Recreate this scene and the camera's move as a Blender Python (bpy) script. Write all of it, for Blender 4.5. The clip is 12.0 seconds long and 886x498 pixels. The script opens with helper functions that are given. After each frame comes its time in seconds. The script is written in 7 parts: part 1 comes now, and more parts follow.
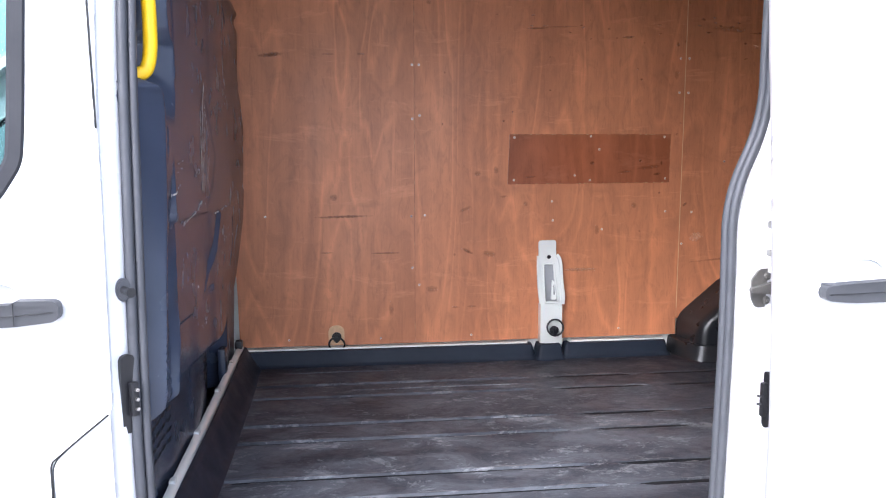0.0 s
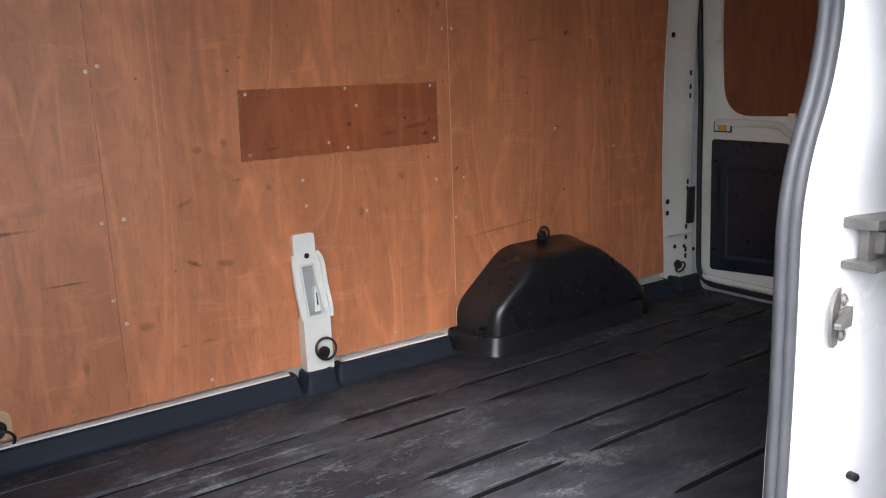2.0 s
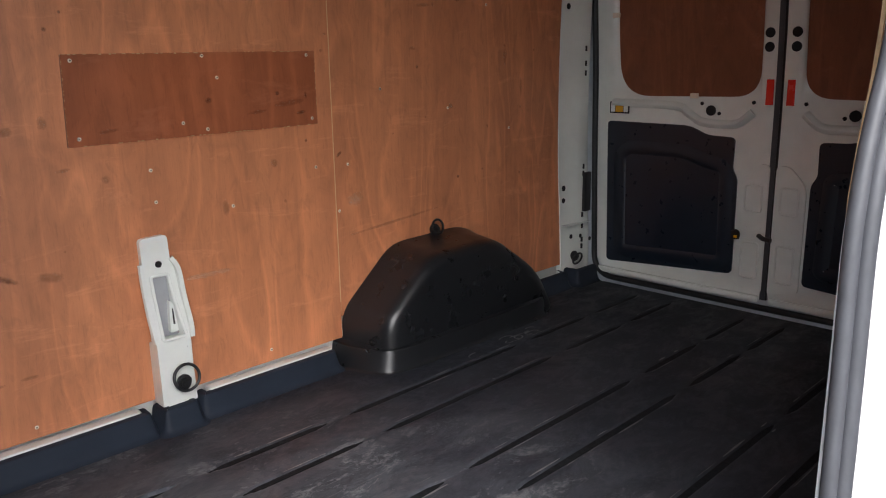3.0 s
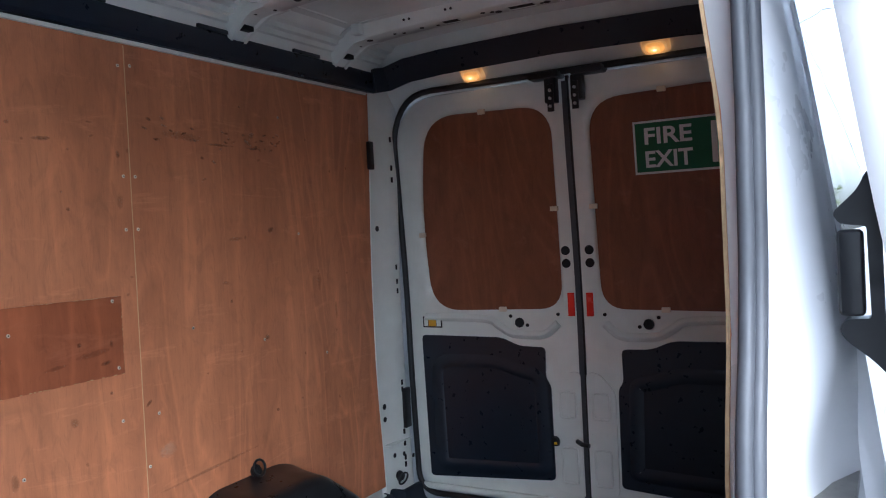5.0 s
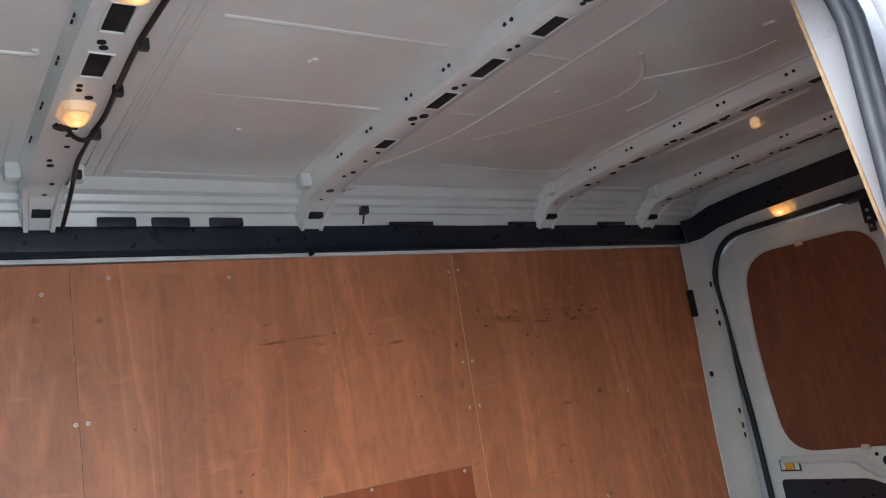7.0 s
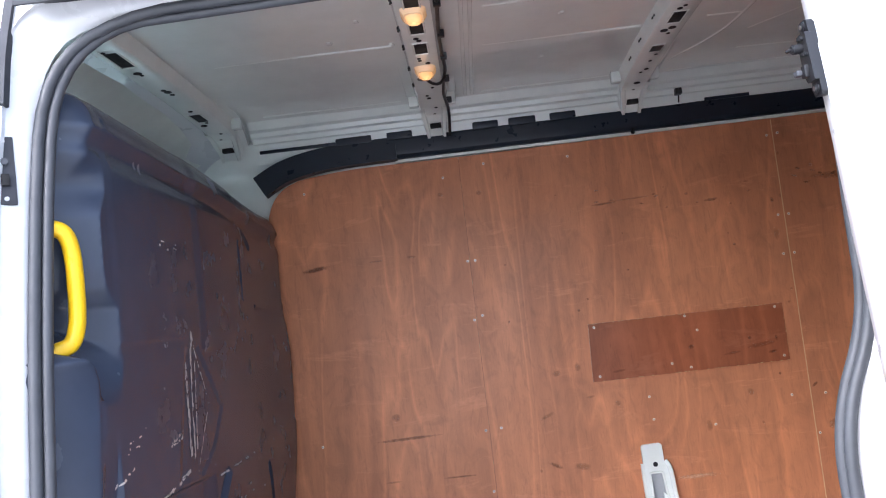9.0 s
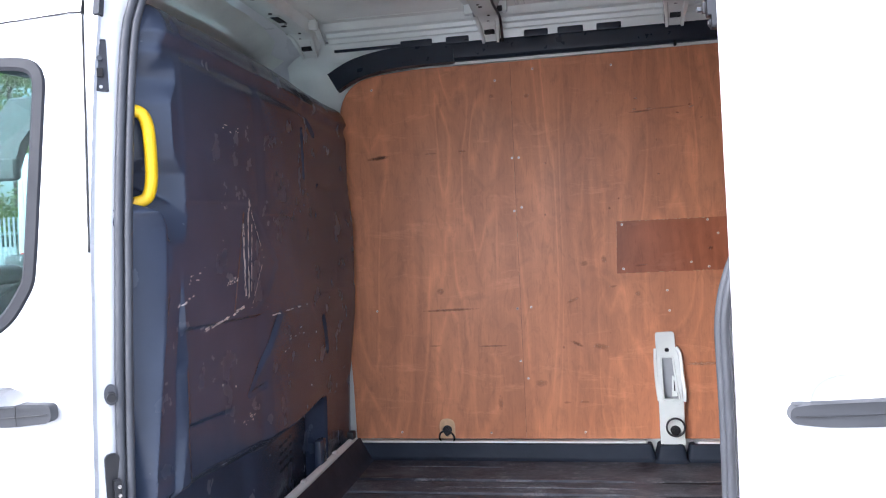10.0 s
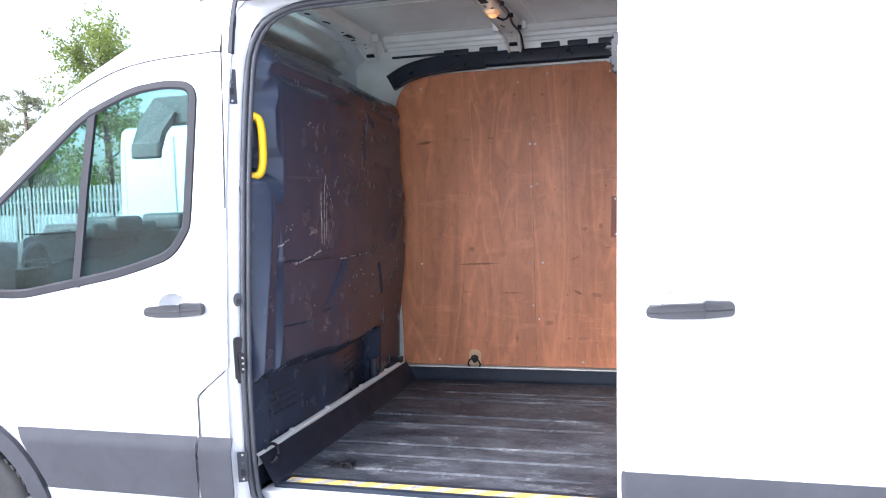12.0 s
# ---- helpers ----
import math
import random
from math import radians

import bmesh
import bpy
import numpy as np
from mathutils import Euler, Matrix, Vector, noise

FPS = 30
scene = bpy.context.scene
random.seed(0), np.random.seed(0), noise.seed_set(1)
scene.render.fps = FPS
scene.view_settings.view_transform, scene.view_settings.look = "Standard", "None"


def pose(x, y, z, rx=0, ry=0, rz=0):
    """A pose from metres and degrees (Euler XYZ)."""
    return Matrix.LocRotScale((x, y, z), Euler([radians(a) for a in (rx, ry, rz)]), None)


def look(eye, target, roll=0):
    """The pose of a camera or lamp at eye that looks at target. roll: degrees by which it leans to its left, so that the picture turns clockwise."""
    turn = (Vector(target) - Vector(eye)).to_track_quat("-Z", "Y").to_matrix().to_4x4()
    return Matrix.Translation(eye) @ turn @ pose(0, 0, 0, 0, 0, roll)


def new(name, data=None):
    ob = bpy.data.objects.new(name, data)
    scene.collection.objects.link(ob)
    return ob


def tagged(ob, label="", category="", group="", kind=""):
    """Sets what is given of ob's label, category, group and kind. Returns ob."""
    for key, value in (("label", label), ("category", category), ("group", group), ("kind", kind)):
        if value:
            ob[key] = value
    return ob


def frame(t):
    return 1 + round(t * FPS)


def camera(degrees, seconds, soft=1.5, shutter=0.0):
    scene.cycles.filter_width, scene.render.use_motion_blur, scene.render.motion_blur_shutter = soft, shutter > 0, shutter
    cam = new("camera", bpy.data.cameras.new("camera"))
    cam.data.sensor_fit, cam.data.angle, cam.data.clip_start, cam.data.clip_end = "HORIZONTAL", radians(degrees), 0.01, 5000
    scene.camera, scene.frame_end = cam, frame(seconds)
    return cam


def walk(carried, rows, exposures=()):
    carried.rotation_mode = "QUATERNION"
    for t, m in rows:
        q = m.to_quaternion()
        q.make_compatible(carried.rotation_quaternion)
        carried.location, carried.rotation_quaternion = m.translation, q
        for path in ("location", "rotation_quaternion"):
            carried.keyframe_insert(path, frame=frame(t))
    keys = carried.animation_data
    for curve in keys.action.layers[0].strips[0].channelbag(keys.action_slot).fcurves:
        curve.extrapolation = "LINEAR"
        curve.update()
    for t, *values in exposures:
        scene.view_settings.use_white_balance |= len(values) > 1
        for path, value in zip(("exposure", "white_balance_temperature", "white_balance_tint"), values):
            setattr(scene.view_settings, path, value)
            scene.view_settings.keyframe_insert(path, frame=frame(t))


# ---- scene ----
cam = camera(57.6, 12.0, soft=1.1)
PATH = [
    (0, (0.176, -0.067, 1.582), (0.42, 1.899, 1.308), 0.0),
    (0.5, (0.095, 0.189, 1.602), (0.525, 2.116, 1.286), -1.2),
    (1, (0.068, 0.486, 1.6), (0.643, 2.37, 1.253), -4.9),
    (1.5, (0.037, 0.759, 1.611), (0.857, 2.54, 1.215), -3.5),
    (2, (-0.027, 1.03, 1.621), (1.09, 2.635, 1.198), -2.0),
    (2.5, (0.042, 1.25, 1.597), (1.256, 2.773, 1.14), -1.5),
    (3, (0.146, 1.425, 1.587), (1.527, 2.791, 1.112), -1.0),
    (3.2, (0.164, 1.48, 1.585), (1.651, 2.727, 1.102), -1.0),
    (4.8, (0.146, 1.558, 1.729), (1.881, 2.545, 1.607), -2.1),
    (5, (0.142, 1.548, 1.73), (1.882, 2.534, 1.688), -2.8),
    (5.5, (0.124, 1.516, 1.763), (1.853, 2.513, 1.897), -4.8),
    (6, (0.112, 1.48, 1.777), (1.742, 2.609, 2.044), -6.7),
    (6.5, (0.106, 1.382, 1.773), (1.488, 2.783, 2.131), -7.9),
    (7, (0.105, 1.217, 1.777), (1.236, 2.82, 2.17), -9.2),
    (7.5, (0.085, 1.019, 1.764), (0.971, 2.778, 2.112), -9.3),
    (7.7, (0.098, 0.942, 1.766), (0.848, 2.771, 2.071), -9.2),
    (9.3, (0.586, 0.207, 1.679), (0.384, 2.194, 1.781), -5.1),
    (9.5, (0.646, 0.145, 1.665), (0.368, 2.125, 1.714), -4.1),
    (10, (0.819, -0.033, 1.63), (0.444, 1.93, 1.563), -2.8),
    (10.5, (0.918, -0.275, 1.612), (0.517, 1.681, 1.502), -2.6),
    (11, (1.013, -0.53, 1.619), (0.564, 1.415, 1.494), -1.9),
    (11.5, (1.149, -0.747, 1.605), (0.636, 1.182, 1.478), -1.5),
    (12, (1.196, -0.92, 1.611), (0.655, 1.002, 1.486), -1.8),
]
walk(cam, [(t, look(eye, target, roll)) for t, eye, target, roll in PATH],
     [(0.0, 2.14, 5780, 14), (1.0, 2.06, 5780, 13), (2.0, 1.86, 6080, 11), (3.0, 1.74, 6200, 11), (5.0, 2.13, 5200, 7), (6.5, 2.26, 5500, 8), (7.5, 2.28, 5780, 9), (9.5, 2.10, 5700, 13), (10.5, 2.16, 5720, 13), (12.0, 2.15, 5740, 14)])

# ---- light ----
world = bpy.data.worlds.new("overcast_sky")
scene.world = world
world.use_nodes = True
wn = world.node_tree
sky = wn.nodes.new("ShaderNodeTexSky")
sky.sky_type = "NISHITA"
sky.sun_disc = False
sky.sun_elevation, sky.sun_rotation = radians(46), radians(217)
sky.air_density, sky.dust_density, sky.ozone_density = 1.0, 4.0, 1.0
cloud = wn.nodes.new("ShaderNodeHueSaturation")
cloud.inputs["Saturation"].default_value = 0.55
wn.links.new(sky.outputs[0], cloud.inputs["Color"])
back = wn.nodes["Background"]
back.inputs["Strength"].default_value = 0.15
wn.links.new(cloud.outputs[0], back.inputs["Color"])
SUN = new("sun", bpy.data.lights.new("sun", "SUN"))
SUN.data.energy, SUN.data.angle, SUN.data.color = 0.55, radians(50), (1.0, 0.97, 0.93)
SUN.matrix_world = look((-8.0, -5.6, 7.2), (0.6, 2.0, 1.0))


# ---- materials ----
def material(name, rough=0.5, metal=0.0, coat=0.0):
    m = bpy.data.materials.new(name)
    m.use_nodes = True
    b = m.node_tree.nodes["Principled BSDF"]
    b.inputs["Roughness"].default_value, b.inputs["Metallic"].default_value = rough, metal
    b.inputs["Coat Weight"].default_value = coat
    b.inputs["Coat Roughness"].default_value = 0.025
    return m, m.node_tree, b


def node(nt, kind, **values):
    n = nt.nodes.new(kind)
    for key, value in values.items():
        n.inputs[key.replace("_", " ")].default_value = value
    return n


def coords(nt, scale=(1, 1, 1), spin=False):
    """Object coordinates, shifted by a random amount for each object, scaled."""
    tc = nt.nodes.new("ShaderNodeTexCoord")
    mp = nt.nodes.new("ShaderNodeMapping")
    mp.inputs["Scale"].default_value = scale
    nt.links.new(tc.outputs["Object"], mp.inputs["Vector"])
    if spin:
        info = nt.nodes.new("ShaderNodeObjectInfo")
        mul = nt.nodes.new("ShaderNodeVectorMath")
        mul.operation = "SCALE"
        mul.inputs[0].default_value = (7.3, 3.1, 5.7)
        nt.links.new(info.outputs["Random"], mul.inputs["Scale"])
        nt.links.new(mul.outputs[0], mp.inputs["Location"])
    return mp.outputs[0]


def noise_tex(nt, vec, scale, detail=4.0, rough=0.55, distort=0.0):
    n = node(nt, "ShaderNodeTexNoise", Scale=scale, Detail=detail, Roughness=rough, Distortion=distort)
    nt.links.new(vec, n.inputs["Vector"])
    return n.outputs["Fac"]


def ramp(nt, fac, stops):
    r = nt.nodes.new("ShaderNodeValToRGB")
    while len(r.color_ramp.elements) < len(stops):
        r.color_ramp.elements.new(0.5)
    for e, (p, c) in zip(r.color_ramp.elements, stops):
        e.position, e.color = p, (*c, 1) if len(c) == 3 else c
    nt.links.new(fac, r.inputs["Fac"])
    return r.outputs["Color"]


def grey(v):
    return (v, v, v)


def mix(nt, fac, a, b, mode="MIX"):
    m = nt.nodes.new("ShaderNodeMix")
    m.data_type, m.blend_type = "RGBA", mode
    ins = (m.inputs[0], m.inputs[6], m.inputs[7])
    for sock, value in zip(ins, (fac, a, b)):
        if isinstance(value, (int, float)):
            sock.default_value = value
        elif isinstance(value, tuple):
            sock.default_value = (*value, 1)
        else:
            nt.links.new(value, sock)
    return m.outputs[2]


def bump(nt, b, height, strength=0.2, distance=0.002):
    n = node(nt, "ShaderNodeBump", Strength=strength, Distance=distance)
    nt.links.new(height, n.inputs["Height"])
    nt.links.new(n.outputs[0], b.inputs["Normal"])


def plain(name, colour, rough=0.5, metal=0.0, coat=0.0, spread=0.12, scale=9.0, grain=0.0, grain_scale=300.0):
    """A material with a base colour that varies softly, in colour and gloss, and an optional fine grain."""
    m, nt, b = material(name, rough, metal, coat)
    v = coords(nt, spin=True)
    n = noise_tex(nt, v, scale, 5.0, 0.6)
    lo = tuple(c * (1 - spread) for c in colour)
    hi = tuple(min(1.0, c * (1 + spread)) for c in colour)
    nt.links.new(ramp(nt, n, [(0.3, lo), (0.7, hi)]), b.inputs["Base Color"])
    r = ramp(nt, noise_tex(nt, v, scale * 3.1, 4.0), [(0.3, grey(max(0.02, rough * 0.82))), (0.75, grey(min(1, rough * 1.2)))])
    nt.links.new(r, b.inputs["Roughness"])
    if grain:
        bump(nt, b, noise_tex(nt, v, grain_scale, 2.0), grain, 0.001)
    return m


def plywood(name, dark, light, rough=0.42):
    """Rotary-cut veneer: soft upright bands, thin pale flame lines, cloudy mottling, fine pores and rubbed blotches."""
    m, nt, b = material(name, rough)

    def between(f):
        return tuple(x + (y - x) * f for x, y in zip(dark, light))
    # upright bands of a hand's width
    band = ramp(nt, noise_tex(nt, coords(nt, (1.0, 1.0, 0.055), True), 6.0, 5.0, 0.60, 0.35), [(0.26, between(0.46)), (0.42, between(0.60)), (0.55, between(0.72)), (0.74, between(0.95))])
    # flame figure: thin pale and dark contour lines of a slow field that is drawn out upwards
    field = noise_tex(nt, coords(nt, (1.0, 1.0, 0.17), True), 3.3, 2.5, 0.5, 0.55)
    rings = nt.nodes.new("ShaderNodeMath")
    rings.operation = "MULTIPLY"
    nt.links.new(field, rings.inputs[0])
    rings.inputs[1].default_value = 11.0
    saw = nt.nodes.new("ShaderNodeMath")
    saw.operation = "FRACT"
    nt.links.new(rings.outputs[0], saw.inputs[0])
    lines = ramp(nt, saw.outputs[0], [(0.0, grey(0.95)), (0.07, grey(0.90)), (0.20, grey(0.95)), (0.58, grey(0.98)), (0.80, grey(1.17)), (0.90, grey(1.04)), (1.0, grey(0.95))])
    # the figure shows only here and there
    where = ramp(nt, noise_tex(nt, coords(nt, (1.0, 1.0, 0.35), True), 2.6, 3.0, 0.6), [(0.34, grey(0.40)), (0.54, grey(1.0))])
    col = mix(nt, where, band, mix(nt, 1.0, band, lines, "MULTIPLY"))
    # cloudy mottling of the veneer
    cloud = ramp(nt, noise_tex(nt, coords(nt, (1.0, 1.0, 0.55), True), 13.0, 5.0, 0.62, 1.2), [(0.30, grey(0.78)), (0.48, grey(0.95)), (0.70, grey(1.06))])
    col = mix(nt, 0.75, col, cloud, "MULTIPLY")
    # short curls where the grain dips
    curl = ramp(nt, noise_tex(nt, coords(nt, (1.0, 1.0, 0.26), True), 22.0, 3.0, 0.55, 2.4), [(0.34, grey(0.74)), (0.44, grey(1.0)), (0.62, grey(1.0)), (0.72, grey(1.10))])
    col = mix(nt, 0.40, col, curl, "MULTIPLY")
    fine = noise_tex(nt, coords(nt, (1.0, 1.0, 0.022), True), 170.0, 3.0, 0.7)
    col = mix(nt, 0.10, col, ramp(nt, fine, [(0.35, grey(0.50)), (0.6, grey(1.0))]), "MULTIPLY")
    pores = ramp(nt, noise_tex(nt, coords(nt, (1.0, 1.0, 0.07), True), 380.0, 2.0, 0.6), [(0.28, grey(0.45)), (0.40, grey(1.0))])
    col = mix(nt, 0.22, col, pores, "MULTIPLY")
    blot = ramp(nt, noise_tex(nt, coords(nt, (1, 1, 0.7), True), 2.0, 4.0, 0.55), [(0.32, grey(0.80)), (0.62, grey(1.0))])
    col = mix(nt, 0.8, col, blot, "MULTIPLY")
    # pale rubbing where goods have slid along the board
    rub = ramp(nt, noise_tex(nt, coords(nt, (0.35, 1.0, 1.6), True), 9.0, 7.0, 0.72, 0.5), [(0.57, grey(0.0)), (0.76, grey(0.42))])
    col = mix(nt, rub, col, tuple(min(1.0, c * 1.18 + 0.05) for c in light))
    nt.links.new(col, b.inputs["Base Color"])
    r = ramp(nt, noise_tex(nt, coords(nt, (1, 1, 0.3), True), 9.0, 4.0), [(0.3, grey(rough * 0.85)), (0.7, grey(rough * 1.2))])
    nt.links.new(r, b.inputs["Roughness"])
    bump(nt, b, fine, 0.10, 0.001)
    return m


def floor_mat():
    """Black rubber with pale ground-in dust, thickest inside the side door, and scratches along the van."""
    m, nt, b = material("worn_rubber_mat", 0.5)
    v = coords(nt)
    tone = ramp(nt, noise_tex(nt, coords(nt, (0.5, 1, 1)), 4.0, 7.0, 0.68, 0.4), [(0.30, (0.010, 0.012, 0.018)), (0.52, (0.019, 0.022, 0.030)), (0.72, (0.034, 0.037, 0.047))])
    # the trodden patch inside the side door
    mp = nt.nodes.new("ShaderNodeMapping")
    mp.inputs["Location"].default_value = (-0.20, -1.55, 0)
    mp.inputs["Scale"].default_value = (0.62, 0.66, 0)
    tc = nt.nodes.new("ShaderNodeTexCoord")
    nt.links.new(tc.outputs["Object"], mp.inputs["Vector"])
    ball = nt.nodes.new("ShaderNodeVectorMath")
    ball.operation = "LENGTH"
    nt.links.new(mp.outputs[0], ball.inputs[0])
    tread = ramp(nt, ball.outputs["Value"], [(0.20, grey(1.0)), (0.62, grey(0.72)), (0.98, grey(0.10))])
    # a thin film of dust all over it
    film = ramp(nt, noise_tex(nt, coords(nt, (0.6, 1.1, 1)), 5.5, 11.0, 0.70, 0.7), [(0.36, grey(0.04)), (0.470, grey(0.10)), (0.480, grey(0.20)), (0.555, grey(0.25)), (0.565, grey(0.36)), (0.70, grey(0.42))])
    col = mix(nt, mix(nt, 1.0, film, tread, "MULTIPLY"), tone, (0.185, 0.20, 0.225))
    # ragged pale scuffs with hard edges
    rag = noise_tex(nt, coords(nt, (0.8, 1.3, 1)), 8.0, 12.0, 0.80, 0.35)
    scuff = ramp(nt, rag, [(0.545, grey(0.0)), (0.560, grey(0.45)), (0.62, grey(0.70)), (0.68, grey(0.95))])
    grit = ramp(nt, noise_tex(nt, coords(nt, (0.5, 1, 1)), 90.0, 4.0, 0.75), [(0.38, grey(0.25)), (0.60, grey(1.0))])
    mask = mix(nt, 1.0, mix(nt, 1.0, scuff, grit, "MULTIPLY"), tread, "MULTIPLY")
    col = mix(nt, mask, col, (0.29, 0.295, 0.31))
    scr = ramp(nt, noise_tex(nt, coords(nt, (0.05, 1, 1)), 130.0, 3.0, 0.6), [(0.66, grey(0)), (0.74, grey(0.45))])
    col = mix(nt, mix(nt, 1.0, scr, tread, "MULTIPLY"), col, (0.26, 0.25, 0.25))
    speck = ramp(nt, noise_tex(nt, coords(nt, (0.7, 1, 1)), 160.0, 4.0, 0.7), [(0.66, grey(0)), (0.72, grey(0.6))])
    col = mix(nt, speck, col, (0.17, 0.16, 0.155))
    nt.links.new(col, b.inputs["Base Color"])
    nt.links.new(ramp(nt, rag, [(0.42, grey(0.42)), (0.62, grey(0.78))]), b.inputs["Roughness"])
    bump(nt, b, noise_tex(nt, v, 420.0, 3.0), 0.25, 0.001)
    return m


def mark(name, colour, strength=0.75, rough=0.6):
    """A soft ragged mark that thins out towards the edge of its patch."""
    m, nt, b = material(name, rough)
    b.inputs["Base Color"].default_value = (*colour, 1)
    tc = nt.nodes.new("ShaderNodeTexCoord")
    sep = nt.nodes.new("ShaderNodeSeparateXYZ")
    nt.links.new(tc.outputs["Generated"], sep.inputs[0])

    def maths(kind, p, q):
        n = nt.nodes.new("ShaderNodeMath")
        n.operation = kind
        for sock, value in zip(n.inputs, (p, q)):
            if isinstance(value, (int, float)):
                sock.default_value = value
            else:
                nt.links.new(value, sock)
        return n.outputs[0]
    us = [maths("MULTIPLY", maths("SUBTRACT", sep.outputs[k], 0.5), 2.0) for k in ("X", "Z")]
    far = maths("ADD", maths("MULTIPLY", us[0], us[0]), maths("MULTIPLY", us[1], us[1]))
    rag = noise_tex(nt, coords(nt, (1, 1, 1), True), 55.0, 6.0, 0.7, 0.4)
    body = maths("ADD", maths("SUBTRACT", 1.0, far), maths("MULTIPLY", maths("SUBTRACT", rag, 0.5), 2.6))
    alpha = ramp(nt, body, [(0.10, grey(0.0)), (0.95, grey(strength))])
    edge = ramp(nt, far, [(0.75, grey(1.0)), (0.98, grey(0.0))])
    nt.links.new(mix(nt, 1.0, alpha, edge, "MULTIPLY"), b.inputs["Alpha"])
    return m


def stripes():
    m, nt, b = material("hazard_tape", 0.6)
    tc = nt.nodes.new("ShaderNodeTexCoord")
    sep = nt.nodes.new("ShaderNodeSeparateXYZ")
    nt.links.new(tc.outputs["Object"], sep.inputs[0])
    s = nt.nodes.new("ShaderNodeMath")
    s.operation = "SUBTRACT"
    nt.links.new(sep.outputs["X"], s.inputs[0])
    nt.links.new(sep.outputs["Y"], s.inputs[1])
    f = nt.nodes.new("ShaderNodeMath")
    f.operation = "PINGPONG"
    f.inputs[1].default_value = 0.056
    nt.links.new(s.outputs[0], f.inputs[0])
    band = ramp(nt, f.outputs[0], [(0.030, (0.66, 0.48, 0.12)), (0.033, (0.40, 0.39, 0.37))])
    worn = ramp(nt, noise_tex(nt, coords(nt), 45.0, 7.0, 0.7), [(0.34, grey(0.75)), (0.50, grey(0.04))])
    nt.links.new(mix(nt, worn, band, (0.09, 0.085, 0.08)), b.inputs["Base Color"])
    return m


def glass(name, tint):
    m = bpy.data.materials.new(name)
    m.use_nodes = True
    nt = m.node_tree
    nt.nodes.remove(nt.nodes["Principled BSDF"])
    clear = node(nt, "ShaderNodeBsdfTransparent", Color=(*tint, 1))
    shine = node(nt, "ShaderNodeBsdfGlossy", Roughness=0.02)
    rim = nt.nodes.new("ShaderNodeLayerWeight")
    rim.inputs["Blend"].default_value = 0.5
    power = nt.nodes.new("ShaderNodeMath")
    power.operation = "POWER"
    power.inputs[1].default_value = 5.0
    nt.links.new(rim.outputs["Facing"], power.inputs[0])
    gloss = nt.nodes.new("ShaderNodeMath")
    gloss.operation = "MULTIPLY_ADD"
    gloss.inputs[1].default_value, gloss.inputs[2].default_value = 0.40, 0.006
    nt.links.new(power.outputs[0], gloss.inputs[0])
    both = nt.nodes.new("ShaderNodeMixShader")
    nt.links.new(gloss.outputs[0], both.inputs[0])
    nt.links.new(clear.outputs[0], both.inputs[1])
    nt.links.new(shine.outputs[0], both.inputs[2])
    nt.links.new(both.outputs[0], nt.nodes["Material Output"].inputs["Surface"])
    return m


def glow(name, rim, core, strength, spread):
    """A lit lens: amber at its rim, paler and brighter towards the filament in its middle."""
    m, nt, b = material(name, 0.12)
    b.inputs["Base Color"].default_value = (0.85, 0.70, 0.48, 1)
    tc = nt.nodes.new("ShaderNodeTexCoord")
    mid = nt.nodes.new("ShaderNodeVectorMath")
    mid.operation = "DISTANCE"
    mid.inputs[1].default_value = (0.5, 0.5, 0.5)
    nt.links.new(tc.outputs["Generated"], mid.inputs[0])
    wob = nt.nodes.new("ShaderNodeMath")
    wob.operation = "MULTIPLY_ADD"
    wob.inputs[1].default_value = 0.34
    nt.links.new(noise_tex(nt, coords(nt), 75.0, 2.0), wob.inputs[0])
    nt.links.new(mid.outputs["Value"], wob.inputs[2])
    nt.links.new(ramp(nt, wob.outputs[0], [(0.25, core), (0.25 + spread, rim)]), b.inputs["Emission Color"])
    nt.links.new(ramp(nt, wob.outputs[0], [(0.20, grey(strength)), (0.30 + spread * 0.5, grey(strength * 0.38)), (0.85, grey(strength * 0.14))]), b.inputs["Emission Strength"])
    return m


WHITE = plain("white_body_paint", (0.67, 0.675, 0.69), 0.30, coat=1.0, spread=0.02, scale=3.0)
PRIMER = plain("white_inner_paint", (0.775, 0.80, 0.755), 0.34, coat=1.0, spread=0.07, scale=6.0)
PLY = plywood("varnished_plywood", (0.275, 0.092, 0.041), (0.76, 0.303, 0.143))
PLY_RED = plywood("reddish_plywood", (0.27, 0.077, 0.034), (0.42, 0.130, 0.054), 0.35)
PLY_DARK = plywood("dark_plywood_board", (0.20, 0.064, 0.028), (0.28, 0.096, 0.043), 0.38)
PLY_EDGE = plain("raw_plywood_edge", (0.48, 0.32, 0.17), 0.7, spread=0.2, scale=60)
LINER = plain("black_moulded_liner", (0.041, 0.052, 0.082), 0.25, spread=0.14, scale=3.0, grain=0.10, grain_scale=900)
ARCH = plain("black_arch_plastic", (0.011, 0.012, 0.014), 0.31, spread=0.15, scale=5)
EDGE = plain("black_mat_edge", (0.019, 0.025, 0.037), 0.48, spread=0.15, scale=4, grain=0.12, grain_scale=700)
RAIL = plain("dull_zinc_rail", (0.27, 0.26, 0.245), 0.42, 0.65, spread=0.15, scale=20)
TRIM = plain("black_trim_plastic", (0.010, 0.016, 0.028), 0.32, spread=0.15)
MAT = floor_mat()
RUBBER = plain("grey_rubber_seal", (0.056, 0.059, 0.068), 0.50, spread=0.12, scale=20)
BLACK = plain("black_plastic", (0.012, 0.012, 0.014), 0.38, spread=0.2)
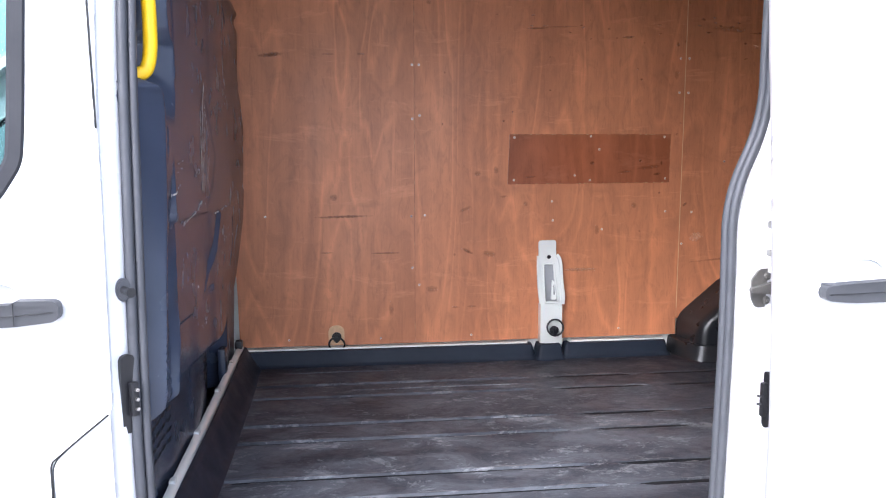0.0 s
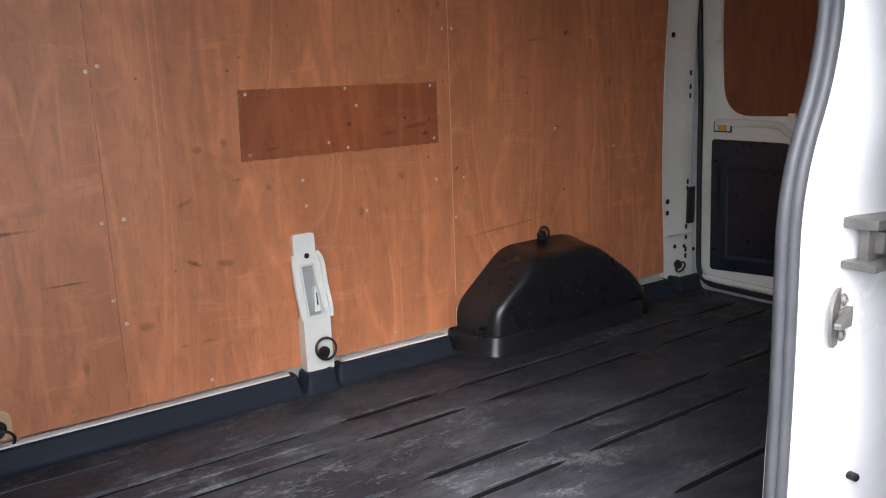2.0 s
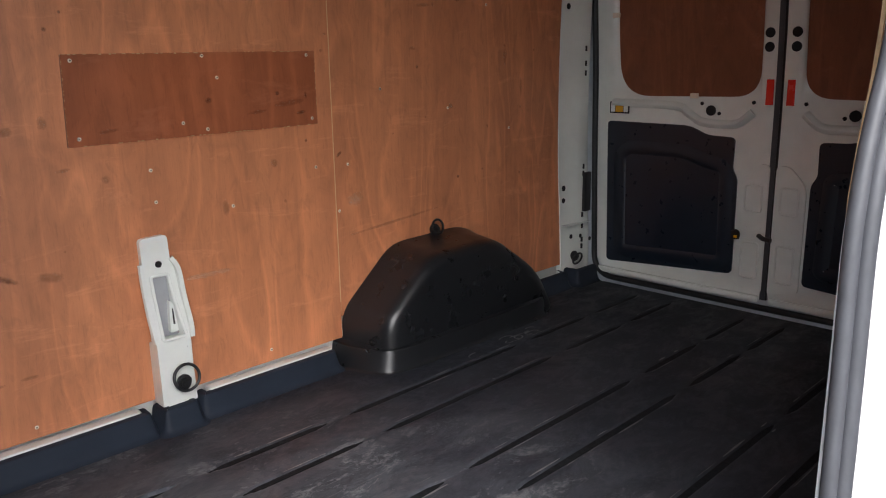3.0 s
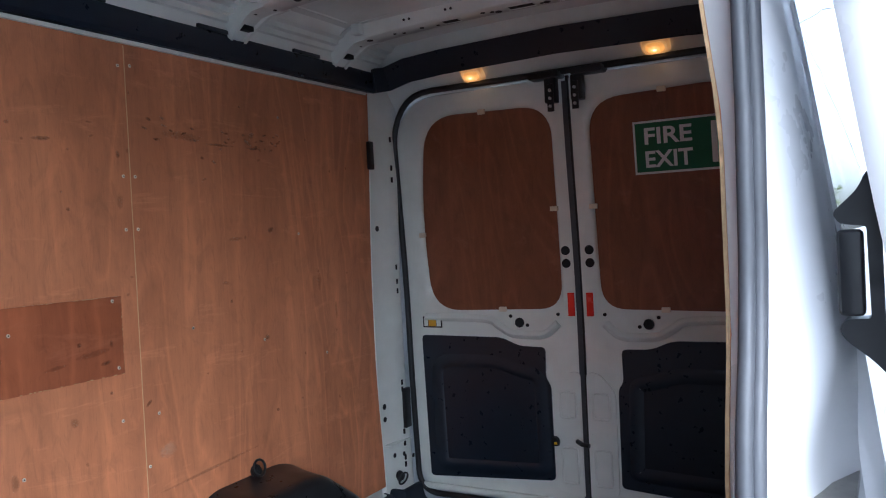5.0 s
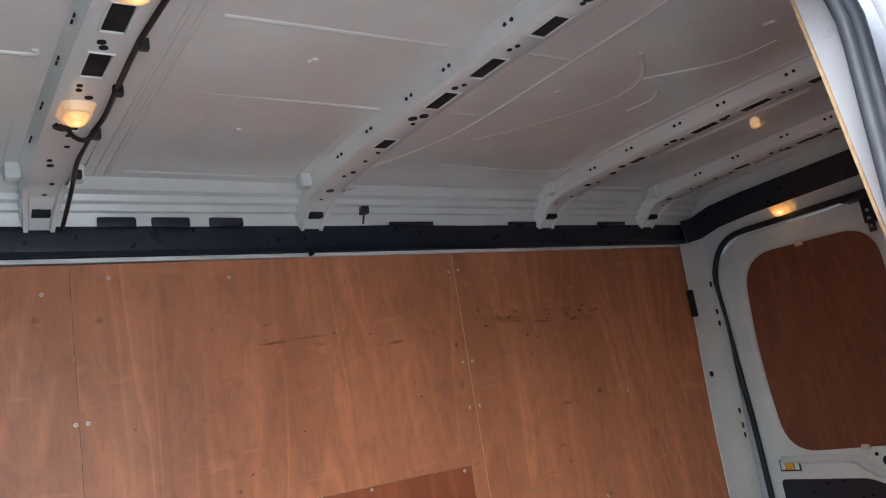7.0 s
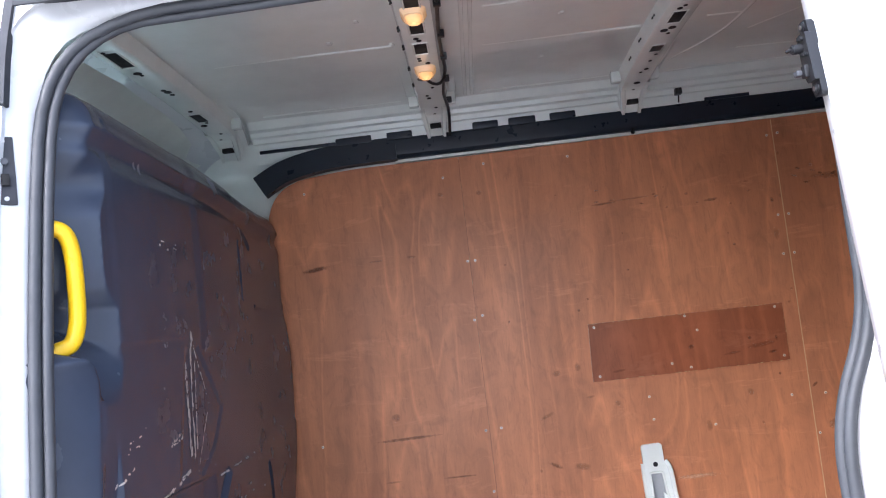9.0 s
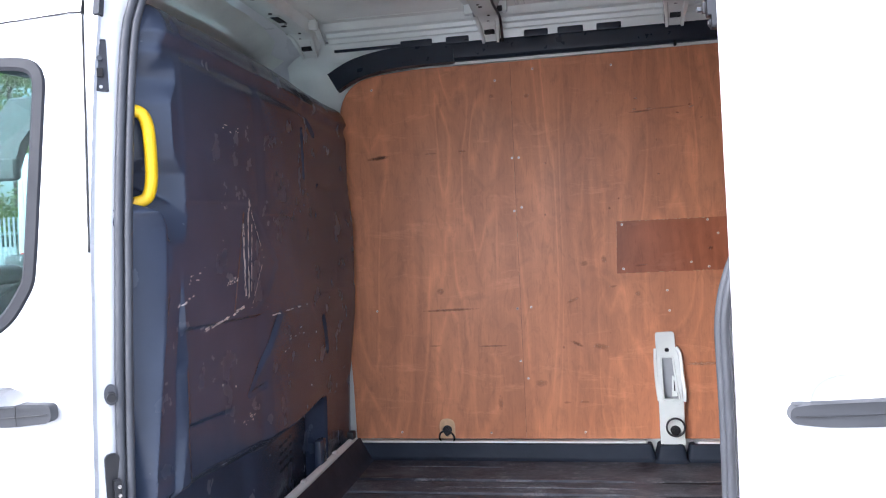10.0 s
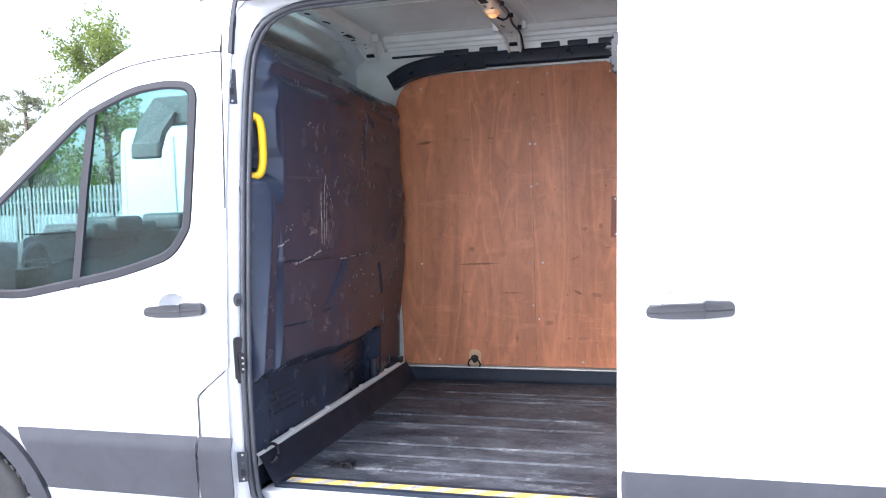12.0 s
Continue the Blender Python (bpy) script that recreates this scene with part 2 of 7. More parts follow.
HANDLE = plain("dark_grey_handle_plastic", (0.050, 0.052, 0.057), 0.50, spread=0.1, grain=0.1, grain_scale=600)
FRAME = plain("grey_window_frame", (0.028, 0.029, 0.034), 0.55, spread=0.1)
CLAD = plain("grey_textured_cladding", (0.048, 0.050, 0.058), 0.60, spread=0.1, grain=0.4, grain_scale=600)
YELLOW = plain("yellow_powder_coat", (0.86, 0.53, 0.006), 0.33, spread=0.04)
STEEL = plain("zinc_steel", (0.55, 0.52, 0.49), 0.32, 1.0, spread=0.12, scale=30)
SCREW = plain("pale_screw_head", (0.80, 0.74, 0.66), 0.30, 0.5, spread=0.1)
SLOT_GREY = plain("slot_back_grey", (0.33, 0.34, 0.35), 0.5, spread=0.10, scale=12)
GROOVE = plain("groove_bed_black", (0.011, 0.012, 0.014), 0.7, spread=0.2, scale=20)
HOLE = plain("dark_hole", (0.008, 0.008, 0.009), 0.8)
SCUFF = mark("dark_scuff", (0.065, 0.046, 0.042), 0.50)
STAIN = mark("brown_stain", (0.13, 0.055, 0.032), 0.30)
CHALK = plain("pale_scratch", (0.52, 0.47, 0.43), 0.8, spread=0.3, scale=60)
PALE_MARK = mark("pale_rub_mark", (0.78, 0.50, 0.30), 0.35)
WORN = plain("worn_rubber_edge", (0.17, 0.165, 0.165), 0.6, spread=0.5, scale=30)
RAW_WOOD = plain("cut_plywood_face", (0.66, 0.44, 0.25), 0.7, spread=0.15, scale=50)
for shiny, level in ((LINER, 0.16), (HANDLE, 0.28), (FRAME, 0.2), (CLAD, 0.2), (EDGE, 0.3), (MAT, 0.3), (TRIM, 0.22)):
    shiny.node_tree.nodes["Principled BSDF"].inputs["Specular IOR Level"].default_value = level
GREEN = plain("green_sign_vinyl", (0.004, 0.115, 0.045), 0.35, spread=0.08)
SIGN_WHITE = plain("white_sign_vinyl", (0.78, 0.80, 0.78), 0.4, spread=0.04)
RED = plain("red_reflector", (0.80, 0.035, 0.022), 0.25, spread=0.06)
AMBER = plain("amber_label", (0.75, 0.38, 0.02), 0.4, spread=0.08)
GLASS = glass("green_tinted_glass", (0.68, 0.82, 0.81))
LENS = glow("warm_lamp_lens", (1.0, 0.36, 0.05), (1.0, 0.60, 0.18), 0.80, 0.35)
BULB = glow("warm_lamp_bulb", (1.0, 0.62, 0.22), (1.0, 0.80, 0.45), 0.95, 0.35)
LAMP_BODY = plain("frosted_lamp_body", (0.82, 0.72, 0.58), 0.25, spread=0.05)
LAMP_SHELL = glow("lit_lamp_shell", (1.0, 0.42, 0.10), (1.0, 0.60, 0.22), 0.32, 0.40)
TAPE = stripes()
for dull, level in ((LINER, 0.46), (MAT, 0.30), (EDGE, 0.14), (ARCH, 0.50), (GROOVE, 0.10), (TRIM, 0.5)):
    dull.node_tree.nodes["Principled BSDF"].inputs["Specular IOR Level"].default_value = level
HEADLINER = plain("grey_headliner_cloth", (0.27, 0.262, 0.255), 0.9, spread=0.06, grain=0.3, grain_scale=500)
VISOR = plain("grey_visor_vinyl", (0.13, 0.135, 0.135), 0.8, spread=0.06, grain=0.2, grain_scale=500)
DASH = plain("grey_dashboard", (0.075, 0.083, 0.086), 0.55, spread=0.1, grain=0.2)
TYRE = plain("tyre_rubber", (0.022, 0.022, 0.023), 0.75, spread=0.25, grain=0.3, grain_scale=150)
RIM = plain("steel_wheel", (0.30, 0.30, 0.31), 0.4, 0.7)
ASPHALT = plain("concrete_yard", (0.42, 0.415, 0.40), 0.85, spread=0.2, scale=1.5, grain=0.6, grain_scale=60)
BARK = plain("bark", (0.10, 0.075, 0.055), 0.9, spread=0.3, scale=6, grain=0.6, grain_scale=30)
LEAF = plain("leaves", (0.19, 0.235, 0.060), 0.6, spread=0.30, scale=1.2)
LEAF_PALE = plain("pale_leaves", (0.22, 0.23, 0.14), 0.6, spread=0.25, scale=1.2)
GALV = plain("galvanised_steel", (0.30, 0.32, 0.32), 0.7, 0.1, spread=0.15)
SHED = plain("blue_grey_sheet", (0.22, 0.26, 0.31), 0.5, spread=0.08, scale=2)


for foliage in (LEAF, LEAF_PALE):
    # thin leaves let part of the light through
    nt = foliage.node_tree
    thin = nt.nodes.new("ShaderNodeBsdfTranslucent")
    both = nt.nodes.new("ShaderNodeMixShader")
    b = nt.nodes["Principled BSDF"]
    nt.links.new(b.inputs["Base Color"].links[0].from_socket, thin.inputs["Color"])
    nt.links.new(b.outputs[0], both.inputs[1])
    nt.links.new(thin.outputs[0], both.inputs[2])
    nt.links.new(both.outputs[0], nt.nodes["Material Output"].inputs["Surface"])


# ---- mesh helpers ----
def finish(bm, smooth=True, angle=35):
    bmesh.ops.recalc_face_normals(bm, faces=bm.faces)
    for f in bm.faces:
        f.smooth = smooth
    for e in bm.edges:
        if len(e.link_faces) == 2 and e.calc_face_angle(0) > radians(angle):
            e.smooth = False
    return bm


def part(name, bm, mat, parent=None, label="", smooth=True, solid=0.0):
    """Links a bmesh as one mesh object, under a thing or a part."""
    if solid:
        bmesh.ops.recalc_face_normals(bm, faces=bm.faces)
        bmesh.ops.solidify(bm, geom=bm.faces[:], thickness=solid)
    finish(bm, smooth)
    me = bpy.data.meshes.new(name)
    bm.to_mesh(me)
    bm.free()
    me.materials.append(mat)
    ob = new(name, me)
    if parent:
        ob.parent = parent
        if parent.type == "EMPTY":
            ob.matrix_parent_inverse = Matrix.Translation(parent.location).inverted()
    if label:
        ob["label"] = label
    return ob


def thing(name, at, label, category, group="", kind=""):
    ob = new(name)
    ob.location = at
    ob.empty_display_size = 0.1
    return tagged(ob, label, category, group, kind)


def join(*bms):
    out = bmesh.new()
    for b in bms:
        me = bpy.data.meshes.new("tmp")
        b.to_mesh(me)
        b.free()
        out.from_mesh(me)
        bpy.data.meshes.remove(me)
    return out


def box(x0, x1, y0, y1, z0, z1, bevel=0.004, seg=2):
    bm = bmesh.new()
    bmesh.ops.create_cube(bm, size=1)
    bmesh.ops.scale(bm, vec=(abs(x1 - x0), abs(y1 - y0), abs(z1 - z0)), verts=bm.verts)
    bmesh.ops.translate(bm, vec=((x0 + x1) / 2, (y0 + y1) / 2, (z0 + z1) / 2), verts=bm.verts)
    if bevel:
        bmesh.ops.bevel(bm, geom=bm.edges[:], offset=bevel, segments=seg, affect="EDGES", profile=0.6)
    return bm


def moved(bm, m):
    bmesh.ops.transform(bm, matrix=m, verts=bm.verts)
    return bm


def disc(centre, axis, r, depth, n=16, bevel=0.0):
    """A short cylinder whose axis points along axis."""
    bm = bmesh.new()
    bmesh.ops.create_cone(bm, cap_ends=True, segments=n, radius1=r, radius2=r, depth=depth)
    if bevel:
        rim = [e for e in bm.edges if e.calc_face_angle(0) > 1.0]
        bmesh.ops.bevel(bm, geom=rim, offset=bevel, segments=2, affect="EDGES")
    turn = Vector(axis).to_track_quat("Z", "Y").to_matrix().to_4x4()
    return moved(bm, Matrix.Translation(centre) @ turn)


def rounded(ctrl, n=6):
    """A closed outline from corners (u, v, radius), with n + 1 points a corner."""
    out = []
    k = len(ctrl)
    for i in range(k):
        p0, p1, p2 = (Vector(ctrl[(i + d) % k][:2]) for d in (-1, 0, 1))
        a, b = (p0 - p1), (p2 - p1)
        r = min(ctrl[i][2], a.length * 0.49, b.length * 0.49)
        a, b = p1 + a.normalized() * r, p1 + b.normalized() * r
        for j in range(n + 1):
            t = j / n
            out.append(a.lerp(p1, t).lerp(p1.lerp(b, t), t))
    return out


def divided(loop, m=5):
    return [a.lerp(b, i / m) for a, b in zip(loop, loop[1:] + loop[:1]) for i in range(m)]


def plate(outline, place, depth, inner=None, rim=((0.0, 0.0), (0.25, 0.0), (0.5, 0.0), (0.75, 0.0), (1.0, 0.0))):
    """A flat or curved plate: its outline (u, v), an inner outline of as many points for a hole, place(u, v, d), its depth and the rounding of its rims."""
    bm = bmesh.new()
    n = len(outline)
    if inner is None:
        rows = []
        c = sum(outline, Vector((0, 0))) / n
        for d in (0, depth):
            rows.append([bm.verts.new(place(p.x, p.y, d)) for p in outline])
        bm.faces.new(rows[0])
        bm.faces.new(rows[1][::-1])
        for i in range(n):
            j = (i + 1) % n
            bm.faces.new((rows[0][i], rows[1][i], rows[1][j], rows[0][j]))
        return bm
    outline, inner, n = divided(outline), divided(inner), n * 5
    front = [[bm.verts.new(place(*(a.lerp(b, c)), d)) for a, b in zip(outline, inner)] for c, d in rim]
    rear = [[bm.verts.new(place(*(a.lerp(b, c)), depth)) for a, b in zip(outline, inner)] for c in (0.0, 0.25, 0.5, 0.75, 1.0)]
    chain = front + rear[::-1] + [front[0]]
    for a, b in zip(chain, chain[1:]):
        for i in range(n):
            j = (i + 1) % n
            bm.faces.new((a[i], a[j], b[j], b[i]))
    return bm


def sweep(path, profile, closed=False, up=(0, 0, 1), caps=True):
    """Sweeps a closed profile of (side, up) offsets, or a round one of that radius, along points."""
    if isinstance(profile, (int, float)):
        profile = [(profile * math.cos(a * math.tau / 14), profile * math.sin(a * math.tau / 14)) for a in range(14)]
    pts = [Vector(p) for p in path]
    bm = bmesh.new()
    rings = []
    last = None
    n = len(pts)
    for i, p in enumerate(pts):
        a = pts[i - 1] if i or closed else p
        b = pts[(i + 1) % n] if i < n - 1 or closed else p
        t = (b - a).normalized()
        ref = Vector(up) if last is None else last
        side = t.cross(ref)
        if side.length < 1e-4:
            side = t.cross(Vector((1, 0.01, 0)))
        side.normalize()
        top = side.cross(t).normalized()
        last = top
        rings.append([bm.verts.new(p + side * u + top * v) for u, v in profile])
    k = len(profile)
    for i in range(n if closed else n - 1):
        a, b = rings[i], rings[(i + 1) % n]
        for j in range(k):
            bm.faces.new((a[j], a[(j + 1) % k], b[(j + 1) % k], b[j]))
    if caps and not closed:
        bm.faces.new(rings[0])
        bm.faces.new(rings[-1][::-1])
    return bm


def smooth_path(ctrl, n=6, closed=False):
    """Points on a Catmull-Rom curve through the control points."""
    p = [Vector(c) for c in ctrl]
    out = []
    k = len(p)
    for i in range(k if closed else k - 1):
        p0, p1, p2, p3 = (p[(i + d) % k] if closed else p[min(max(i + d, 0), k - 1)] for d in (-1, 0, 1, 2))
        for j in range(n):
            t = j / n
            out.append(0.5 * (2 * p1 + (p2 - p0) * t + (2 * p0 - 5 * p1 + 4 * p2 - p3) * t * t + (3 * p1 - p0 - 3 * p2 + p3) * t ** 3))
    if not closed:
        out.append(p[-1])
    return out


def grid(us, vs, place):
    bm = bmesh.new()
    rows = [[bm.verts.new(place(u, v)) for v in vs] for u in us]
    for a, b in zip(rows, rows[1:]):
        for i in range(len(vs) - 1):
            bm.faces.new((a[i], a[i + 1], b[i + 1], b[i]))
    return bm


def span(a, b, n):
    return [a + (b - a) * i / n for i in range(n + 1)]


def step(a, b, x):
    t = min(1.0, max(0.0, (x - a) / (b - a)))
    return t * t * (3 - 2 * t)


def lerp_table(x, xs, ys):
    return float(np.interp(x, xs, ys))


# ---- the van's form ----
MID = 2.63            # the van's middle line
FLOOR = 0.597         # top of the load floor mat
SIDE_Z = (0.30, 0.45, 0.80, 1.00, 1.30, 1.65, 2.00, 2.25, 2.40, 2.50, 2.56, 2.59, 2.60)
SIDE_Y = (1.56, 1.545, 1.525, 1.53, 1.56, 1.605, 1.656, 1.702, 1.752, 1.83, 1.95, 2.20, 2.63)


def skin(z):
    """The outer side of the body at that height."""
    return lerp_table(z, SIDE_Z, SIDE_Y)


def seal_y(x, z):
    """How far in the door seal sits."""
    f = min(1, max(0, (x + 0.25) / 1.3))
    return (skin(z) + 0.056) * (1 - f) + lerp_table(z, (0.5, 1.35, 1.62, 1.85, 2.2, 2.4), (1.698, 1.703, 1.702, 1.698, 1.700, 1.73)) * f


SEAL = [(-0.238, 0.66, 0.1), (-0.246, 1.25, 0.5), (-0.2575, 1.85, 0.5), (-0.246, 2.315, 0.22), (1.152, 2.315, 0.16),
        (1.136, 1.85, 0.3), (1.140, 1.62, 0.12), (1.063, 1.45, 0.14), (1.070, 1.15, 0.3), (1.062, 0.66, 0.1), (1.056, 0.545, 0.05), (-0.225, 0.545, 0.05)]
SEAL_LOOP = rounded(SEAL, 8)

# -- floor --
GROOVES = (3.10, 2.945, 2.645, 2.492, 2.200, 2.050, 1.880)
BREAKS = ((-0.20, 0.925), (0.995, 1.385), (1.44, 2.20), (2.26, 2.62), (2.66, 2.99))


def groove(x, y):
    """Depth of the moulded grooves, steep sided and pointed at their ends."""
    d = 0.0
    for c in GROOVES:
        if abs(y - c) < 0.022:
            for a, b in BREAKS:
                w = 0.011 * min(1.0, max(0.0, min(x - a, b - x) / 0.06))
                if w > 0:
                    d = max(d, (0.009 if x < 0.93 else 0.004) * min(step(c - w - 0.002, c - w + 0.002, y), 1 - step(c + w - 0.002, c + w + 0.002, y)))
    return d


def floor_xs():
    xs = span(-0.243, 3.06, 60)
    for a, b in BREAKS:
        xs += [a, a + 0.02, a + 0.04, a + 0.06, b - 0.06, b - 0.04, b - 0.02, b]
    return sorted(set(xs))


def floor_ys():
    ys = span(1.745, 3.36, 40)
    for c in GROOVES:
        ys = [y for y in ys if abs(y - c) > 0.023] + [c + d for d in (-0.022, -0.0152, -0.0108, -0.0065, -0.003, 0, 0.003, 0.0065, 0.0108, 0.0152, 0.022)]
    return sorted(set(ys))


floor_bm = grid(floor_xs(), floor_ys(), lambda x, y: (x, y, FLOOR - groove(x, y) + 0.0012 * noise.noise((x * 3, y * 3, 0))))
floor = tagged(part("floor", floor_bm, MAT), "dark ribbed rubber load floor with dusty scuffs", "floor", kind="structure")

# short extra groove rims pressed into the mat
for x0, x1, y0 in ((-0.08, 0.40, 3.275), (0.20, 0.93, 3.02)):
    part("mat_ridge", sweep([(x0, y0, FLOOR - 0.001), ((x0 + x1) / 2, y0, FLOOR + 0.001), (x1, y0, FLOOR - 0.001)], [(0.006, 0), (0.003, 0.003), (-0.003, 0.003), (-0.006, 0)]), MAT, floor)

# black strips along the groove bottoms, darker than most of the mat
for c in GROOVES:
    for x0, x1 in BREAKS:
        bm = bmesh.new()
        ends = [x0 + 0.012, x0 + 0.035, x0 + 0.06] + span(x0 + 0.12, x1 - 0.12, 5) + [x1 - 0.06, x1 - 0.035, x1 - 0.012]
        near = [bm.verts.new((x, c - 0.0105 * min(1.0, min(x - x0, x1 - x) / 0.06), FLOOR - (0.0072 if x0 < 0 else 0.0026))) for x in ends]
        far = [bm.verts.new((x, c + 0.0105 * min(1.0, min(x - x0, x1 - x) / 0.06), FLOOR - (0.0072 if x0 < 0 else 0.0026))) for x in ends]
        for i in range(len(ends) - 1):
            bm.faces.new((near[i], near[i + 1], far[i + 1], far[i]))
        part("groove_bed", bm, GROOVE, floor, "black groove bed")

# rims of the grooves, rubbed pale in places
rng = random.Random(11)
for c in GROOVES:
    for x0, x1 in BREAKS:
        for side in (1, -1):
            x = x0 + rng.uniform(0.01, 0.15)
            bm = bmesh.new()
            while x < x1 - 0.05:
                ln = min(rng.uniform(0.01, 0.16), x1 - 0.02 - x)
                wide = rng.uniform(0.0008, 0.0022) if rng.random() < 0.85 else 0.0035
                if rng.random() < (0.75 if side > 0 else 0.35):
                    ys = c + (0.0165 if side > 0 else -0.0175)
                    pts = [bm.verts.new((x + ln * f, ys + s * wide * (0.3 + 0.7 * math.sin(math.pi * f) * rng.uniform(0.5, 1)), FLOOR + 0.0016)) for s, fs in ((1, (0, 0.3, 0.6, 1)), (-1, (1, 0.6, 0.3, 0))) for f in fs]
                    bm.faces.new(pts)
                x += ln + rng.uniform(0.005, 0.12)
            part("worn_groove_rim", bm, WORN, floor)["kind"] = "stuff"

# mat edges turned up round the floor
def mat_upstand(plan, height=0.066):
    """An upturned mat edge along a plan line with rounded corners: a coved foot, a leaning face and a rounded lip."""
    sect = [(-0.030, -0.004), (-0.018, 0.000), (-0.008, 0.005), (-0.002, 0.014), (0.004, 0.034), (0.009, height - 0.010), (0.012, height - 0.003), (0.018, height), (0.030, height)]
    line = [Vector(plan[0][:2])] + rounded([(plan[0][0], plan[0][1], 0)] + list(plan[1:-1]) + [(plan[-1][0], plan[-1][1], 0)], 6)[7:-7] + [Vector(plan[-1][:2])]
    bm = bmesh.new()
    rows = []
    for i, p in enumerate(line):
        t = (line[min(i + 1, len(line) - 1)] - line[max(i - 1, 0)]).normalized()
        inward = Vector((-t.y, t.x))
        rows.append([bm.verts.new((p.x + inward.x * d, p.y + inward.y * d, FLOOR + z)) for d, z in sect])
    for a, b in zip(rows, rows[1:]):
        for i in range(len(sect) - 1):
            bm.faces.new((a[i], a[i + 1], b[i + 1], b[i]))
    return bm


mat_border = thing("mat_border", (0.5, 3.36, FLOOR), "black upturned edge of the load floor mat", "floor edging", kind="structure")
part("edge_strip", mat_upstand([(-0.262, 3.374), (0.4, 3.374, 0.01), (1.020, 3.374, 0.022), (1.024, 3.43)]), EDGE, mat_border)
part("edge_block", mat_upstand([(1.024, 3.43), (1.031, 3.352, 0.018), (1.145, 3.352, 0.018), (1.152, 3.43)], 0.068), EDGE, mat_border)
part("edge_strip", mat_upstand([(1.152, 3.43), (1.156, 3.374, 0.02), (1.4, 3.374, 0.01), (1.642, 3.374, 0.022), (1.652, 3.43)]), EDGE, mat_border)
part("edge_strip", mat_upstand([(2.70, 3.374), (2.80, 3.374, 0.01), (2.890, 3.374, 0.02), (2.900, 3.43)]), EDGE, mat_border)
part("edge_block", mat_upstand([(2.908, 3.43), (2.918, 3.350, 0.02), (3.06, 3.350)], 0.068), EDGE, mat_border)
for x0, x1, y0 in ((-0.262, 0.985, 3.392), (1.195, 1.63, 3.392)):
    part("board_bead", box(x0, x1, y0 + 0.010, y0 + 0.040, FLOOR + 0.050, FLOOR + 0.0715, 0.002), PRIMER, mat_border, "white bead behind the mat edge")
front_sect = [(-0.180, 0.5965), (-0.192, 0.602), (-0.204, 0.618), (-0.234, 0.674), (-0.242, 0.690), (-0.249, 0.694), (-0.254, 0.690), (-0.254, 0.58)]
part("edge_strip", grid(span(1.665, 3.372, 14), list(range(len(front_sect))), lambda y, i: (front_sect[i][0] + 0.004 * math.sin(y * 3), y, front_sect[i][1])), EDGE, mat_border)

# -- inner side of the far wall, above and below the boards --
wall_far = grid([-0.52, -0.32, 1.0, 2.0, 3.10], [0.45, 0.66, 1.5, 2.30, 2.36, 2.40, 2.46], lambda x, z: (x, 3.515 - 0.06 * step(2.33, 2.46, z), z))
tagged(part("wall_far", wall_far, PRIMER, solid=0.05), "white painted inner body side behind the boards", "wall", kind="structure")


# -- boards --
def board(outline, y, thick, mat, label, group="plywood boards on the far wall", name="plywood_board"):
    c = sum(outline, Vector((0, 0))) / len(outline)
    t = thing(name, (c.x, y, min(p.y for p in outline)), label, "wall board", group)
    bm = plate(outline, lambda u, v, d: (u - c.x, d, v - c.y), thick)
    ob = part("board", bm, mat, t)
    ob.matrix_parent_inverse = Matrix()
    ob.location = (0, 0, c.y - t.location.z)
    return t


def screws(t, y, spots):
    for x, z in spots:
        s = part("screw", join(disc((x, y - 0.0012, z), (0, -1, 0), 0.0050, 0.003, 10, 0.0008)), SCREW, t)
        part("slot", disc((x, y - 0.0030, z), (0, -1, 0), 0.0020, 0.001, 8), HOLE, s)


def smear(t, y, x, z, w, h, mat, tilt=0.0, name="scuff_mark"):
    """A thin rubbed mark on a board, w by h, turned by its slope."""
    if mat is RAW_WOOD or mat is CHALK:
        mat = PALE_MARK
    w, h = w * 1.15 + 0.004, h * 1.5 + 0.003
    bm = grid(span(-w / 2, w / 2, 4), span(-h / 2, h / 2, 2), lambda u, v: (u, 0, v))
    ob = part(name, bm, mat, t)
    ob.matrix_basis = Matrix.Translation((x, y - 0.0012, z)) @ Matrix.Rotation(-math.atan(tilt), 4, "Y")


WALL = 3.436
first = board(rounded([(-0.280, 0.672, 0.005), (0.4855, 0.672, 0.002), (0.4855, 2.300, 0.002), (0.05, 2.302, 0.1), (-0.268, 2.27, 0.22), (-0.300, 1.95, 0.2), (-0.302, 1.25, 0.2), (-0.284, 0.96, 0.1)], 8),
              WALL, 0.012, PLY, "orange-brown varnished plywood board with rounded top corner", "plywood boards on the far wall")
second = board(rounded([(0.4861, 0.672, 0.002), (1.6990, 0.677, 0.002), (1.6990, 2.306, 0.002), (0.4861, 2.300, 0.002)], 2),
               WALL, 0.012, PLY, "orange-brown varnished plywood board with scuffs")
third = board(rounded([(1.6998, 0.745, 0.01), (1.93, 0.938, 0.02), (2.28, 0.945, 0.02), (2.54, 0.765, 0.02), (2.63, 0.685, 0.02), (2.898, 0.685, 0.002), (2.862, 1.40, 0.3), (2.905, 2.314, 0.002), (1.6998, 2.306, 0.002)], 4),
              WALL, 0.012, PLY, "plywood board cut round the wheel arch with worn marks")
patch_at = [(0.897, 1.377, 0.002), (1.640, 1.381, 0.002), (1.640, 1.597, 0.002), (0.904, 1.597, 0.002)]
patch = board(rounded(patch_at, 1), WALL - 0.007, 0.006, PLY_RED, "dark reddish plywood patch screwed over the board", "", "plywood_patch")
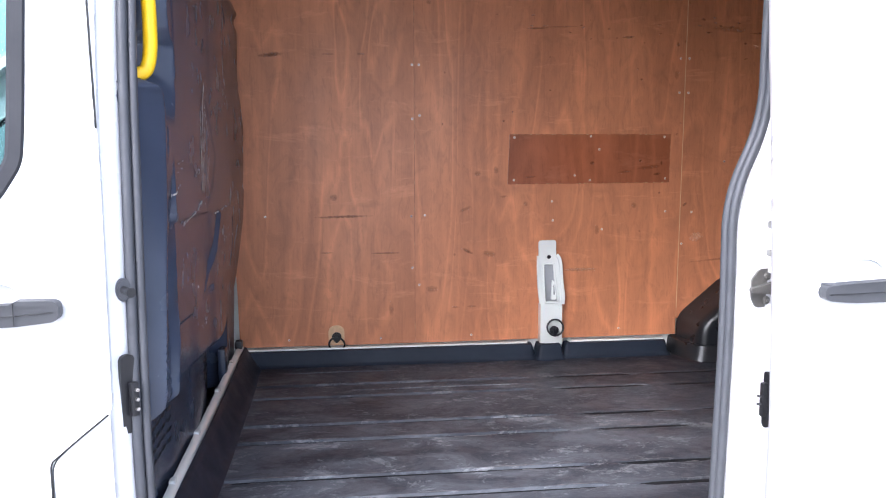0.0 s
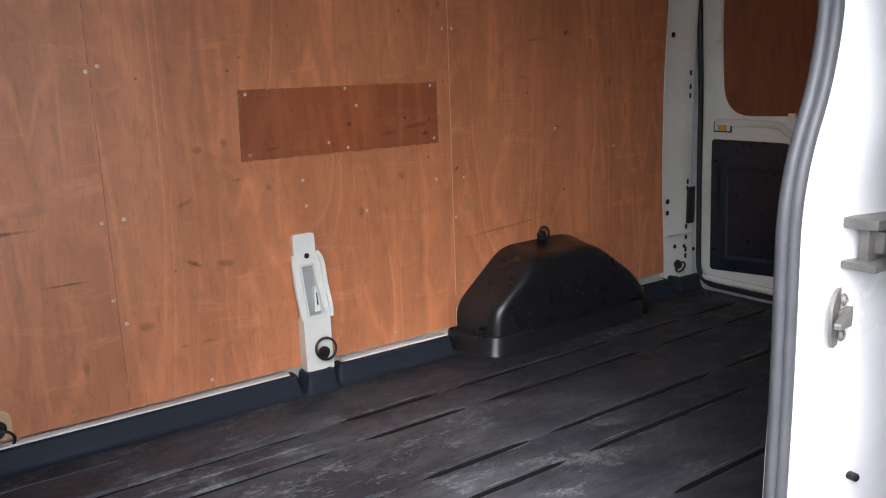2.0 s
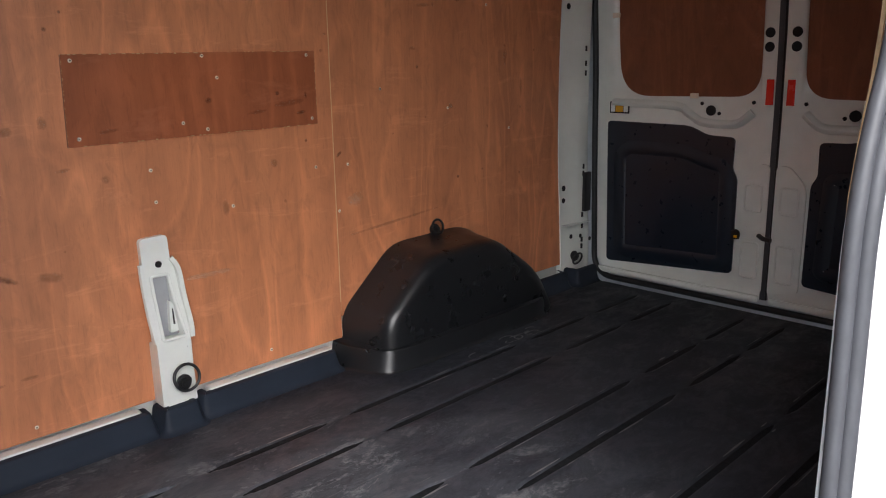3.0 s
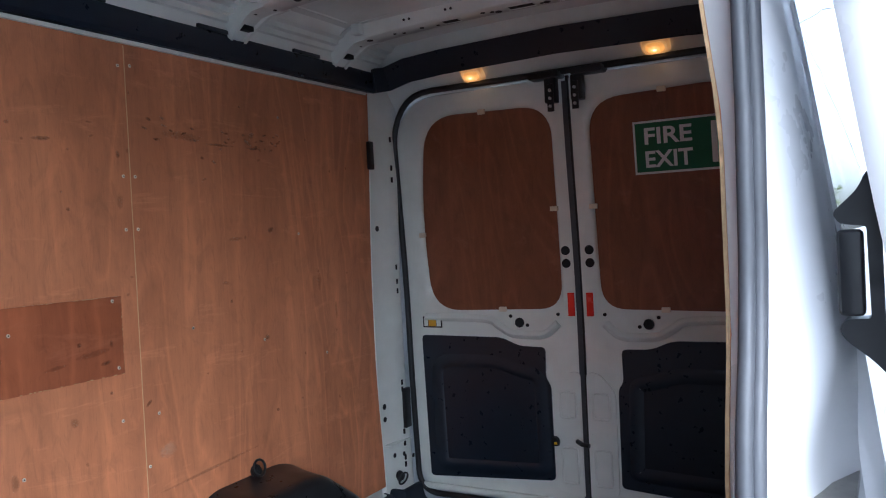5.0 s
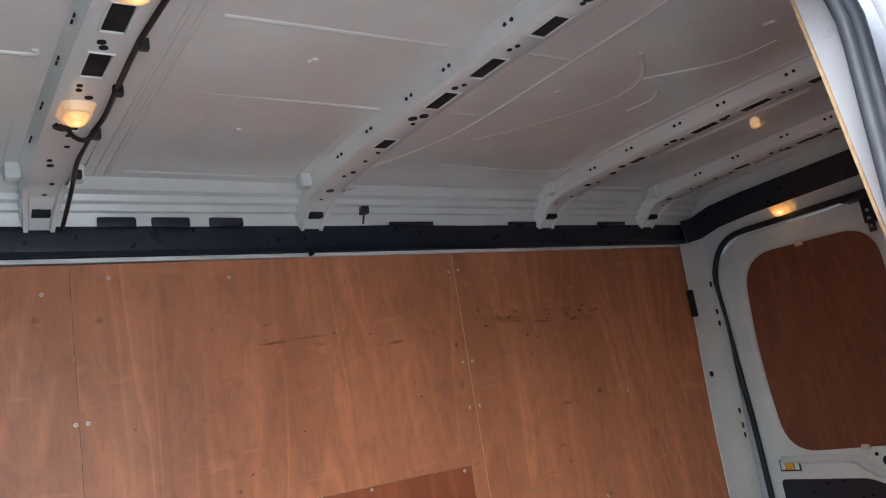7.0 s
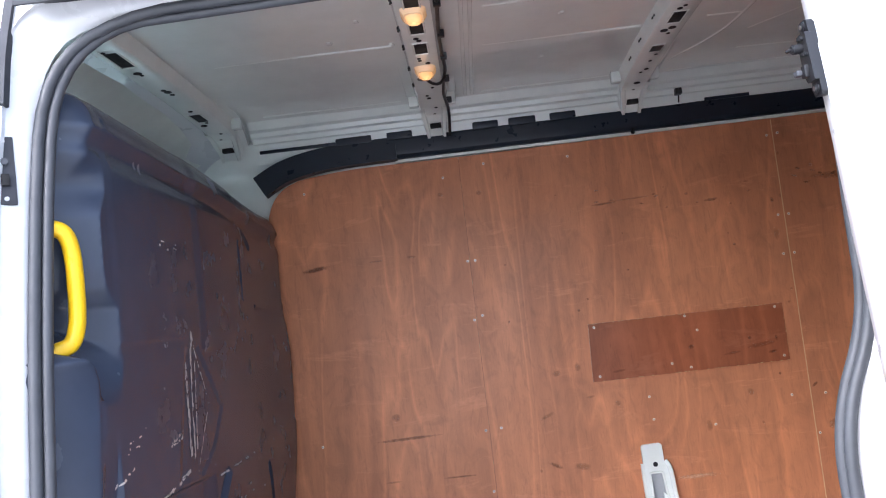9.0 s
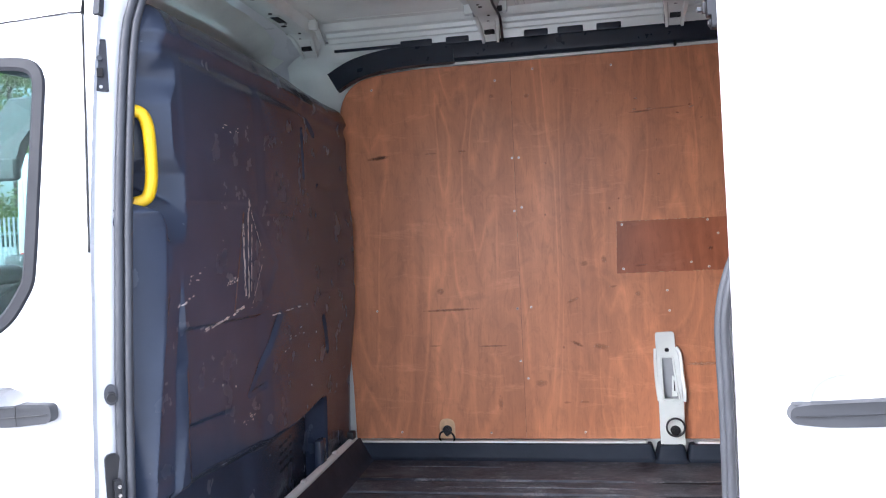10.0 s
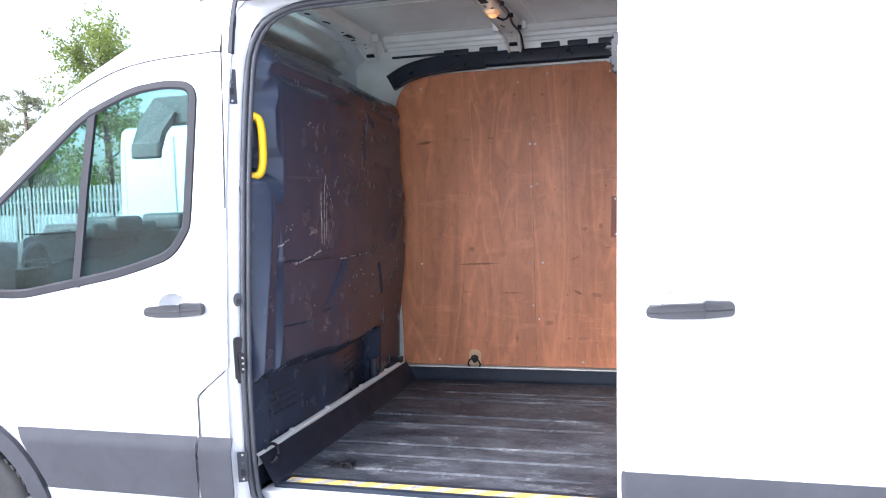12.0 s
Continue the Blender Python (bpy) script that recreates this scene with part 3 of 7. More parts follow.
screws(patch, WALL - 0.007, [(0.925, 1.582), (1.27, 1.588), (1.61, 1.585), (0.925, 1.396), (1.27, 1.394), (1.62, 1.400), (1.20, 1.415), (1.31, 1.53)])
screws(first, WALL, [(-0.069, 0.701), (0.332, 0.699), (-0.156, 1.245), (0.471, 1.241), (0.475, 1.013), (0.477, 1.662), (0.477, 1.890), (0.418, 2.225), (-0.13, 2.225)])
screws(second, WALL, [(0.739, 0.702), (1.425, 0.712), (0.531, 1.245), (0.505, 0.936), (0.509, 1.676), (0.506, 1.890), (0.581, 2.262), (0.908, 2.251), (1.675, 1.78), (1.676, 1.93), (1.677, 2.24), (1.10, 1.30), (1.333, 1.172), (1.106, 1.215), (1.629, 1.25)])
screws(third, WALL, [(1.716, 1.78), (1.716, 1.93), (1.718, 2.245), (1.754, 1.245), (1.712, 1.10), (1.90, 1.474), (2.214, 1.395), (2.34, 2.16), (2.55, 1.30), (2.42, 1.75)])
for x, z, w, h, m, tilt in ((0.173, 1.242, 0.245, 0.007, SCUFF, 0.02), (-0.110, 1.925, 0.10, 0.012, SCUFF, 0.1), (0.357, 1.080, 0.115, 0.004, SCUFF, 0), (0.135, 1.325, 0.03, 0.02, STAIN, 0.2),
                            (0.10, 1.085, 0.06, 0.004, STAIN, 0), (0.12, 1.93, 0.05, 0.004, STAIN, 0), (0.26, 1.932, 0.03, 0.006, STAIN, 0), (0.40, 2.16, 0.02, 0.012, STAIN, 0), (0.38, 0.83, 0.02, 0.05, STAIN, 0)):
    smear(first, WALL, x, z, w, h, m, tilt)
for x, z, w, h, m, tilt in ((0.72, 1.083, 0.055, 0.010, SCUFF, -0.5), (0.82, 1.069, 0.06, 0.018, STAIN, -0.15), (0.763, 1.424, 0.03, 0.016, STAIN, 0), (0.845, 1.44, 0.02, 0.022, STAIN, 0),
                            (0.88, 1.324, 0.03, 0.006, STAIN, 0.1), (0.71, 1.27, 0.012, 0.05, STAIN, -2.0), (1.02, 2.050, 0.10, 0.005, SCUFF, 0.05), (1.13, 2.058, 0.14, 0.004, STAIN, 0.03), (1.43, 2.018, 0.05, 0.007, SCUFF, 0.05),
                            (0.67, 0.830, 0.03, 0.006, STAIN, 0), (0.74, 0.832, 0.04, 0.006, STAIN, 0), (0.56, 0.915, 0.05, 0.022, STAIN, 0), (1.24, 0.99, 0.16, 0.010, RAW_WOOD, 0), (1.66, 1.86, 0.02, 0.035, STAIN, 0),
                            (1.66, 1.99, 0.012, 0.014, SCUFF, 0), (0.55, 2.15, 0.02, 0.012, STAIN, 0), (1.31, 1.17, 0.02, 0.03, STAIN, 0), (0.98, 1.29, 0.02, 0.014, STAIN, 0), (1.48, 1.28, 0.02, 0.02, STAIN, 0)):
    smear(second, WALL, x, z, w, h, m, tilt)
for x, z, w, h, m, tilt in ((1.90, 2.06, 0.16, 0.018, STAIN, -0.05), (2.05, 2.043, 0.12, 0.005, SCUFF, 0), (2.21, 2.042, 0.07, 0.004, SCUFF, 0.0), (2.20, 2.085, 0.03, 0.012, CHALK, 0.8),
                            (2.18, 2.06, 0.04, 0.010, CHALK, -0.6), (2.27, 1.766, 0.03, 0.012, SCUFF, 0.3), (2.10, 1.74, 0.06, 0.008, STAIN, 0.05), (2.526, 1.571, 0.02, 0.05, STAIN, 0), (2.23, 1.40, 0.02, 0.012, CHALK, -0.5),
                            (1.95, 1.03, 0.40, 0.006, STAIN, 0.08), (1.78, 1.13, 0.06, 0.03, CHALK, 0.1), (2.62, 1.45, 0.010, 0.06, STAIN, 0), (2.05, 1.60, 0.03, 0.008, STAIN, 0), (1.72, 1.28, 0.03, 0.006, SCUFF, 0.8)):
    smear(third, WALL, x, z, w, h, m, tilt)
# a scatter of small knocks along shelf height
frng = random.Random(77)
for k in range(54):
    fx, fz = frng.uniform(1.74, 2.34), frng.gauss(2.055, 0.030)
    if k > 40:
        fx, fz = frng.uniform(0.75, 1.62), frng.gauss(2.04, 0.03)
    smear(third if fx > 1.72 else second, WALL, fx, fz, frng.uniform(0.006, 0.022), frng.uniform(0.002, 0.006), frng.choice((SCUFF, SCUFF, STAIN, CHALK)), frng.uniform(-0.4, 0.4))
for k in range(36):
    fx, fz = frng.uniform(0.55, 2.8), frng.uniform(1.05, 2.2)
    smear(third if fx > 1.72 else second, WALL, fx, fz, frng.uniform(0.004, 0.010), frng.uniform(0.003, 0.010), frng.choice((SCUFF, STAIN, STAIN)), frng.uniform(-0.4, 0.4))
for x, z, w, h, m in ((1.28, 1.47, 0.02, 0.010, SCUFF), (1.54, 1.45, 0.10, 0.012, STAIN), (1.58, 1.42, 0.03, 0.007, SCUFF), (1.43, 1.43, 0.06, 0.006, STAIN), (1.60, 1.47, 0.007, 0.014, SCUFF), (1.50, 1.48, 0.012, 0.008, SCUFF), (1.0, 1.41, 0.05, 0.006, STAIN)):
    smear(patch, WALL - 0.007, x, z, w, h, m, 0.1)


for i in range(4):
    (xa, za, _), (xb, zb, _) = patch_at[i], patch_at[(i + 1) % 4]
    prng = random.Random(40 + i)
    bm = bmesh.new()
    n = 60
    for k in range(n):
        if prng.random() < 0.55:
            p, q = Vector((xa, za)).lerp(Vector((xb, zb)), k / n), Vector((xa, za)).lerp(Vector((xb, zb)), (k + prng.uniform(0.5, 1)) / n)
            nrm = Vector((-(zb - za), xb - xa)).normalized() * prng.uniform(0.0006, 0.0028)
            bm.faces.new([bm.verts.new((w.x, WALL - 0.0074, w.y)) for w in (p, q, q + nrm * prng.uniform(0.4, 1), p + nrm)])
    part("splintered_edge", bm, PLY_EDGE, patch)["kind"] = "stuff"


# broken pale edges along the joints between the boards
for owner, x0, z0, z1, seed, often in ((second, 1.6994, 0.72, 2.30, 3, 0.62), (first, 0.4858, 0.70, 2.29, 8, 0.30)):
    jrng = random.Random(seed)
    bm = bmesh.new()
    z = z0
    while z < z1:
        ln = jrng.uniform(0.006, 0.06)
        if jrng.random() < often:
            a, b, side = jrng.uniform(0.0004, 0.0018), jrng.uniform(0.0004, 0.0018), jrng.choice((-1, 1))
            bm.faces.new([bm.verts.new((x0 + dx, WALL - 0.0012, zz)) for dx, zz in ((0, z), (side * a, z + ln * 0.3), (side * b, z + ln * 0.7), (0, min(z1, z + ln)))])
        z += ln + jrng.uniform(0.0, 0.03)
    part("splintered_joint", bm, PLY_EDGE, owner)["kind"] = "stuff"
    if x0 < 1:
        part("joint_gap", box(x0 - 0.0004, x0 + 0.0004, WALL - 0.0008, WALL + 0.004, z0, z1, 0), HOLE, owner)
    else:
        part("joint_edge", grid([-0.0016, 0.0016], span(z0 + 0.08, z1, 40), lambda u, v: (x0 + u + 0.0008 * noise.noise((v * 9, 0, 4)), WALL - 0.0013, v)), RAW_WOOD, owner, "pale raw joint edge")


# -- lashing rings --
def ring_thing(at, label, r=0.030, drop=0.0, turn=0.0):
    """A lashing eye: a conical boss with a round ring through it."""
    t = thing("lashing_ring", at, label, "lashing ring", "lashing rings")
    x, y, z = at
    boss = join(disc((x, y - 0.008, z), (0, -1, 0), 0.021, 0.016, 18, 0.004), disc((x, y - 0.021, z), (0, -1, 0), 0.014, 0.014, 16, 0.005))
    for v in boss.verts:
        if v.co.z < z:
            v.co.z = z + (v.co.z - z) * 1.25
            v.co.x = x + (v.co.x - x) * (1 - 0.4 * min(1, (z - v.co.z) / 0.025))
    part("boss", boss, BLACK, t)
    loop = [Vector((r * math.cos(a), 0, r * math.sin(a))) for a in (i * math.tau / 28 for i in range(28))]
    m = Matrix.Translation((x, y - 0.026, z + drop)) @ pose(0, 0, 0, 0, turn, 0) @ pose(0, 0, 0, 20 if drop < 0 else -12, 0, 0)
    part("ring", sweep([m @ p for p in loop], 0.0042, True, up=(0, 1, 0)), BLACK, t)
    return t


cut = thing("cut_out", (0.136, WALL, 0.672), "pale rounded cut-out in the plywood behind a ring", "cut-out")
part("cut_face", plate(rounded([(0.102, 0.675, 0.004), (0.172, 0.675, 0.004), (0.172, 0.762, 0.034), (0.102, 0.762, 0.034)], 8), lambda u, v, d: (u, WALL - 0.0015 + d, v), 0.0012), RAW_WOOD, cut)
ring_thing((0.138, WALL - 0.002, 0.712), "black lashing ring hanging at the foot of the plywood", 0.034, -0.028, 12)
ring_thing((1.106, 3.385, 0.724), "black lashing ring standing up on the white pillar cover", 0.036, 0.018, -8)
ring_thing((2.945, 3.405, 0.722), "black lashing ring at the foot of the rear pillar", 0.026, -0.01, 20)

# -- white pillar cover standing out of the boards --
cover = thing("pillar_cover", (1.095, 3.41, 0.66), "white painted body pillar with a long open slot", "pillar")
outer = rounded([(1.046, 0.660, 0.004), (1.146, 0.660, 0.004), (1.140, 0.845, 0.02), (1.134, 1.035, 0.02), (1.121, 1.055, 0.008), (1.119, 1.128, 0.014), (1.041, 1.126, 0.014), (1.044, 1.00, 0.01)], 5)
slot = rounded([(1.066, 0.850, 0.008), (1.127, 0.850, 0.008), (1.118, 0.90, 0.006), (1.112, 0.96, 0.006), (1.110, 0.99, 0.005), (1.108, 1.022, 0.008), (1.064, 1.022, 0.008), (1.064, 0.95, 0.008)], 5)


def cover_y(u, v, d):
    return (u, 3.387 + 0.034 * step(0.84, 1.04, v) + d, v)


part("front_face", plate(outer, cover_y, 0.03, slot), PRIMER, cover)
# an even grey sheet closes the slot just behind the white face
part("slot_back", box(1.055, 1.130, 3.4285, 3.4335, 0.84, 1.03, 0.001), SLOT_GREY, cover, "grey slot back")
part("slot_bracket", plate(rounded([(1.100, 0.858, 0.003), (1.123, 0.858, 0.004), (1.116, 0.935, 0.004), (1.104, 0.948, 0.004)], 3), lambda u, v, d: (u, 3.414 + d, v), 0.014), PRIMER, cover)
part("inner_slot", plate(rounded([(1.110, 0.880, 0.002), (1.115, 0.880, 0.002), (1.112, 0.924, 0.002), (1.109, 0.926, 0.002)], 3), lambda u, v, d: (u, 3.4125 + d, v), 0.002), HOLE, cover)
part("flange", sweep(smooth_path([(1.124, 3.424, 1.062), (1.139, 3.416, 1.030), (1.143, 3.404, 0.95), (1.149, 3.392, 0.88), (1.148, 3.390, 0.842)], 4), [(-0.009, -0.004), (-0.006, 0.006), (0.006, 0.006), (0.009, -0.004)], up=(0, -1, 0)), PRIMER, cover)
part("flange", sweep(smooth_path([(1.040, 3.424, 1.058), (1.038, 3.414, 1.0), (1.040, 3.402, 0.92), (1.047, 3.392, 0.845)], 4), [(-0.007, -0.004), (-0.005, 0.005), (0.005, 0.005), (0.007, -0.004)], up=(0, -1, 0)), PRIMER, cover)
rim = [(p.x + (p.x - 1.09) * 0.10, cover_y(p.x, p.y, -0.002)[1], p.y) for p in slot]
part("slot_rim", sweep(rim, 0.0045, True, up=(0, 1, 0)), PRIMER, cover)
part("hole", disc((1.087, 3.4195, 1.052), (0, -1, 0), 0.009, 0.002), HOLE, cover)
part("hole", disc((1.098, 3.3885, 0.822), (0, -1, 0), 0.005, 0.002), HOLE, cover)
for z0, z1, x0, x1, lean in ((0.665, 0.84, 1.046, 1.146, 0), ):
    part("side_face", box(x0, x1, 3.391, 3.45, z0, z1, 0.004), PRIMER, cover)


# -- wheel arch cover --
def arch():
    """The moulded cover: drafted sides, a tight rolled edge and a flat face."""
    wall = rounded([(1.702, 0.60, 0.01), (1.702, 0.765, 0.05), (1.925, 0.955, 0.06), (2.290, 0.962, 0.08), (2.56, 0.78, 0.08), (2.665, 0.60, 0.03)], 7)
    face = rounded([(1.772, 0.60, 0.01), (1.778, 0.755, 0.05), (1.955, 0.905, 0.06), (2.235, 0.912, 0.08), (2.46, 0.745, 0.08), (2.545, 0.60, 0.03)], 7)
    rows = []
    bm = bmesh.new()
    rows.append([bm.verts.new((p.x, 3.437, p.y)) for p in wall])
    for f, y in ((0.10, 3.42), (0.22, 3.36), (0.34, 3.295)):
        rows.append([bm.verts.new((p.lerp(q, f).x, y, p.lerp(q, f).y)) for p, q in zip(wall, face)])
    for i in range(1, 9):
        a = i / 8 * math.pi / 2
        f, y = 0.34 + 0.66 * (1 - math.cos(a)), 3.295 - 0.058 * math.sin(a)
        rows.append([bm.verts.new((p.lerp(q, f).x, y, p.lerp(q, f).y)) for p, q in zip(wall, face)])
    for a, b in zip(rows, rows[1:]):
        for i in range(len(wall) - 1):
            bm.faces.new((a[i], a[i + 1], b[i + 1], b[i]))
    bm.faces.new(rows[-1])
    return bm


arch_cover = thing("wheel_arch_cover", (2.2, 3.30, FLOOR), "black moulded plastic wheel arch cover with rounded edges", "wheel arch")
part("shell", arch(), ARCH, arch_cover)
base_line = rounded([(1.662, 3.46, 0.01), (1.662, 3.375, 0.03), (1.690, 3.285, 0.03), (1.724, 3.226, 0.045), (1.84, 3.208, 0.05), (2.48, 3.212, 0.05), (2.57, 3.25, 0.05), (2.635, 3.33, 0.03), (2.65, 3.46, 0.01)], 6)
hub = Vector((2.2, 3.5))
bm = bmesh.new()
rows = [[bm.verts.new((*p.lerp(hub, f), FLOOR + z)) for p in base_line] for f, z in ((-0.035, -0.003), (-0.008, 0.004), (0.006, 0.020), (0.018, 0.062), (0.024, 0.070), (0.040, 0.073), (0.30, 0.073))]
for a, b in zip(rows, rows[1:]):
    for i in range(len(a) - 1):
        bm.faces.new((a[i], a[i + 1], b[i + 1], b[i]))
part("foot", bm, ARCH, arch_cover)
crng = random.Random(5)
for k in range(9):
    sx, sy, r = crng.uniform(1.98, 2.36), crng.uniform(3.135, 3.175), crng.uniform(0.008, 0.024)
    a0 = crng.uniform(0, 6)
    part("chalk_scuff", sweep([(sx + 1.6 * r * math.cos(a), sy + r * math.sin(a) * 0.8, FLOOR + 0.0018) for a in span(a0, a0 + crng.uniform(1.5, 4.0), 12)], [(0.0025, 0), (0, 0.0005), (-0.0025, 0)]), WORN, floor)
ring_thing((2.125, 3.432, 0.972), "black lashing ring standing on top of the wheel arch", 0.026, 0.012, 0)

# -- rear pillar on the far side --
pillar = thing("rear_pillar", (2.98, 3.43, FLOOR), "white painted rear door pillar with punched holes", "pillar", kind="structure")
sect = [(2.862, 3.452), (2.868, 3.432), (2.955, 3.425), (2.972, 3.414), (3.030, 3.406), (3.046, 3.412), (3.064, 3.440), (3.08, 3.50)]


def pillar_at(i, z):
    x, y = sect[i]
    bow = 0.035 * step(1.45, 2.35, z) + 0.03 * (1 - step(0.62, 1.25, z))
    return (x + bow, y, z)


part("pillar_face", grid(list(range(len(sect))), span(0.64, 2.33, 24), pillar_at), PRIMER, pillar)
part("joint_line", box(2.895, 3.058, 3.396, 3.43, 0.855, 0.858, 0), PRIMER, pillar)
for x, y, z, r in ((2.905, 3.431, 1.757, 0.012), (2.892, 3.430, 1.018, 0.012), (2.892, 3.430, 0.965, 0.011), (2.95, 3.429, 0.80, 0.010), (2.99, 3.408, 0.80, 0.009), (3.045, 3.397, 0.78, 0.009)):
    part("hole", disc((x + 0.008, y - 0.004, z), (0.05, -1, 0), r, 0.003, 12), HOLE, pillar)
for z in (0.74, 0.77, 0.83, 0.88, 1.06, 1.09, 1.48, 1.52, 1.58, 1.95, 2.0, 2.12):
    part("slot", box(3.010, 3.018, 3.4045, 3.411, z, z + 0.022, 0.001), HOLE, pillar)
part("latch_cover", box(3.012, 3.056, 3.394, 3.410, 0.905, 1.075, 0.004), BLACK, pillar, "black latch cover")
part("catch", box(2.872, 2.90, 3.415, 3.433, 2.0, 2.115, 0.004), BLACK, pillar, "black edge catch")


# -- roof inside --
def roof_z(y):
    """Height of the roof skin's inner side."""
    u = abs(y - MID) / 0.76
    return 2.530 - 0.022 * u * u - 0.05 * step(0.93, 1.08, u)


ceiling_bm = grid(span(-0.80, 3.02, 64), span(1.84, 3.42, 46), lambda x, y: (x, y, roof_z(y) - lerp_table(x, (-0.80, -0.55, -0.42), (0.25, 0.10, 0.01)) + 0.011 + 0.002 * math.sin(x * 7.0) * math.sin(y * 5.0)))
ceiling = tagged(part("ceiling", ceiling_bm, PRIMER, solid=0.01), "bare white painted steel roof skin with pressed ribs", "ceiling", kind="structure")


def bead(pts, w=0.010, h=0.008):
    """A pressed swage in the roof skin, a low rounded ridge."""
    path = smooth_path([(x, y, roof_z(y) - 0.004) for x, y in pts], 5)
    return sweep(path, [(w, 0.002), (w * 0.5, -h * 0.8), (0, -h), (-w * 0.5, -h * 0.8), (-w, 0.002)])


for pts in ([(0.60, 2.79), (0.9, 2.795), (1.10, 2.80)], [(0.60, 3.272), (0.9, 3.275), (1.10, 3.27)], [(-0.22, 2.70), (0.1, 2.70), (0.31, 2.705), (0.325, 2.68)], [(-0.22, 3.27), (0.30, 3.275)],
            [(0.60, 2.47), (1.08, 2.46)], [(0.60, 1.99), (1.10, 1.99)], [(0.54, 1.95), (0.54, 2.6), (0.54, 3.30)], [(0.565, 1.95), (0.565, 2.6), (0.565, 3.30)],
            [(1.30, 3.30), (1.8, 3.315), (2.06, 3.32)], [(1.27, 3.18), (1.40, 2.90), (1.42, 2.4), (1.40, 2.1), (1.30, 1.95)], [(1.50, 3.13), (1.80, 3.145), (1.96, 3.13), (2.02, 3.05), (2.03, 2.6), (2.03, 2.1)],
            [(1.48, 2.94), (1.68, 2.68), (1.70, 2.50), (1.56, 2.36)], [(1.83, 2.66), (1.84, 2.58), (1.80, 2.52)], [(1.69, 2.48), (1.84, 2.33), (1.86, 2.2)], [(1.30, 2.78), (1.42, 2.78)], [(1.28, 2.44), (1.41, 2.44)],
            [(2.22, 3.27), (2.55, 3.27)], [(2.30, 2.9), (2.32, 2.4)], [(-0.22, 2.2), (0.3, 2.2)]):
    part("roof_swage", bead(pts), PRIMER, ceiling)
for x, y in ((0.801, 2.981), (1.513, 2.601), (0.66, 3.33), (0.83, 2.60), (0.15, 2.62), (0.77, 2.2), (1.75, 2.15), (0.25, 2.47)):
    stud = join(disc((x, y, roof_z(y) - 0.006), (0, 0, 1), 0.011, 0.012, 12, 0.002), box(x - 0.006, x + 0.006, y - 0.016, y + 0.002, roof_z(y) - 0.013, roof_z(y) - 0.004, 0.001))
    part("roof_stud", stud, PRIMER, ceiling)


def rib(x, label, slots=(2.05, 2.24, 2.45, 2.63, 2.90), long=0.044):
    """A pressed roof bow of hat section, with slots and holes, ending in gussets."""
    t = thing("roof_bow", (x, MID, 2.45), label, "roof bow", "roof bows")
    hat = [(-0.092, 0.045), (-0.088, 0.052), (-0.060, 0.050), (-0.046, 0.004), (-0.040, 0.0), (0.040, 0.0), (0.046, 0.004), (0.060, 0.050), (0.088, 0.052), (0.092, 0.045), (0.092, 0.062), (-0.092, 0.062)]

    def low(y):
        u = abs(y - MID) / 0.76
        return roof_z(y) - 0.064 + 0.012 * (1 - u * u) - 0.03 * step(0.85, 1.0, u)
    ys = span(1.86, 3.40, 34)
    part("bow", grid(ys, list(range(len(hat))), lambda y, i: (x + hat[i][0] * (1 - 0.22 * step(0.60, 0.70, abs(y - MID))), y, low(y) + hat[i][1] * 1.02)), PRIMER, t)
    for side in (-1, 1):
        e = MID + side * 0.755
        g = grid([e - side * v for v in (0.150, 0.125, 0.10, 0.07, 0.03, -0.004)], (-0.052, -0.048, -0.034, -0.030, 0.030, 0.034, 0.048, 0.052), lambda y, u: (x + u * (1 - 0.25 * step(0.66, 0.75, abs(y - MID))), y, low(min(max(y, 1.87), 3.39)) - 0.004 - 0.012 * step(0.64, 0.72, abs(y - MID)) + 0.010 * (abs(u) < 0.032) + 0.030 * (abs(u) > 0.05)))
        part("gusset", g, PRIMER, t)
        for sx in (-1, 1):
            part("shoulder", box(min(x + sx * 0.052, x + sx * 0.088), max(x + sx * 0.052, x + sx * 0.088), min(e - side * 0.150, e - side * 0.112), max(e - side * 0.150, e - side * 0.112), low(e - side * 0.13) + 0.012, low(e - side * 0.13) + 0.055, 0.008), PRIMER, t)
        part("gusset_hole", box(x - 0.020, x + 0.022, e - side * 0.045, e - side * 0.02, low(e - side * 0.03) - 0.014, low(e - side * 0.03) + 0.002, 0.001), HOLE, t)
    rng = random.Random(int(x * 100) + 7)
    for y in slots:
        w = long / 1.7 if y != 2.90 else 0.018
        part("slot", box(x - 0.018, x + 0.018, y - w * 1.7, y + w * 1.7, low(y) - 0.0015, low(y) + 0.004, 0.001), HOLE, t)
        part("slot_rim", sweep([(x + sx, y + sy, low(y) - 0.001) for sx, sy in ((-0.021, -w * 1.9), (0.021, -w * 1.9), (0.021, w * 1.9), (-0.021, w * 1.9))], 0.0025, True), PRIMER, t)
    for y in (1.95, 2.13, 2.15, 2.34, 2.36, 2.54, 2.56, 2.72, 2.74, 2.77, 2.96, 3.02, 3.10, 3.13, 3.24, 3.30):
        r = rng.choice((0.006, 0.008, 0.006, 0.012))
        part("hole", disc((x + rng.uniform(-0.014, 0.014), y, low(y) - 0.0005), (0, 0, 1), r, 0.003, 10), HOLE, t)
    for y in (2.30, 2.52, 2.68, 2.88, 3.05):
        for dy in (-0.01, 0.012):
            part("hole", disc((x - 0.0545, y + dy, low(y) + 0.026), (-0.95, 0, 0.3), 0.0045, 0.004, 8), HOLE, t)
    return low


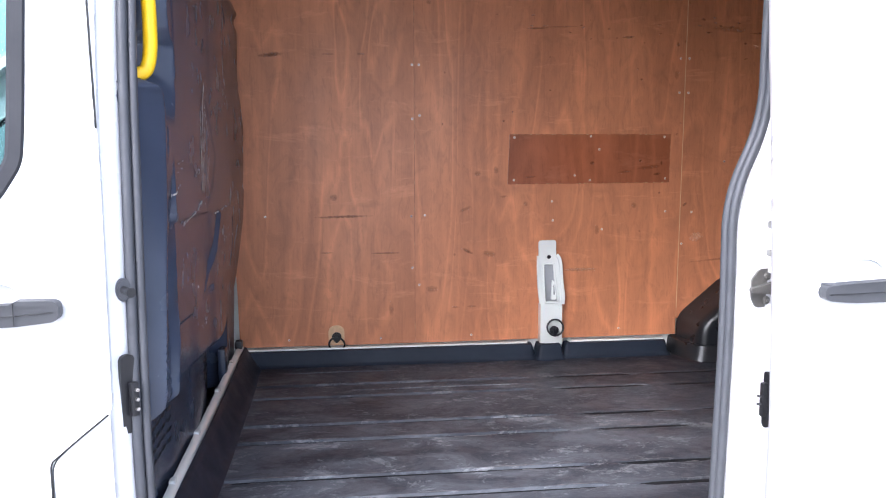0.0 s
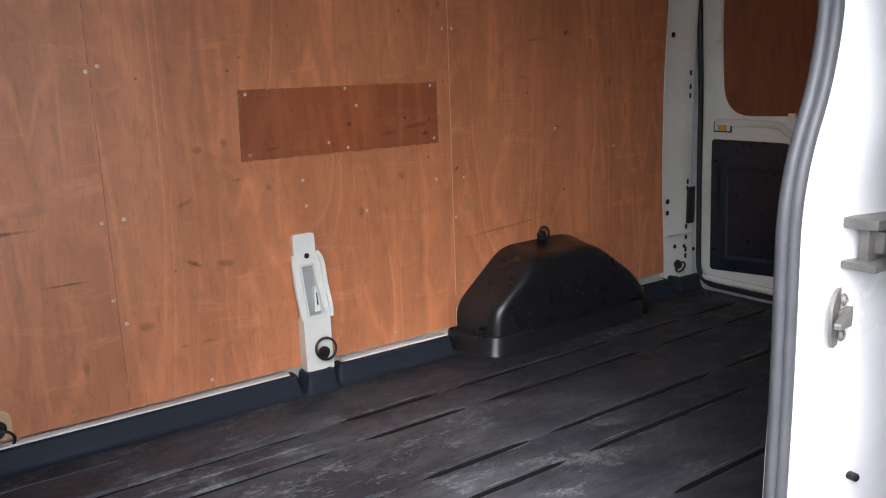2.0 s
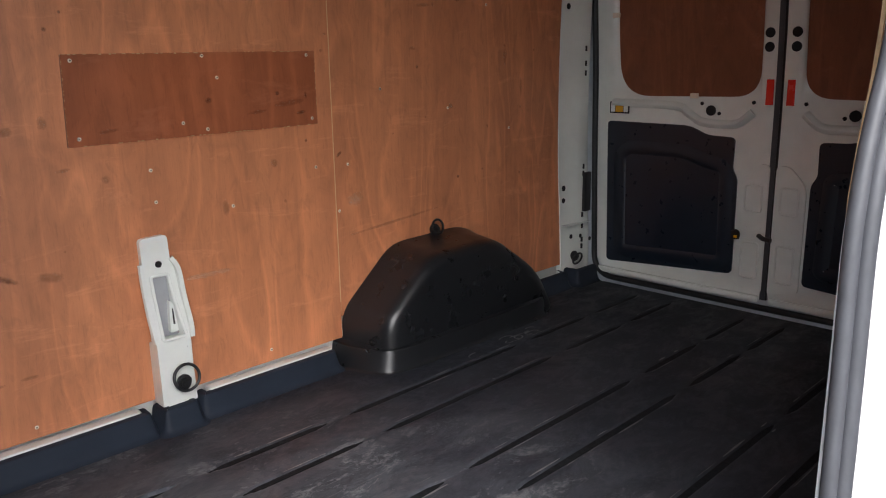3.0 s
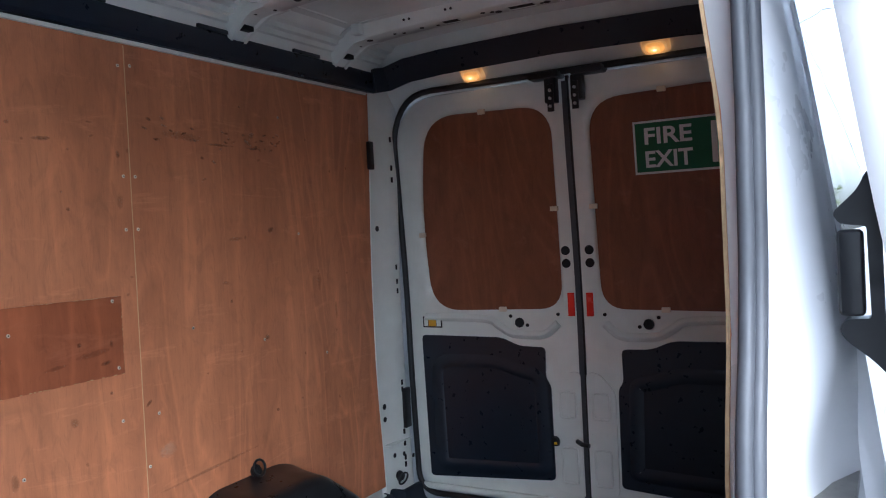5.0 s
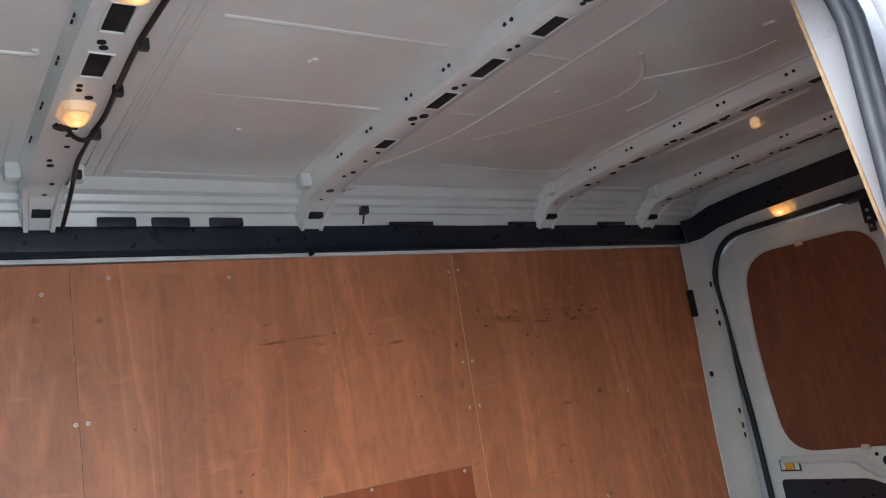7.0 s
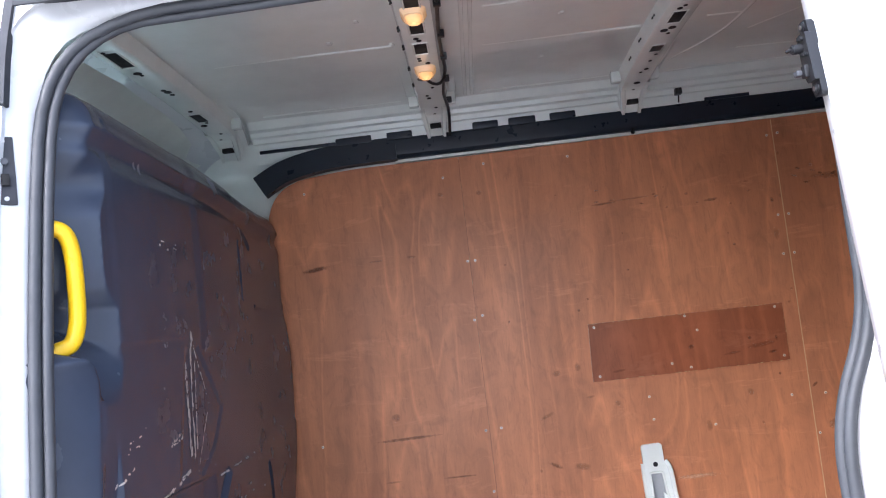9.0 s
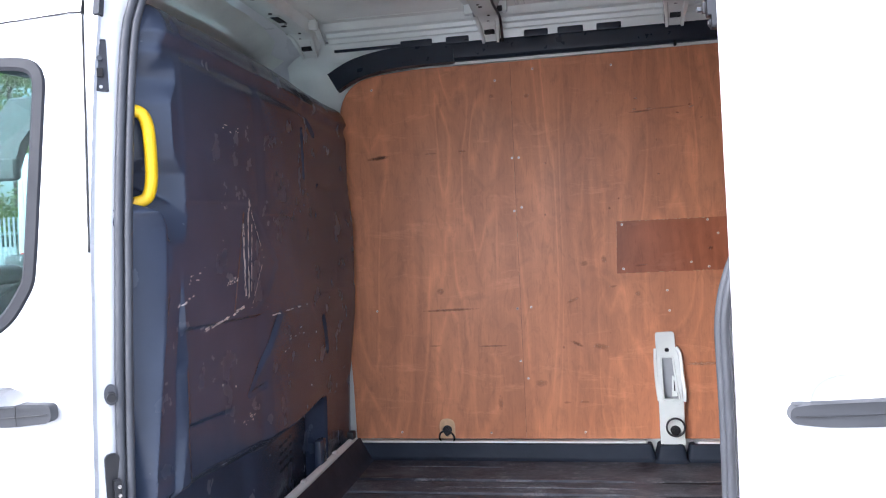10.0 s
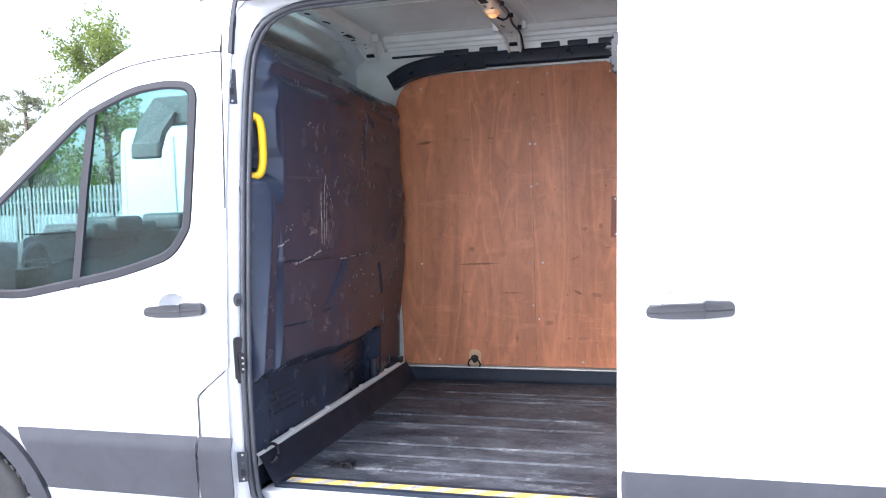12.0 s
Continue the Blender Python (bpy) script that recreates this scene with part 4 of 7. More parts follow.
rib(-0.39, "white painted roof bow above the bulkhead", (2.40, 3.06), 0.070)
low_at = rib(0.415, "white painted roof bow carrying lamps and a black cable")
rib(1.165, "white painted roof bow with slots and holes")
rib(2.115, "white painted roof bow with slots")
rib(2.665, "white painted roof bow near the rear header")

# white header with slots above the black trim, far side
header = thing("roof_header", (1.4, 3.40, 2.39), "white painted roof side rail with pressed slots", "roof rail", kind="structure")
part("rail", grid(span(-0.30, 2.95, 20), list(range(11)), lambda x, i: (x, (3.43, 3.408, 3.401, 3.396, 3.384, 3.380, 3.362, 3.357, 3.335, 3.318, 3.300)[i], (2.36, 2.385, 2.420, 2.430, 2.433, 2.450, 2.454, 2.470, 2.476, 2.497, 2.530)[i])), PRIMER, header)
for x0, x1 in ((0.555, 0.655), (0.695, 0.80), (0.855, 0.955), (0.02, 0.16), (0.22, 0.32)):
    part("slot", box(x0, x1, 3.394, 3.404, 2.392, 2.420, 0.006), TRIM, header, "dark pressed slot")
part("clip", box(1.335, 1.36, 3.36, 3.39, 2.425, 2.45, 0.004), BLACK, header, "black cable clip")
part("clip_stem", sweep([(1.35, 3.38, 2.43), (1.35, 3.395, 2.40)], 0.003), BLACK, header)

# black trim along the top of the wall
top_trim = thing("roof_edge_trim", (1.4, 3.41, 2.31), "black plastic trim strip along the roof edge", "trim strip", kind="structure")
prof = [(3.444, 2.318), (3.415, 2.318), (3.404, 2.330), (3.398, 2.380), (3.404, 2.396), (3.43, 2.40), (3.444, 2.398)]
part("strip", grid(span(0.24, 2.93, 30), list(range(len(prof))), lambda x, i: (x, prof[i][0] + 0.002 * noise.noise((x * 4, 0, 0)), prof[i][1] + 0.003 * noise.noise((x * 3, 5, 0)))), TRIM, top_trim)
part("strip", sweep(smooth_path([(0.25, 3.412, 2.356), (0.0, 3.408, 2.350), (-0.18, 3.402, 2.318), (-0.29, 3.392, 2.262)], 6), [(-0.024, -0.044), (0.022, -0.046), (0.028, 0.036), (-0.01, 0.046)]), TRIM, top_trim)
part("nick", box(1.162, 1.172, 3.40, 3.44, 2.305, 2.325, 0.002), HOLE, top_trim)
for x0, x1 in ((-0.28, 0.02), (1.45, 1.62), (1.95, 2.1), (2.4, 2.55)):
    part("lip", box(x0, x1, 3.395, 3.405, 2.395, 2.408, 0.003), TRIM, top_trim)
part("strip", sweep([(2.90, 3.402, 2.357), (2.945, 3.36, 2.366), (2.965, 3.27, 2.395), (2.972, 3.1, 2.408), (2.972, 2.63, 2.418), (2.972, 2.15, 2.408), (2.965, 1.99, 2.395), (2.945, 1.90, 2.366)],
                   [(-0.03, -0.042), (0.03, -0.05), (0.035, 0.048), (-0.02, 0.05)]), TRIM, top_trim)
# pale sealing bead under the trim
part("sealing_bead", box(0.24, 2.88, 3.425, 3.446, 2.304, 2.316, 0.002), PRIMER, top_trim, "white bead")

# -- roof lamps --
def roof_lamp(at, down, label, turn=0):
    """A small courtesy lamp: a frosted body with a glowing lens."""
    t = thing("courtesy_lamp", at, label, "lamp", "roof lamps")
    m = Matrix.Translation(at) @ Vector(down).to_track_quat("Z", "Y").to_matrix().to_4x4() @ Matrix.Rotation(radians(turn), 4, "Z")
    housing = plate(rounded([(-0.052, -0.034, 0.024), (0.052, -0.034, 0.024), (0.052, 0.034, 0.024), (-0.052, 0.034, 0.024)], 6), lambda u, v, d: (u * (1 - 0.20 * d / 0.016), v * (1 - 0.26 * d / 0.016), d), 0.016)
    part("body", moved(housing, m), LAMP_SHELL, t)
    dome = grid(span(-1, 1, 14), span(-1, 1, 12), lambda u, v: (0.034 * u * math.sqrt(1 - 0.35 * v * v), 0.023 * v * math.sqrt(1 - 0.35 * u * u), 0.0145 + 0.014 * (1 - abs(u) ** 4) * (1 - abs(v) ** 4) + 0.0012 * (math.sin(u * 22) > 0) * (abs(v) < 0.8)))
    part("lens", moved(dome, m), LENS, t, "glowing warm lens")
    bulb = new("lamp_light", bpy.data.lights.new("lamp_light", "POINT"))
    bulb.data.energy, bulb.data.color, bulb.data.shadow_soft_size = 0.006, (1.0, 0.55, 0.22), 0.02
    bulb.location = m @ Vector((0, 0, 0.05))
    part("bulb", moved(box(-0.010, 0.010, -0.006, 0.006, 0.0275, 0.0305, 0.0012), m), BULB, t, "bright bulb")
    return t


roof_lamp((0.415, 2.835, low_at(2.835)), (0, 0, -1), "lit warm courtesy lamp on the roof bow", 90)
roof_lamp((0.415, 2.33, low_at(2.33)), (0, 0, -1), "lit warm courtesy lamp on the roof bow", 90)
cable = thing("cable", (0.47, 2.9, 2.44), "black cable clipped along the roof bow", "cable")
run = [(0.480, 1.95, 0), (0.478, 2.30, 0), (0.472, 2.55, 0.002), (0.475, 2.75, 0), (0.478, 2.88, 0.001), (0.470, 2.97, 0), (0.462, 3.10, -0.01), (0.472, 3.25, -0.02), (0.466, 3.38, -0.03)]
part("lead", sweep(smooth_path([(x, y, low_at(y) + 0.010 + d) for x, y, d in run], 6), 0.0055), BLACK, cable)
part("branch", sweep(smooth_path([(0.478, 2.93, low_at(2.93) + 0.006), (0.455, 2.955, low_at(2.9) - 0.012), (0.430, 2.945, low_at(2.9) - 0.012), (0.412, 2.92, low_at(2.9) - 0.002)], 6), 0.005), BLACK, cable)
part("grommet", disc((0.405, 2.915, low_at(2.915) - 0.001), (0, 0, -1), 0.022, 0.006, 18, 0.002), BLACK, cable)
for y in (2.30, 2.55, 2.75, 2.97, 3.2):
    part("clip", box(0.468, 0.488, y - 0.008, y + 0.008, low_at(y) - 0.002, low_at(y) + 0.02, 0.003), BLACK, cable)

# -- rear header --
rear_head = thing("rear_header", (3.03, MID, 2.30), "white painted header above the rear doors", "header", kind="structure")


def arch_z(y):
    u = abs(y - MID) / 0.80
    return -0.012 * u * u - 0.14 * step(0.80, 1.06, u) ** 1.5


part("header_face", grid(span(1.78, 3.48, 40), list(range(6)), lambda y, i: ((3.085, 3.072, 3.035, 2.99, 2.96, 2.955)[i], y, (2.305, 2.318, 2.352, 2.395, 2.44, 2.545)[i] + arch_z(y) * (0.7, 0.7, 0.5, 0.15, 0, 0)[i])), PRIMER, rear_head)
roof_lamp((3.020, 3.005, 2.352), (-0.72, 0, -0.69), "lit warm courtesy lamp above the rear doors")
roof_lamp((3.020, 2.275, 2.352), (-0.72, 0, -0.69), "lit warm courtesy lamp above the rear doors")


# -- rear doors --
def rear_x(z):
    return 3.112 - 0.058 * step(1.35, 2.35, z)


def rear_place(u, v, d):
    return (rear_x(v) + d, u, v)


def door_arch(outline):
    out = []
    for p in outline:
        q = p.copy()
        if q.y > 1.9:
            q.y += arch_z(q.x) * step(1.9, 2.3, q.y) * 0.35
        out.append(q)
    return out


def rear_door(side, label):
    """One leaf: a pressed white shell with a boarded window, a black panel in its lower half and fittings. side: 1 far, -1 near."""
    def y(v):
        return MID + side * v
    t = thing("rear_door", (3.11, y(0.40), 0.63), label, "van door", "rear doors", "")
    outer = door_arch(rounded([(y(0.008), 0.632, 0.02), (y(0.775), 0.632, 0.10), (y(0.805), 1.30, 0.3), (y(0.790), 2.30, 0.22), (y(0.008), 2.300, 0.02)], 8))
    hole = rounded([(y(0.080), 1.405, 0.10), (y(0.675), 1.395, 0.14), (y(0.690), 1.80, 0.3), (y(0.640), 2.215, 0.15), (y(0.075), 2.200, 0.13)], 8)
    part("shell", plate(outer, rear_place, 0.04, hole, ((0.0, 0.012), (0.015, 0.005), (0.05, 0.001), (0.10, 0.0), (0.35, 0.0), (0.60, 0.0), (0.76, 0.0), (0.84, 0.0012), (0.91, 0.0045), (0.96, 0.009), (1.0, 0.016))), PRIMER, t)
    c = sum(hole, Vector((0, 0))) / len(hole)
    part("window_board", plate([p + (p - c).normalized() * 0.004 for p in hole], lambda u, v, d: (rear_x(v) + 0.018 + d, u, v), 0.008), PLY_DARK, t, "dark plywood board in the window")
    for q in ((y(0.36), 2.203), (y(0.33), 1.405), (y(0.079), 1.80), (y(0.683), 1.72)):
        part("board_clip", box(rear_x(q[1]) - 0.014, rear_x(q[1]) - 0.002, q[0] - 0.016, q[0] + 0.016, q[1] - 0.010, q[1] + 0.010, 0.003), LAMP_BODY, t, "pale clip")
    panel = rounded([(y(0.135), 0.722, 0.02), (y(0.708), 0.684, 0.02), (y(0.722), 1.292, 0.02), (y(0.345), 1.289, 0.03), (y(0.270), 1.256, 0.03), (y(0.155), 1.253, 0.02), (y(0.158), 1.13, 0.02), (y(0.137), 1.10, 0.02)], 5)
    part("lower_panel", plate(panel, lambda u, v, d: (rear_x(v) - 0.006 + d, u, v), 0.01), TRIM, t, "black plastic lower panel")
    pocket = rounded([(y(0.185), 0.77, 0.03), (y(0.635), 0.75, 0.03), (y(0.645), 1.175, 0.06), (y(0.36), 1.175, 0.05), (y(0.28), 1.145, 0.05), (y(0.195), 1.13, 0.03)], 5)
    part("panel_rim", sweep([rear_place(*p, -0.008) for p in pocket], [(-0.040, -0.002), (-0.022, 0.003), (-0.006, 0.0048), (0.008, 0.003), (0.016, -0.002)], True, up=(-1, 0, 0)), TRIM, t)
    rib_line = [(y(0.70), 1.368), (y(0.42), 1.364), (y(0.355), 1.336), (y(0.30), 1.306), (y(0.22), 1.300), (y(0.15), 1.306), (y(0.095), 1.350)]
    part("pressing", sweep([rear_place(*p, -0.002) for p in smooth_path([(a, b, 0) for a, b in rib_line], 5) for p in [(p[0], p[1])]], [(-0.017, -0.002), (-0.009, 0.011), (0.0, 0.015), (0.009, 0.011), (0.017, -0.002)], up=(-1, 0, 0)), PRIMER, t)
    for u, v, r in ((0.262, 1.350, 0.020), (0.30, 1.376, 0.007), (0.228, 1.340, 0.007), (0.095, 1.385, 0.007), (0.048, 1.635, 0.018), (0.048, 1.585, 0.018)):
        part("hole", disc((rear_x(v) - 0.0015, y(u), v), (-1, 0, 0), r, 0.003, 16), HOLE, t)
    part("reflector", box(rear_x(1.42) - 0.003, rear_x(1.42) + 0.002, y(0.024), y(0.052), 1.378, 1.470, 0.001), RED, t, "red reflector strip")
    lock = rounded([(y(0.012), 0.67, 0.01), (y(0.125), 0.69, 0.02), (y(0.125), 1.09, 0.03), (y(0.06), 1.16, 0.03), (y(0.012), 1.16, 0.02)], 4)
    part("lock_pressing", plate(lock, lambda u, v, d: (rear_x(v) - 0.010 + d, u, v), 0.012), PRIMER, t)
    for z0, z1 in ((0.72, 0.86), (0.98, 1.08)):
        r2 = rounded([(y(0.035), z0, 0.012), (y(0.10), z0, 0.012), (y(0.10), z1, 0.012), (y(0.035), z1, 0.012)], 4)
        part("lock_recess", sweep([(rear_x(1) - 0.011, p.x, p.y) for p in r2], 0.0035, True), PRIMER, t)
    part("scribble", box(rear_x(1) - 0.0115, rear_x(1) - 0.0095, y(0.03), y(0.085), 0.915, 0.923, 0), SCUFF, t)
    foot = box(rear_x(0.7) - 0.02, rear_x(0.7), min(y(0.02), y(0.76)), max(y(0.02), y(0.76)), 0.628, 0.655, 0.008)
    part("bottom_lip", foot, PRIMER, t)
    return t


far_leaf = rear_door(1, "white van rear door with dark boarded window and black panel")
near_leaf = rear_door(-1, "white van rear door with boarded window and green sign")


label = thing("warning_label", (3.10, 3.297, 1.348), "small amber and white label with black border", "label")
part("backing", box(3.105, 3.1085, 3.250, 3.343, 1.324, 1.372, 0.001), BLACK, label)
part("side_field", box(3.1035, 3.106, 3.256, 3.276, 1.330, 1.366, 0.0005), SIGN_WHITE, label)
part("side_field", box(3.1035, 3.106, 3.318, 3.337, 1.330, 1.366, 0.0005), SIGN_WHITE, label)
part("amber_field", box(3.1035, 3.106, 3.279, 3.315, 1.330, 1.366, 0.0005), AMBER, label)
part("pull_cord", join(disc((3.093, 2.752, 0.885), (-1, 0.3, 0), 0.020, 0.012, 14, 0.003), box(3.086, 3.094, 2.735, 2.768, 0.868, 0.90, 0.004)), BLACK, far_leaf, "black release toggle with yellow mark")
part("toggle_mark", box(3.084, 3.087, 2.742, 2.756, 0.873, 0.883, 0.001), YELLOW, far_leaf)
part("lever", sweep([(3.09, 2.66, 0.892), (3.06, 2.63, 0.890), (3.055, 2.60, 0.888)], 0.009), BLACK, near_leaf, "black lever")

# seals between and round the leaves
door_seal = thing("door_seal", (3.10, MID, 0.62), "black rubber seal round the rear doors", "door seal")
ringpath = door_arch(rounded([(MID - 0.812, 0.61, 0.1), (MID + 0.765, 0.61, 0.1), (MID + 0.785, 1.30, 0.3), (MID + 0.779, 2.318, 0.20), (MID - 0.80, 2.318, 0.22), (MID - 0.815, 1.3, 0.3)], 8))
part("seal_ring", sweep([(rear_x(p.y) - 0.012, p.x, p.y) for p in ringpath], 0.0125, True, up=(1, 0, 0)), BLACK, door_seal)
part("middle_seal", sweep([(rear_x(z) - 0.002, MID - 0.004, z) for z in span(0.64, 2.30, 12)], [(-0.006, 0), (-0.006, 0.012), (0.006, 0.012), (0.006, 0)], up=(1, 0, 0)), BLACK, door_seal)
part("grey_lip", sweep([(rear_x(z) - 0.006, MID + 0.006, z) for z in span(0.64, 2.28, 12)], [(-0.010, 0), (-0.008, 0.008), (0.008, 0.008), (0.010, 0)], up=(1, 0, 0)), RUBBER, door_seal, "grey lip")
for s in (1, -1):
    lk = thing("door_catch", (3.03, MID + s * 0.06, 2.25), "black upper door catch with bracket", "door catch", "upper door catches")
    part("cover", moved(box(-0.05, 0.03, -0.075, 0.045, -0.012, 0.014, 0.006), Matrix.Translation((3.045, MID + s * 0.085, 2.302))), BLACK, lk)
    part("bracket", box(3.02, 3.062, MID + s * 0.03, MID + s * 0.075, 2.20, 2.295, 0.005), BLACK, lk)
    part("roller_plate", box(3.014, 3.022, MID + s * 0.036, MID + s * 0.062, 2.165, 2.27, 0.003), BLACK, lk)
    for z in (2.185, 2.215, 2.245):
        part("bolt", disc((3.011, MID + s * 0.049, z), (-1, 0, 0), 0.006, 0.006, 8), STEEL, lk)

# -- emergency sign on the near leaf --
sign = thing("exit_sign", (3.06, 2.23, 1.90), "green and white fire exit sign on the dark board", "sign")


def sign_plate(y0, y1, z0, z1, d, mat, name, text=""):
    a, b = rear_x(z0) + 0.016 - d, rear_x(z1) + 0.016 - d
    bm = bmesh.new()
    v = [bm.verts.new(p) for p in ((a, y0, z0), (a, y1, z0), (b, y1, z1), (b, y0, z1))]
    w = [bm.verts.new((p.co.x + 0.001, p.co.y, p.co.z)) for p in v]
    bm.faces.new(v)
    bm.faces.new(w[::-1])
    for i in range(4):
        j = (i + 1) % 4
        bm.faces.new((v[i], w[i], w[j], v[j]))
    return part(name, bm, mat, sign, text)


sign_plate(1.965, 2.388, 1.905, 2.098, 0.0, SIGN_WHITE, "border")
sign_plate(1.973, 2.380, 1.913, 2.090, 0.0015, GREEN, "green_field")
sign_plate(1.995, 2.110, 1.930, 2.075, 0.003, SIGN_WHITE, "doorway_symbol")
sign_plate(2.045, 2.09, 1.930, 2.055, 0.0045, GREEN, "doorway_leaf")


def lettering(text, y0, z0, width, height, mat):
    cu = bpy.data.curves.new("lettering", "FONT")
    cu.body, cu.size, cu.extrude, cu.offset = text, 1.0, 0.01, 0.022
    tmp = bpy.data.objects.new("lettering_tmp", cu)
    scene.collection.objects.link(tmp)
    me = bpy.data.meshes.new_from_object(tmp.evaluated_get(bpy.context.evaluated_depsgraph_get()))
    bpy.data.objects.remove(tmp)
    co = np.array([v.co[:] for v in me.vertices])
    lo, hi = co.min(0), co.max(0)
    for v in me.vertices:
        u, w = (v.co.x - lo[0]) / (hi[0] - lo[0]), (v.co.y - lo[1]) / (hi[1] - lo[1])
        z = z0 + w * height
        v.co = (rear_x(z) + 0.016 - 0.0035 - (v.co.z - lo[2]) * 0.05, y0 - u * width, z)
    me.materials.append(mat)
    ob = new("lettering", me)
    ob.parent = sign
    ob.matrix_parent_inverse = Matrix.Translation(sign.location).inverted()
    return ob


lettering("FIRE", 2.346, 2.012, 0.170, 0.060, SIGN_WHITE)
lettering("EXIT", 2.346, 1.928, 0.170, 0.060, SIGN_WHITE)


# -- bulkhead --
def capsule(y, z, y0, z0, y1, z1):
    """Distance from a straight line on the bulkhead."""
    dy, dz = y1 - y0, z1 - z0
    t = min(1, max(0, ((y - y0) * dy + (z - z0) * dz) / (dy * dy + dz * dz)))
    return math.hypot(y - y0 - t * dy, z - z0 - t * dz)


def inside(y, z, corners):
    """How far a spot lies inside a convex field, its corners given anticlockwise."""
    best = 9.0
    for (ya, za), (yb, zb) in zip(corners, corners[1:] + corners[:1]):
        ln = math.hypot(yb - ya, zb - za)
        best = min(best, ((yb - ya) * (z - za) - (zb - za) * (y - ya)) / ln)
    return best


ARROW = [(2.10, 1.395), (2.245, 1.385), (2.345, 1.435), (2.43, 1.525), (2.28, 1.69), (2.20, 1.69)]
SHIELD = [(2.90, 1.375), (3.60, 1.365), (3.60, 1.79), (2.92, 1.79), (2.79, 1.525)]
HOOD = [(2.19, 1.145), (2.85, 1.155), (2.80, 1.30), (2.745, 1.358), (2.43, 1.362)]


def bulk_top(y):
    """Height of the bulkhead's rolled upper edge, which droops towards the far wall."""
    return lerp_table(y, (1.75, 2.40, 3.30), (2.214, 2.190, 2.158))


def bulk_x(y, z):
    """Depth of the moulded bulkhead liner."""
    edge = lerp_table(z, (0.65, 0.95, 1.10, 1.25, 1.45, 1.62, 1.72, 1.82, 2.0, 2.10, 2.2), (-0.300, -0.288, -0.262, -0.240, -0.228, -0.224, -0.232, -0.246, -0.242, -0.246, -0.250))
    x = -0.200 + (edge + 0.200) * step(2.35, 3.32, y)
    x -= (0.075 - 0.055 * step(2.0, 2.08, z) - 0.060 * (1 - step(1.02, 1.20, z))) * step(3.365, 3.445, y) ** 1.5
    # rolled top above a soft crease and a shallow gutter
    top = bulk_top(y)
    roll = min(1, max(0, (z - top + 0.080) / 0.080))
    x -= 0.080 * (1 - math.sqrt(1 - 0.985 * roll * roll))
    x += 0.005 * math.exp(-((z - top + 0.082) / 0.012) ** 2) - 0.009 * math.exp(-((z - top + 0.118) / 0.022) ** 2)
    if y < 1.92:
        lean = 0.006 * step(1.86, 1.80, z) + 0.018 * step(1.825, 1.780, z)
        q = y + 0.011
        # flank that slopes up from the dark recess behind the handle
        high = -0.125 * (1 - min(1, max(0, (q - 1.725 - lean) / (0.105 + lean * 0.5 + 0.030 * step(1.95, 2.02, z) - 0.008 * step(1.78, 1.80, z)))))
        # dome below the handle, which falls to a groove that deepens downwards
        crest = lerp_table(z, (0.95, 1.0, 1.16, 1.40, 1.58, 1.65, 1.675, 1.695, 1.71, 1.725), (1.640, 1.650, 1.685, 1.742, 1.766, 1.769, 1.758, 1.735, 1.705, 1.66))
        bed = lerp_table(z, (0.98, 1.05, 1.30, 1.50, 1.56), (-0.010, -0.018, -0.024, -0.004, 0.0))
        dome = -0.095 + 0.092 * min(1, max(0, (y - 1.635) / max(0.02, crest - 1.645))) ** 0.75
        dome -= 0.075 * step(1.685, 1.725, z)
        fall = step(crest - 0.004, crest + 0.014, y)
        left = lerp_table(z, (1.0, 1.05, 1.30, 1.50, 1.58, 1.68), (1.745, 1.760, 1.806, 1.816, 1.802, 1.745))
        right = lerp_table(z, (1.0, 1.05, 1.14, 1.20, 1.28, 1.31, 1.38, 1.40, 1.50, 1.58, 1.68), (1.756, 1.775, 1.806, 1.822, 1.826, 1.840, 1.836, 1.822, 1.820, 1.838, 1.862))
        rise = min(1, max(0, (y - left) / max(0.004, right - left)))
        bed = min(bed, -0.080 * step(1.60, 1.70, z))
        low = dome * (1 - fall) + fall * bed * (1 - rise)
        split = 1.752 - 0.59 * (y - 1.755)
        f = step(split - 0.012, split + 0.012, z)
        x += (low * (1 - f) + high * f) * (1 - step(2.02, 2.085, z)) * step(0.965, 1.0, z)
    # rounded edge that turns back behind the door seal
    rim = skin(z) + 0.044
    x -= 0.11 * (1 - step(rim - 0.01, rim + 0.085, y)) * step(1.97, 2.05, z)
    # ledges that run in from the door side
    x += 0.003 * step(1.708, 1.716, z) * step(1.84, 1.87, y) * (1 - step(2.05, 2.40, y))
    x += 0.009 * (step(1.384, 1.396, z + 0.04 * (y - 1.85)) - 1) * step(1.80, 1.84, y) * (1 - step(2.26, 2.34, y))
    x -= 0.007 * (1 - step(1.140, 1.152, z + 0.06 * (y - 1.83))) * step(1.80, 1.84, y) * (1 - step(1.98, 2.10, y))
    x += 0.004 * step(1.676, 1.684, z) * step(2.30, 2.36, y) * (1 - step(2.74, 2.80, y))
    # sunk arrow, sunk shield and raised hood
    x -= 0.0028 * step(-0.002, 0.006, inside(y, z, ARROW))
    x -= 0.016 * step(-0.006, 0.014, inside(y, z, SHIELD)) * (1 - 0.7 * step(2.95, 3.35, y))
    x += 0.009 * step(-0.010, 0.012, inside(y, z, HOOD)) * step(1.15, 1.26, z)
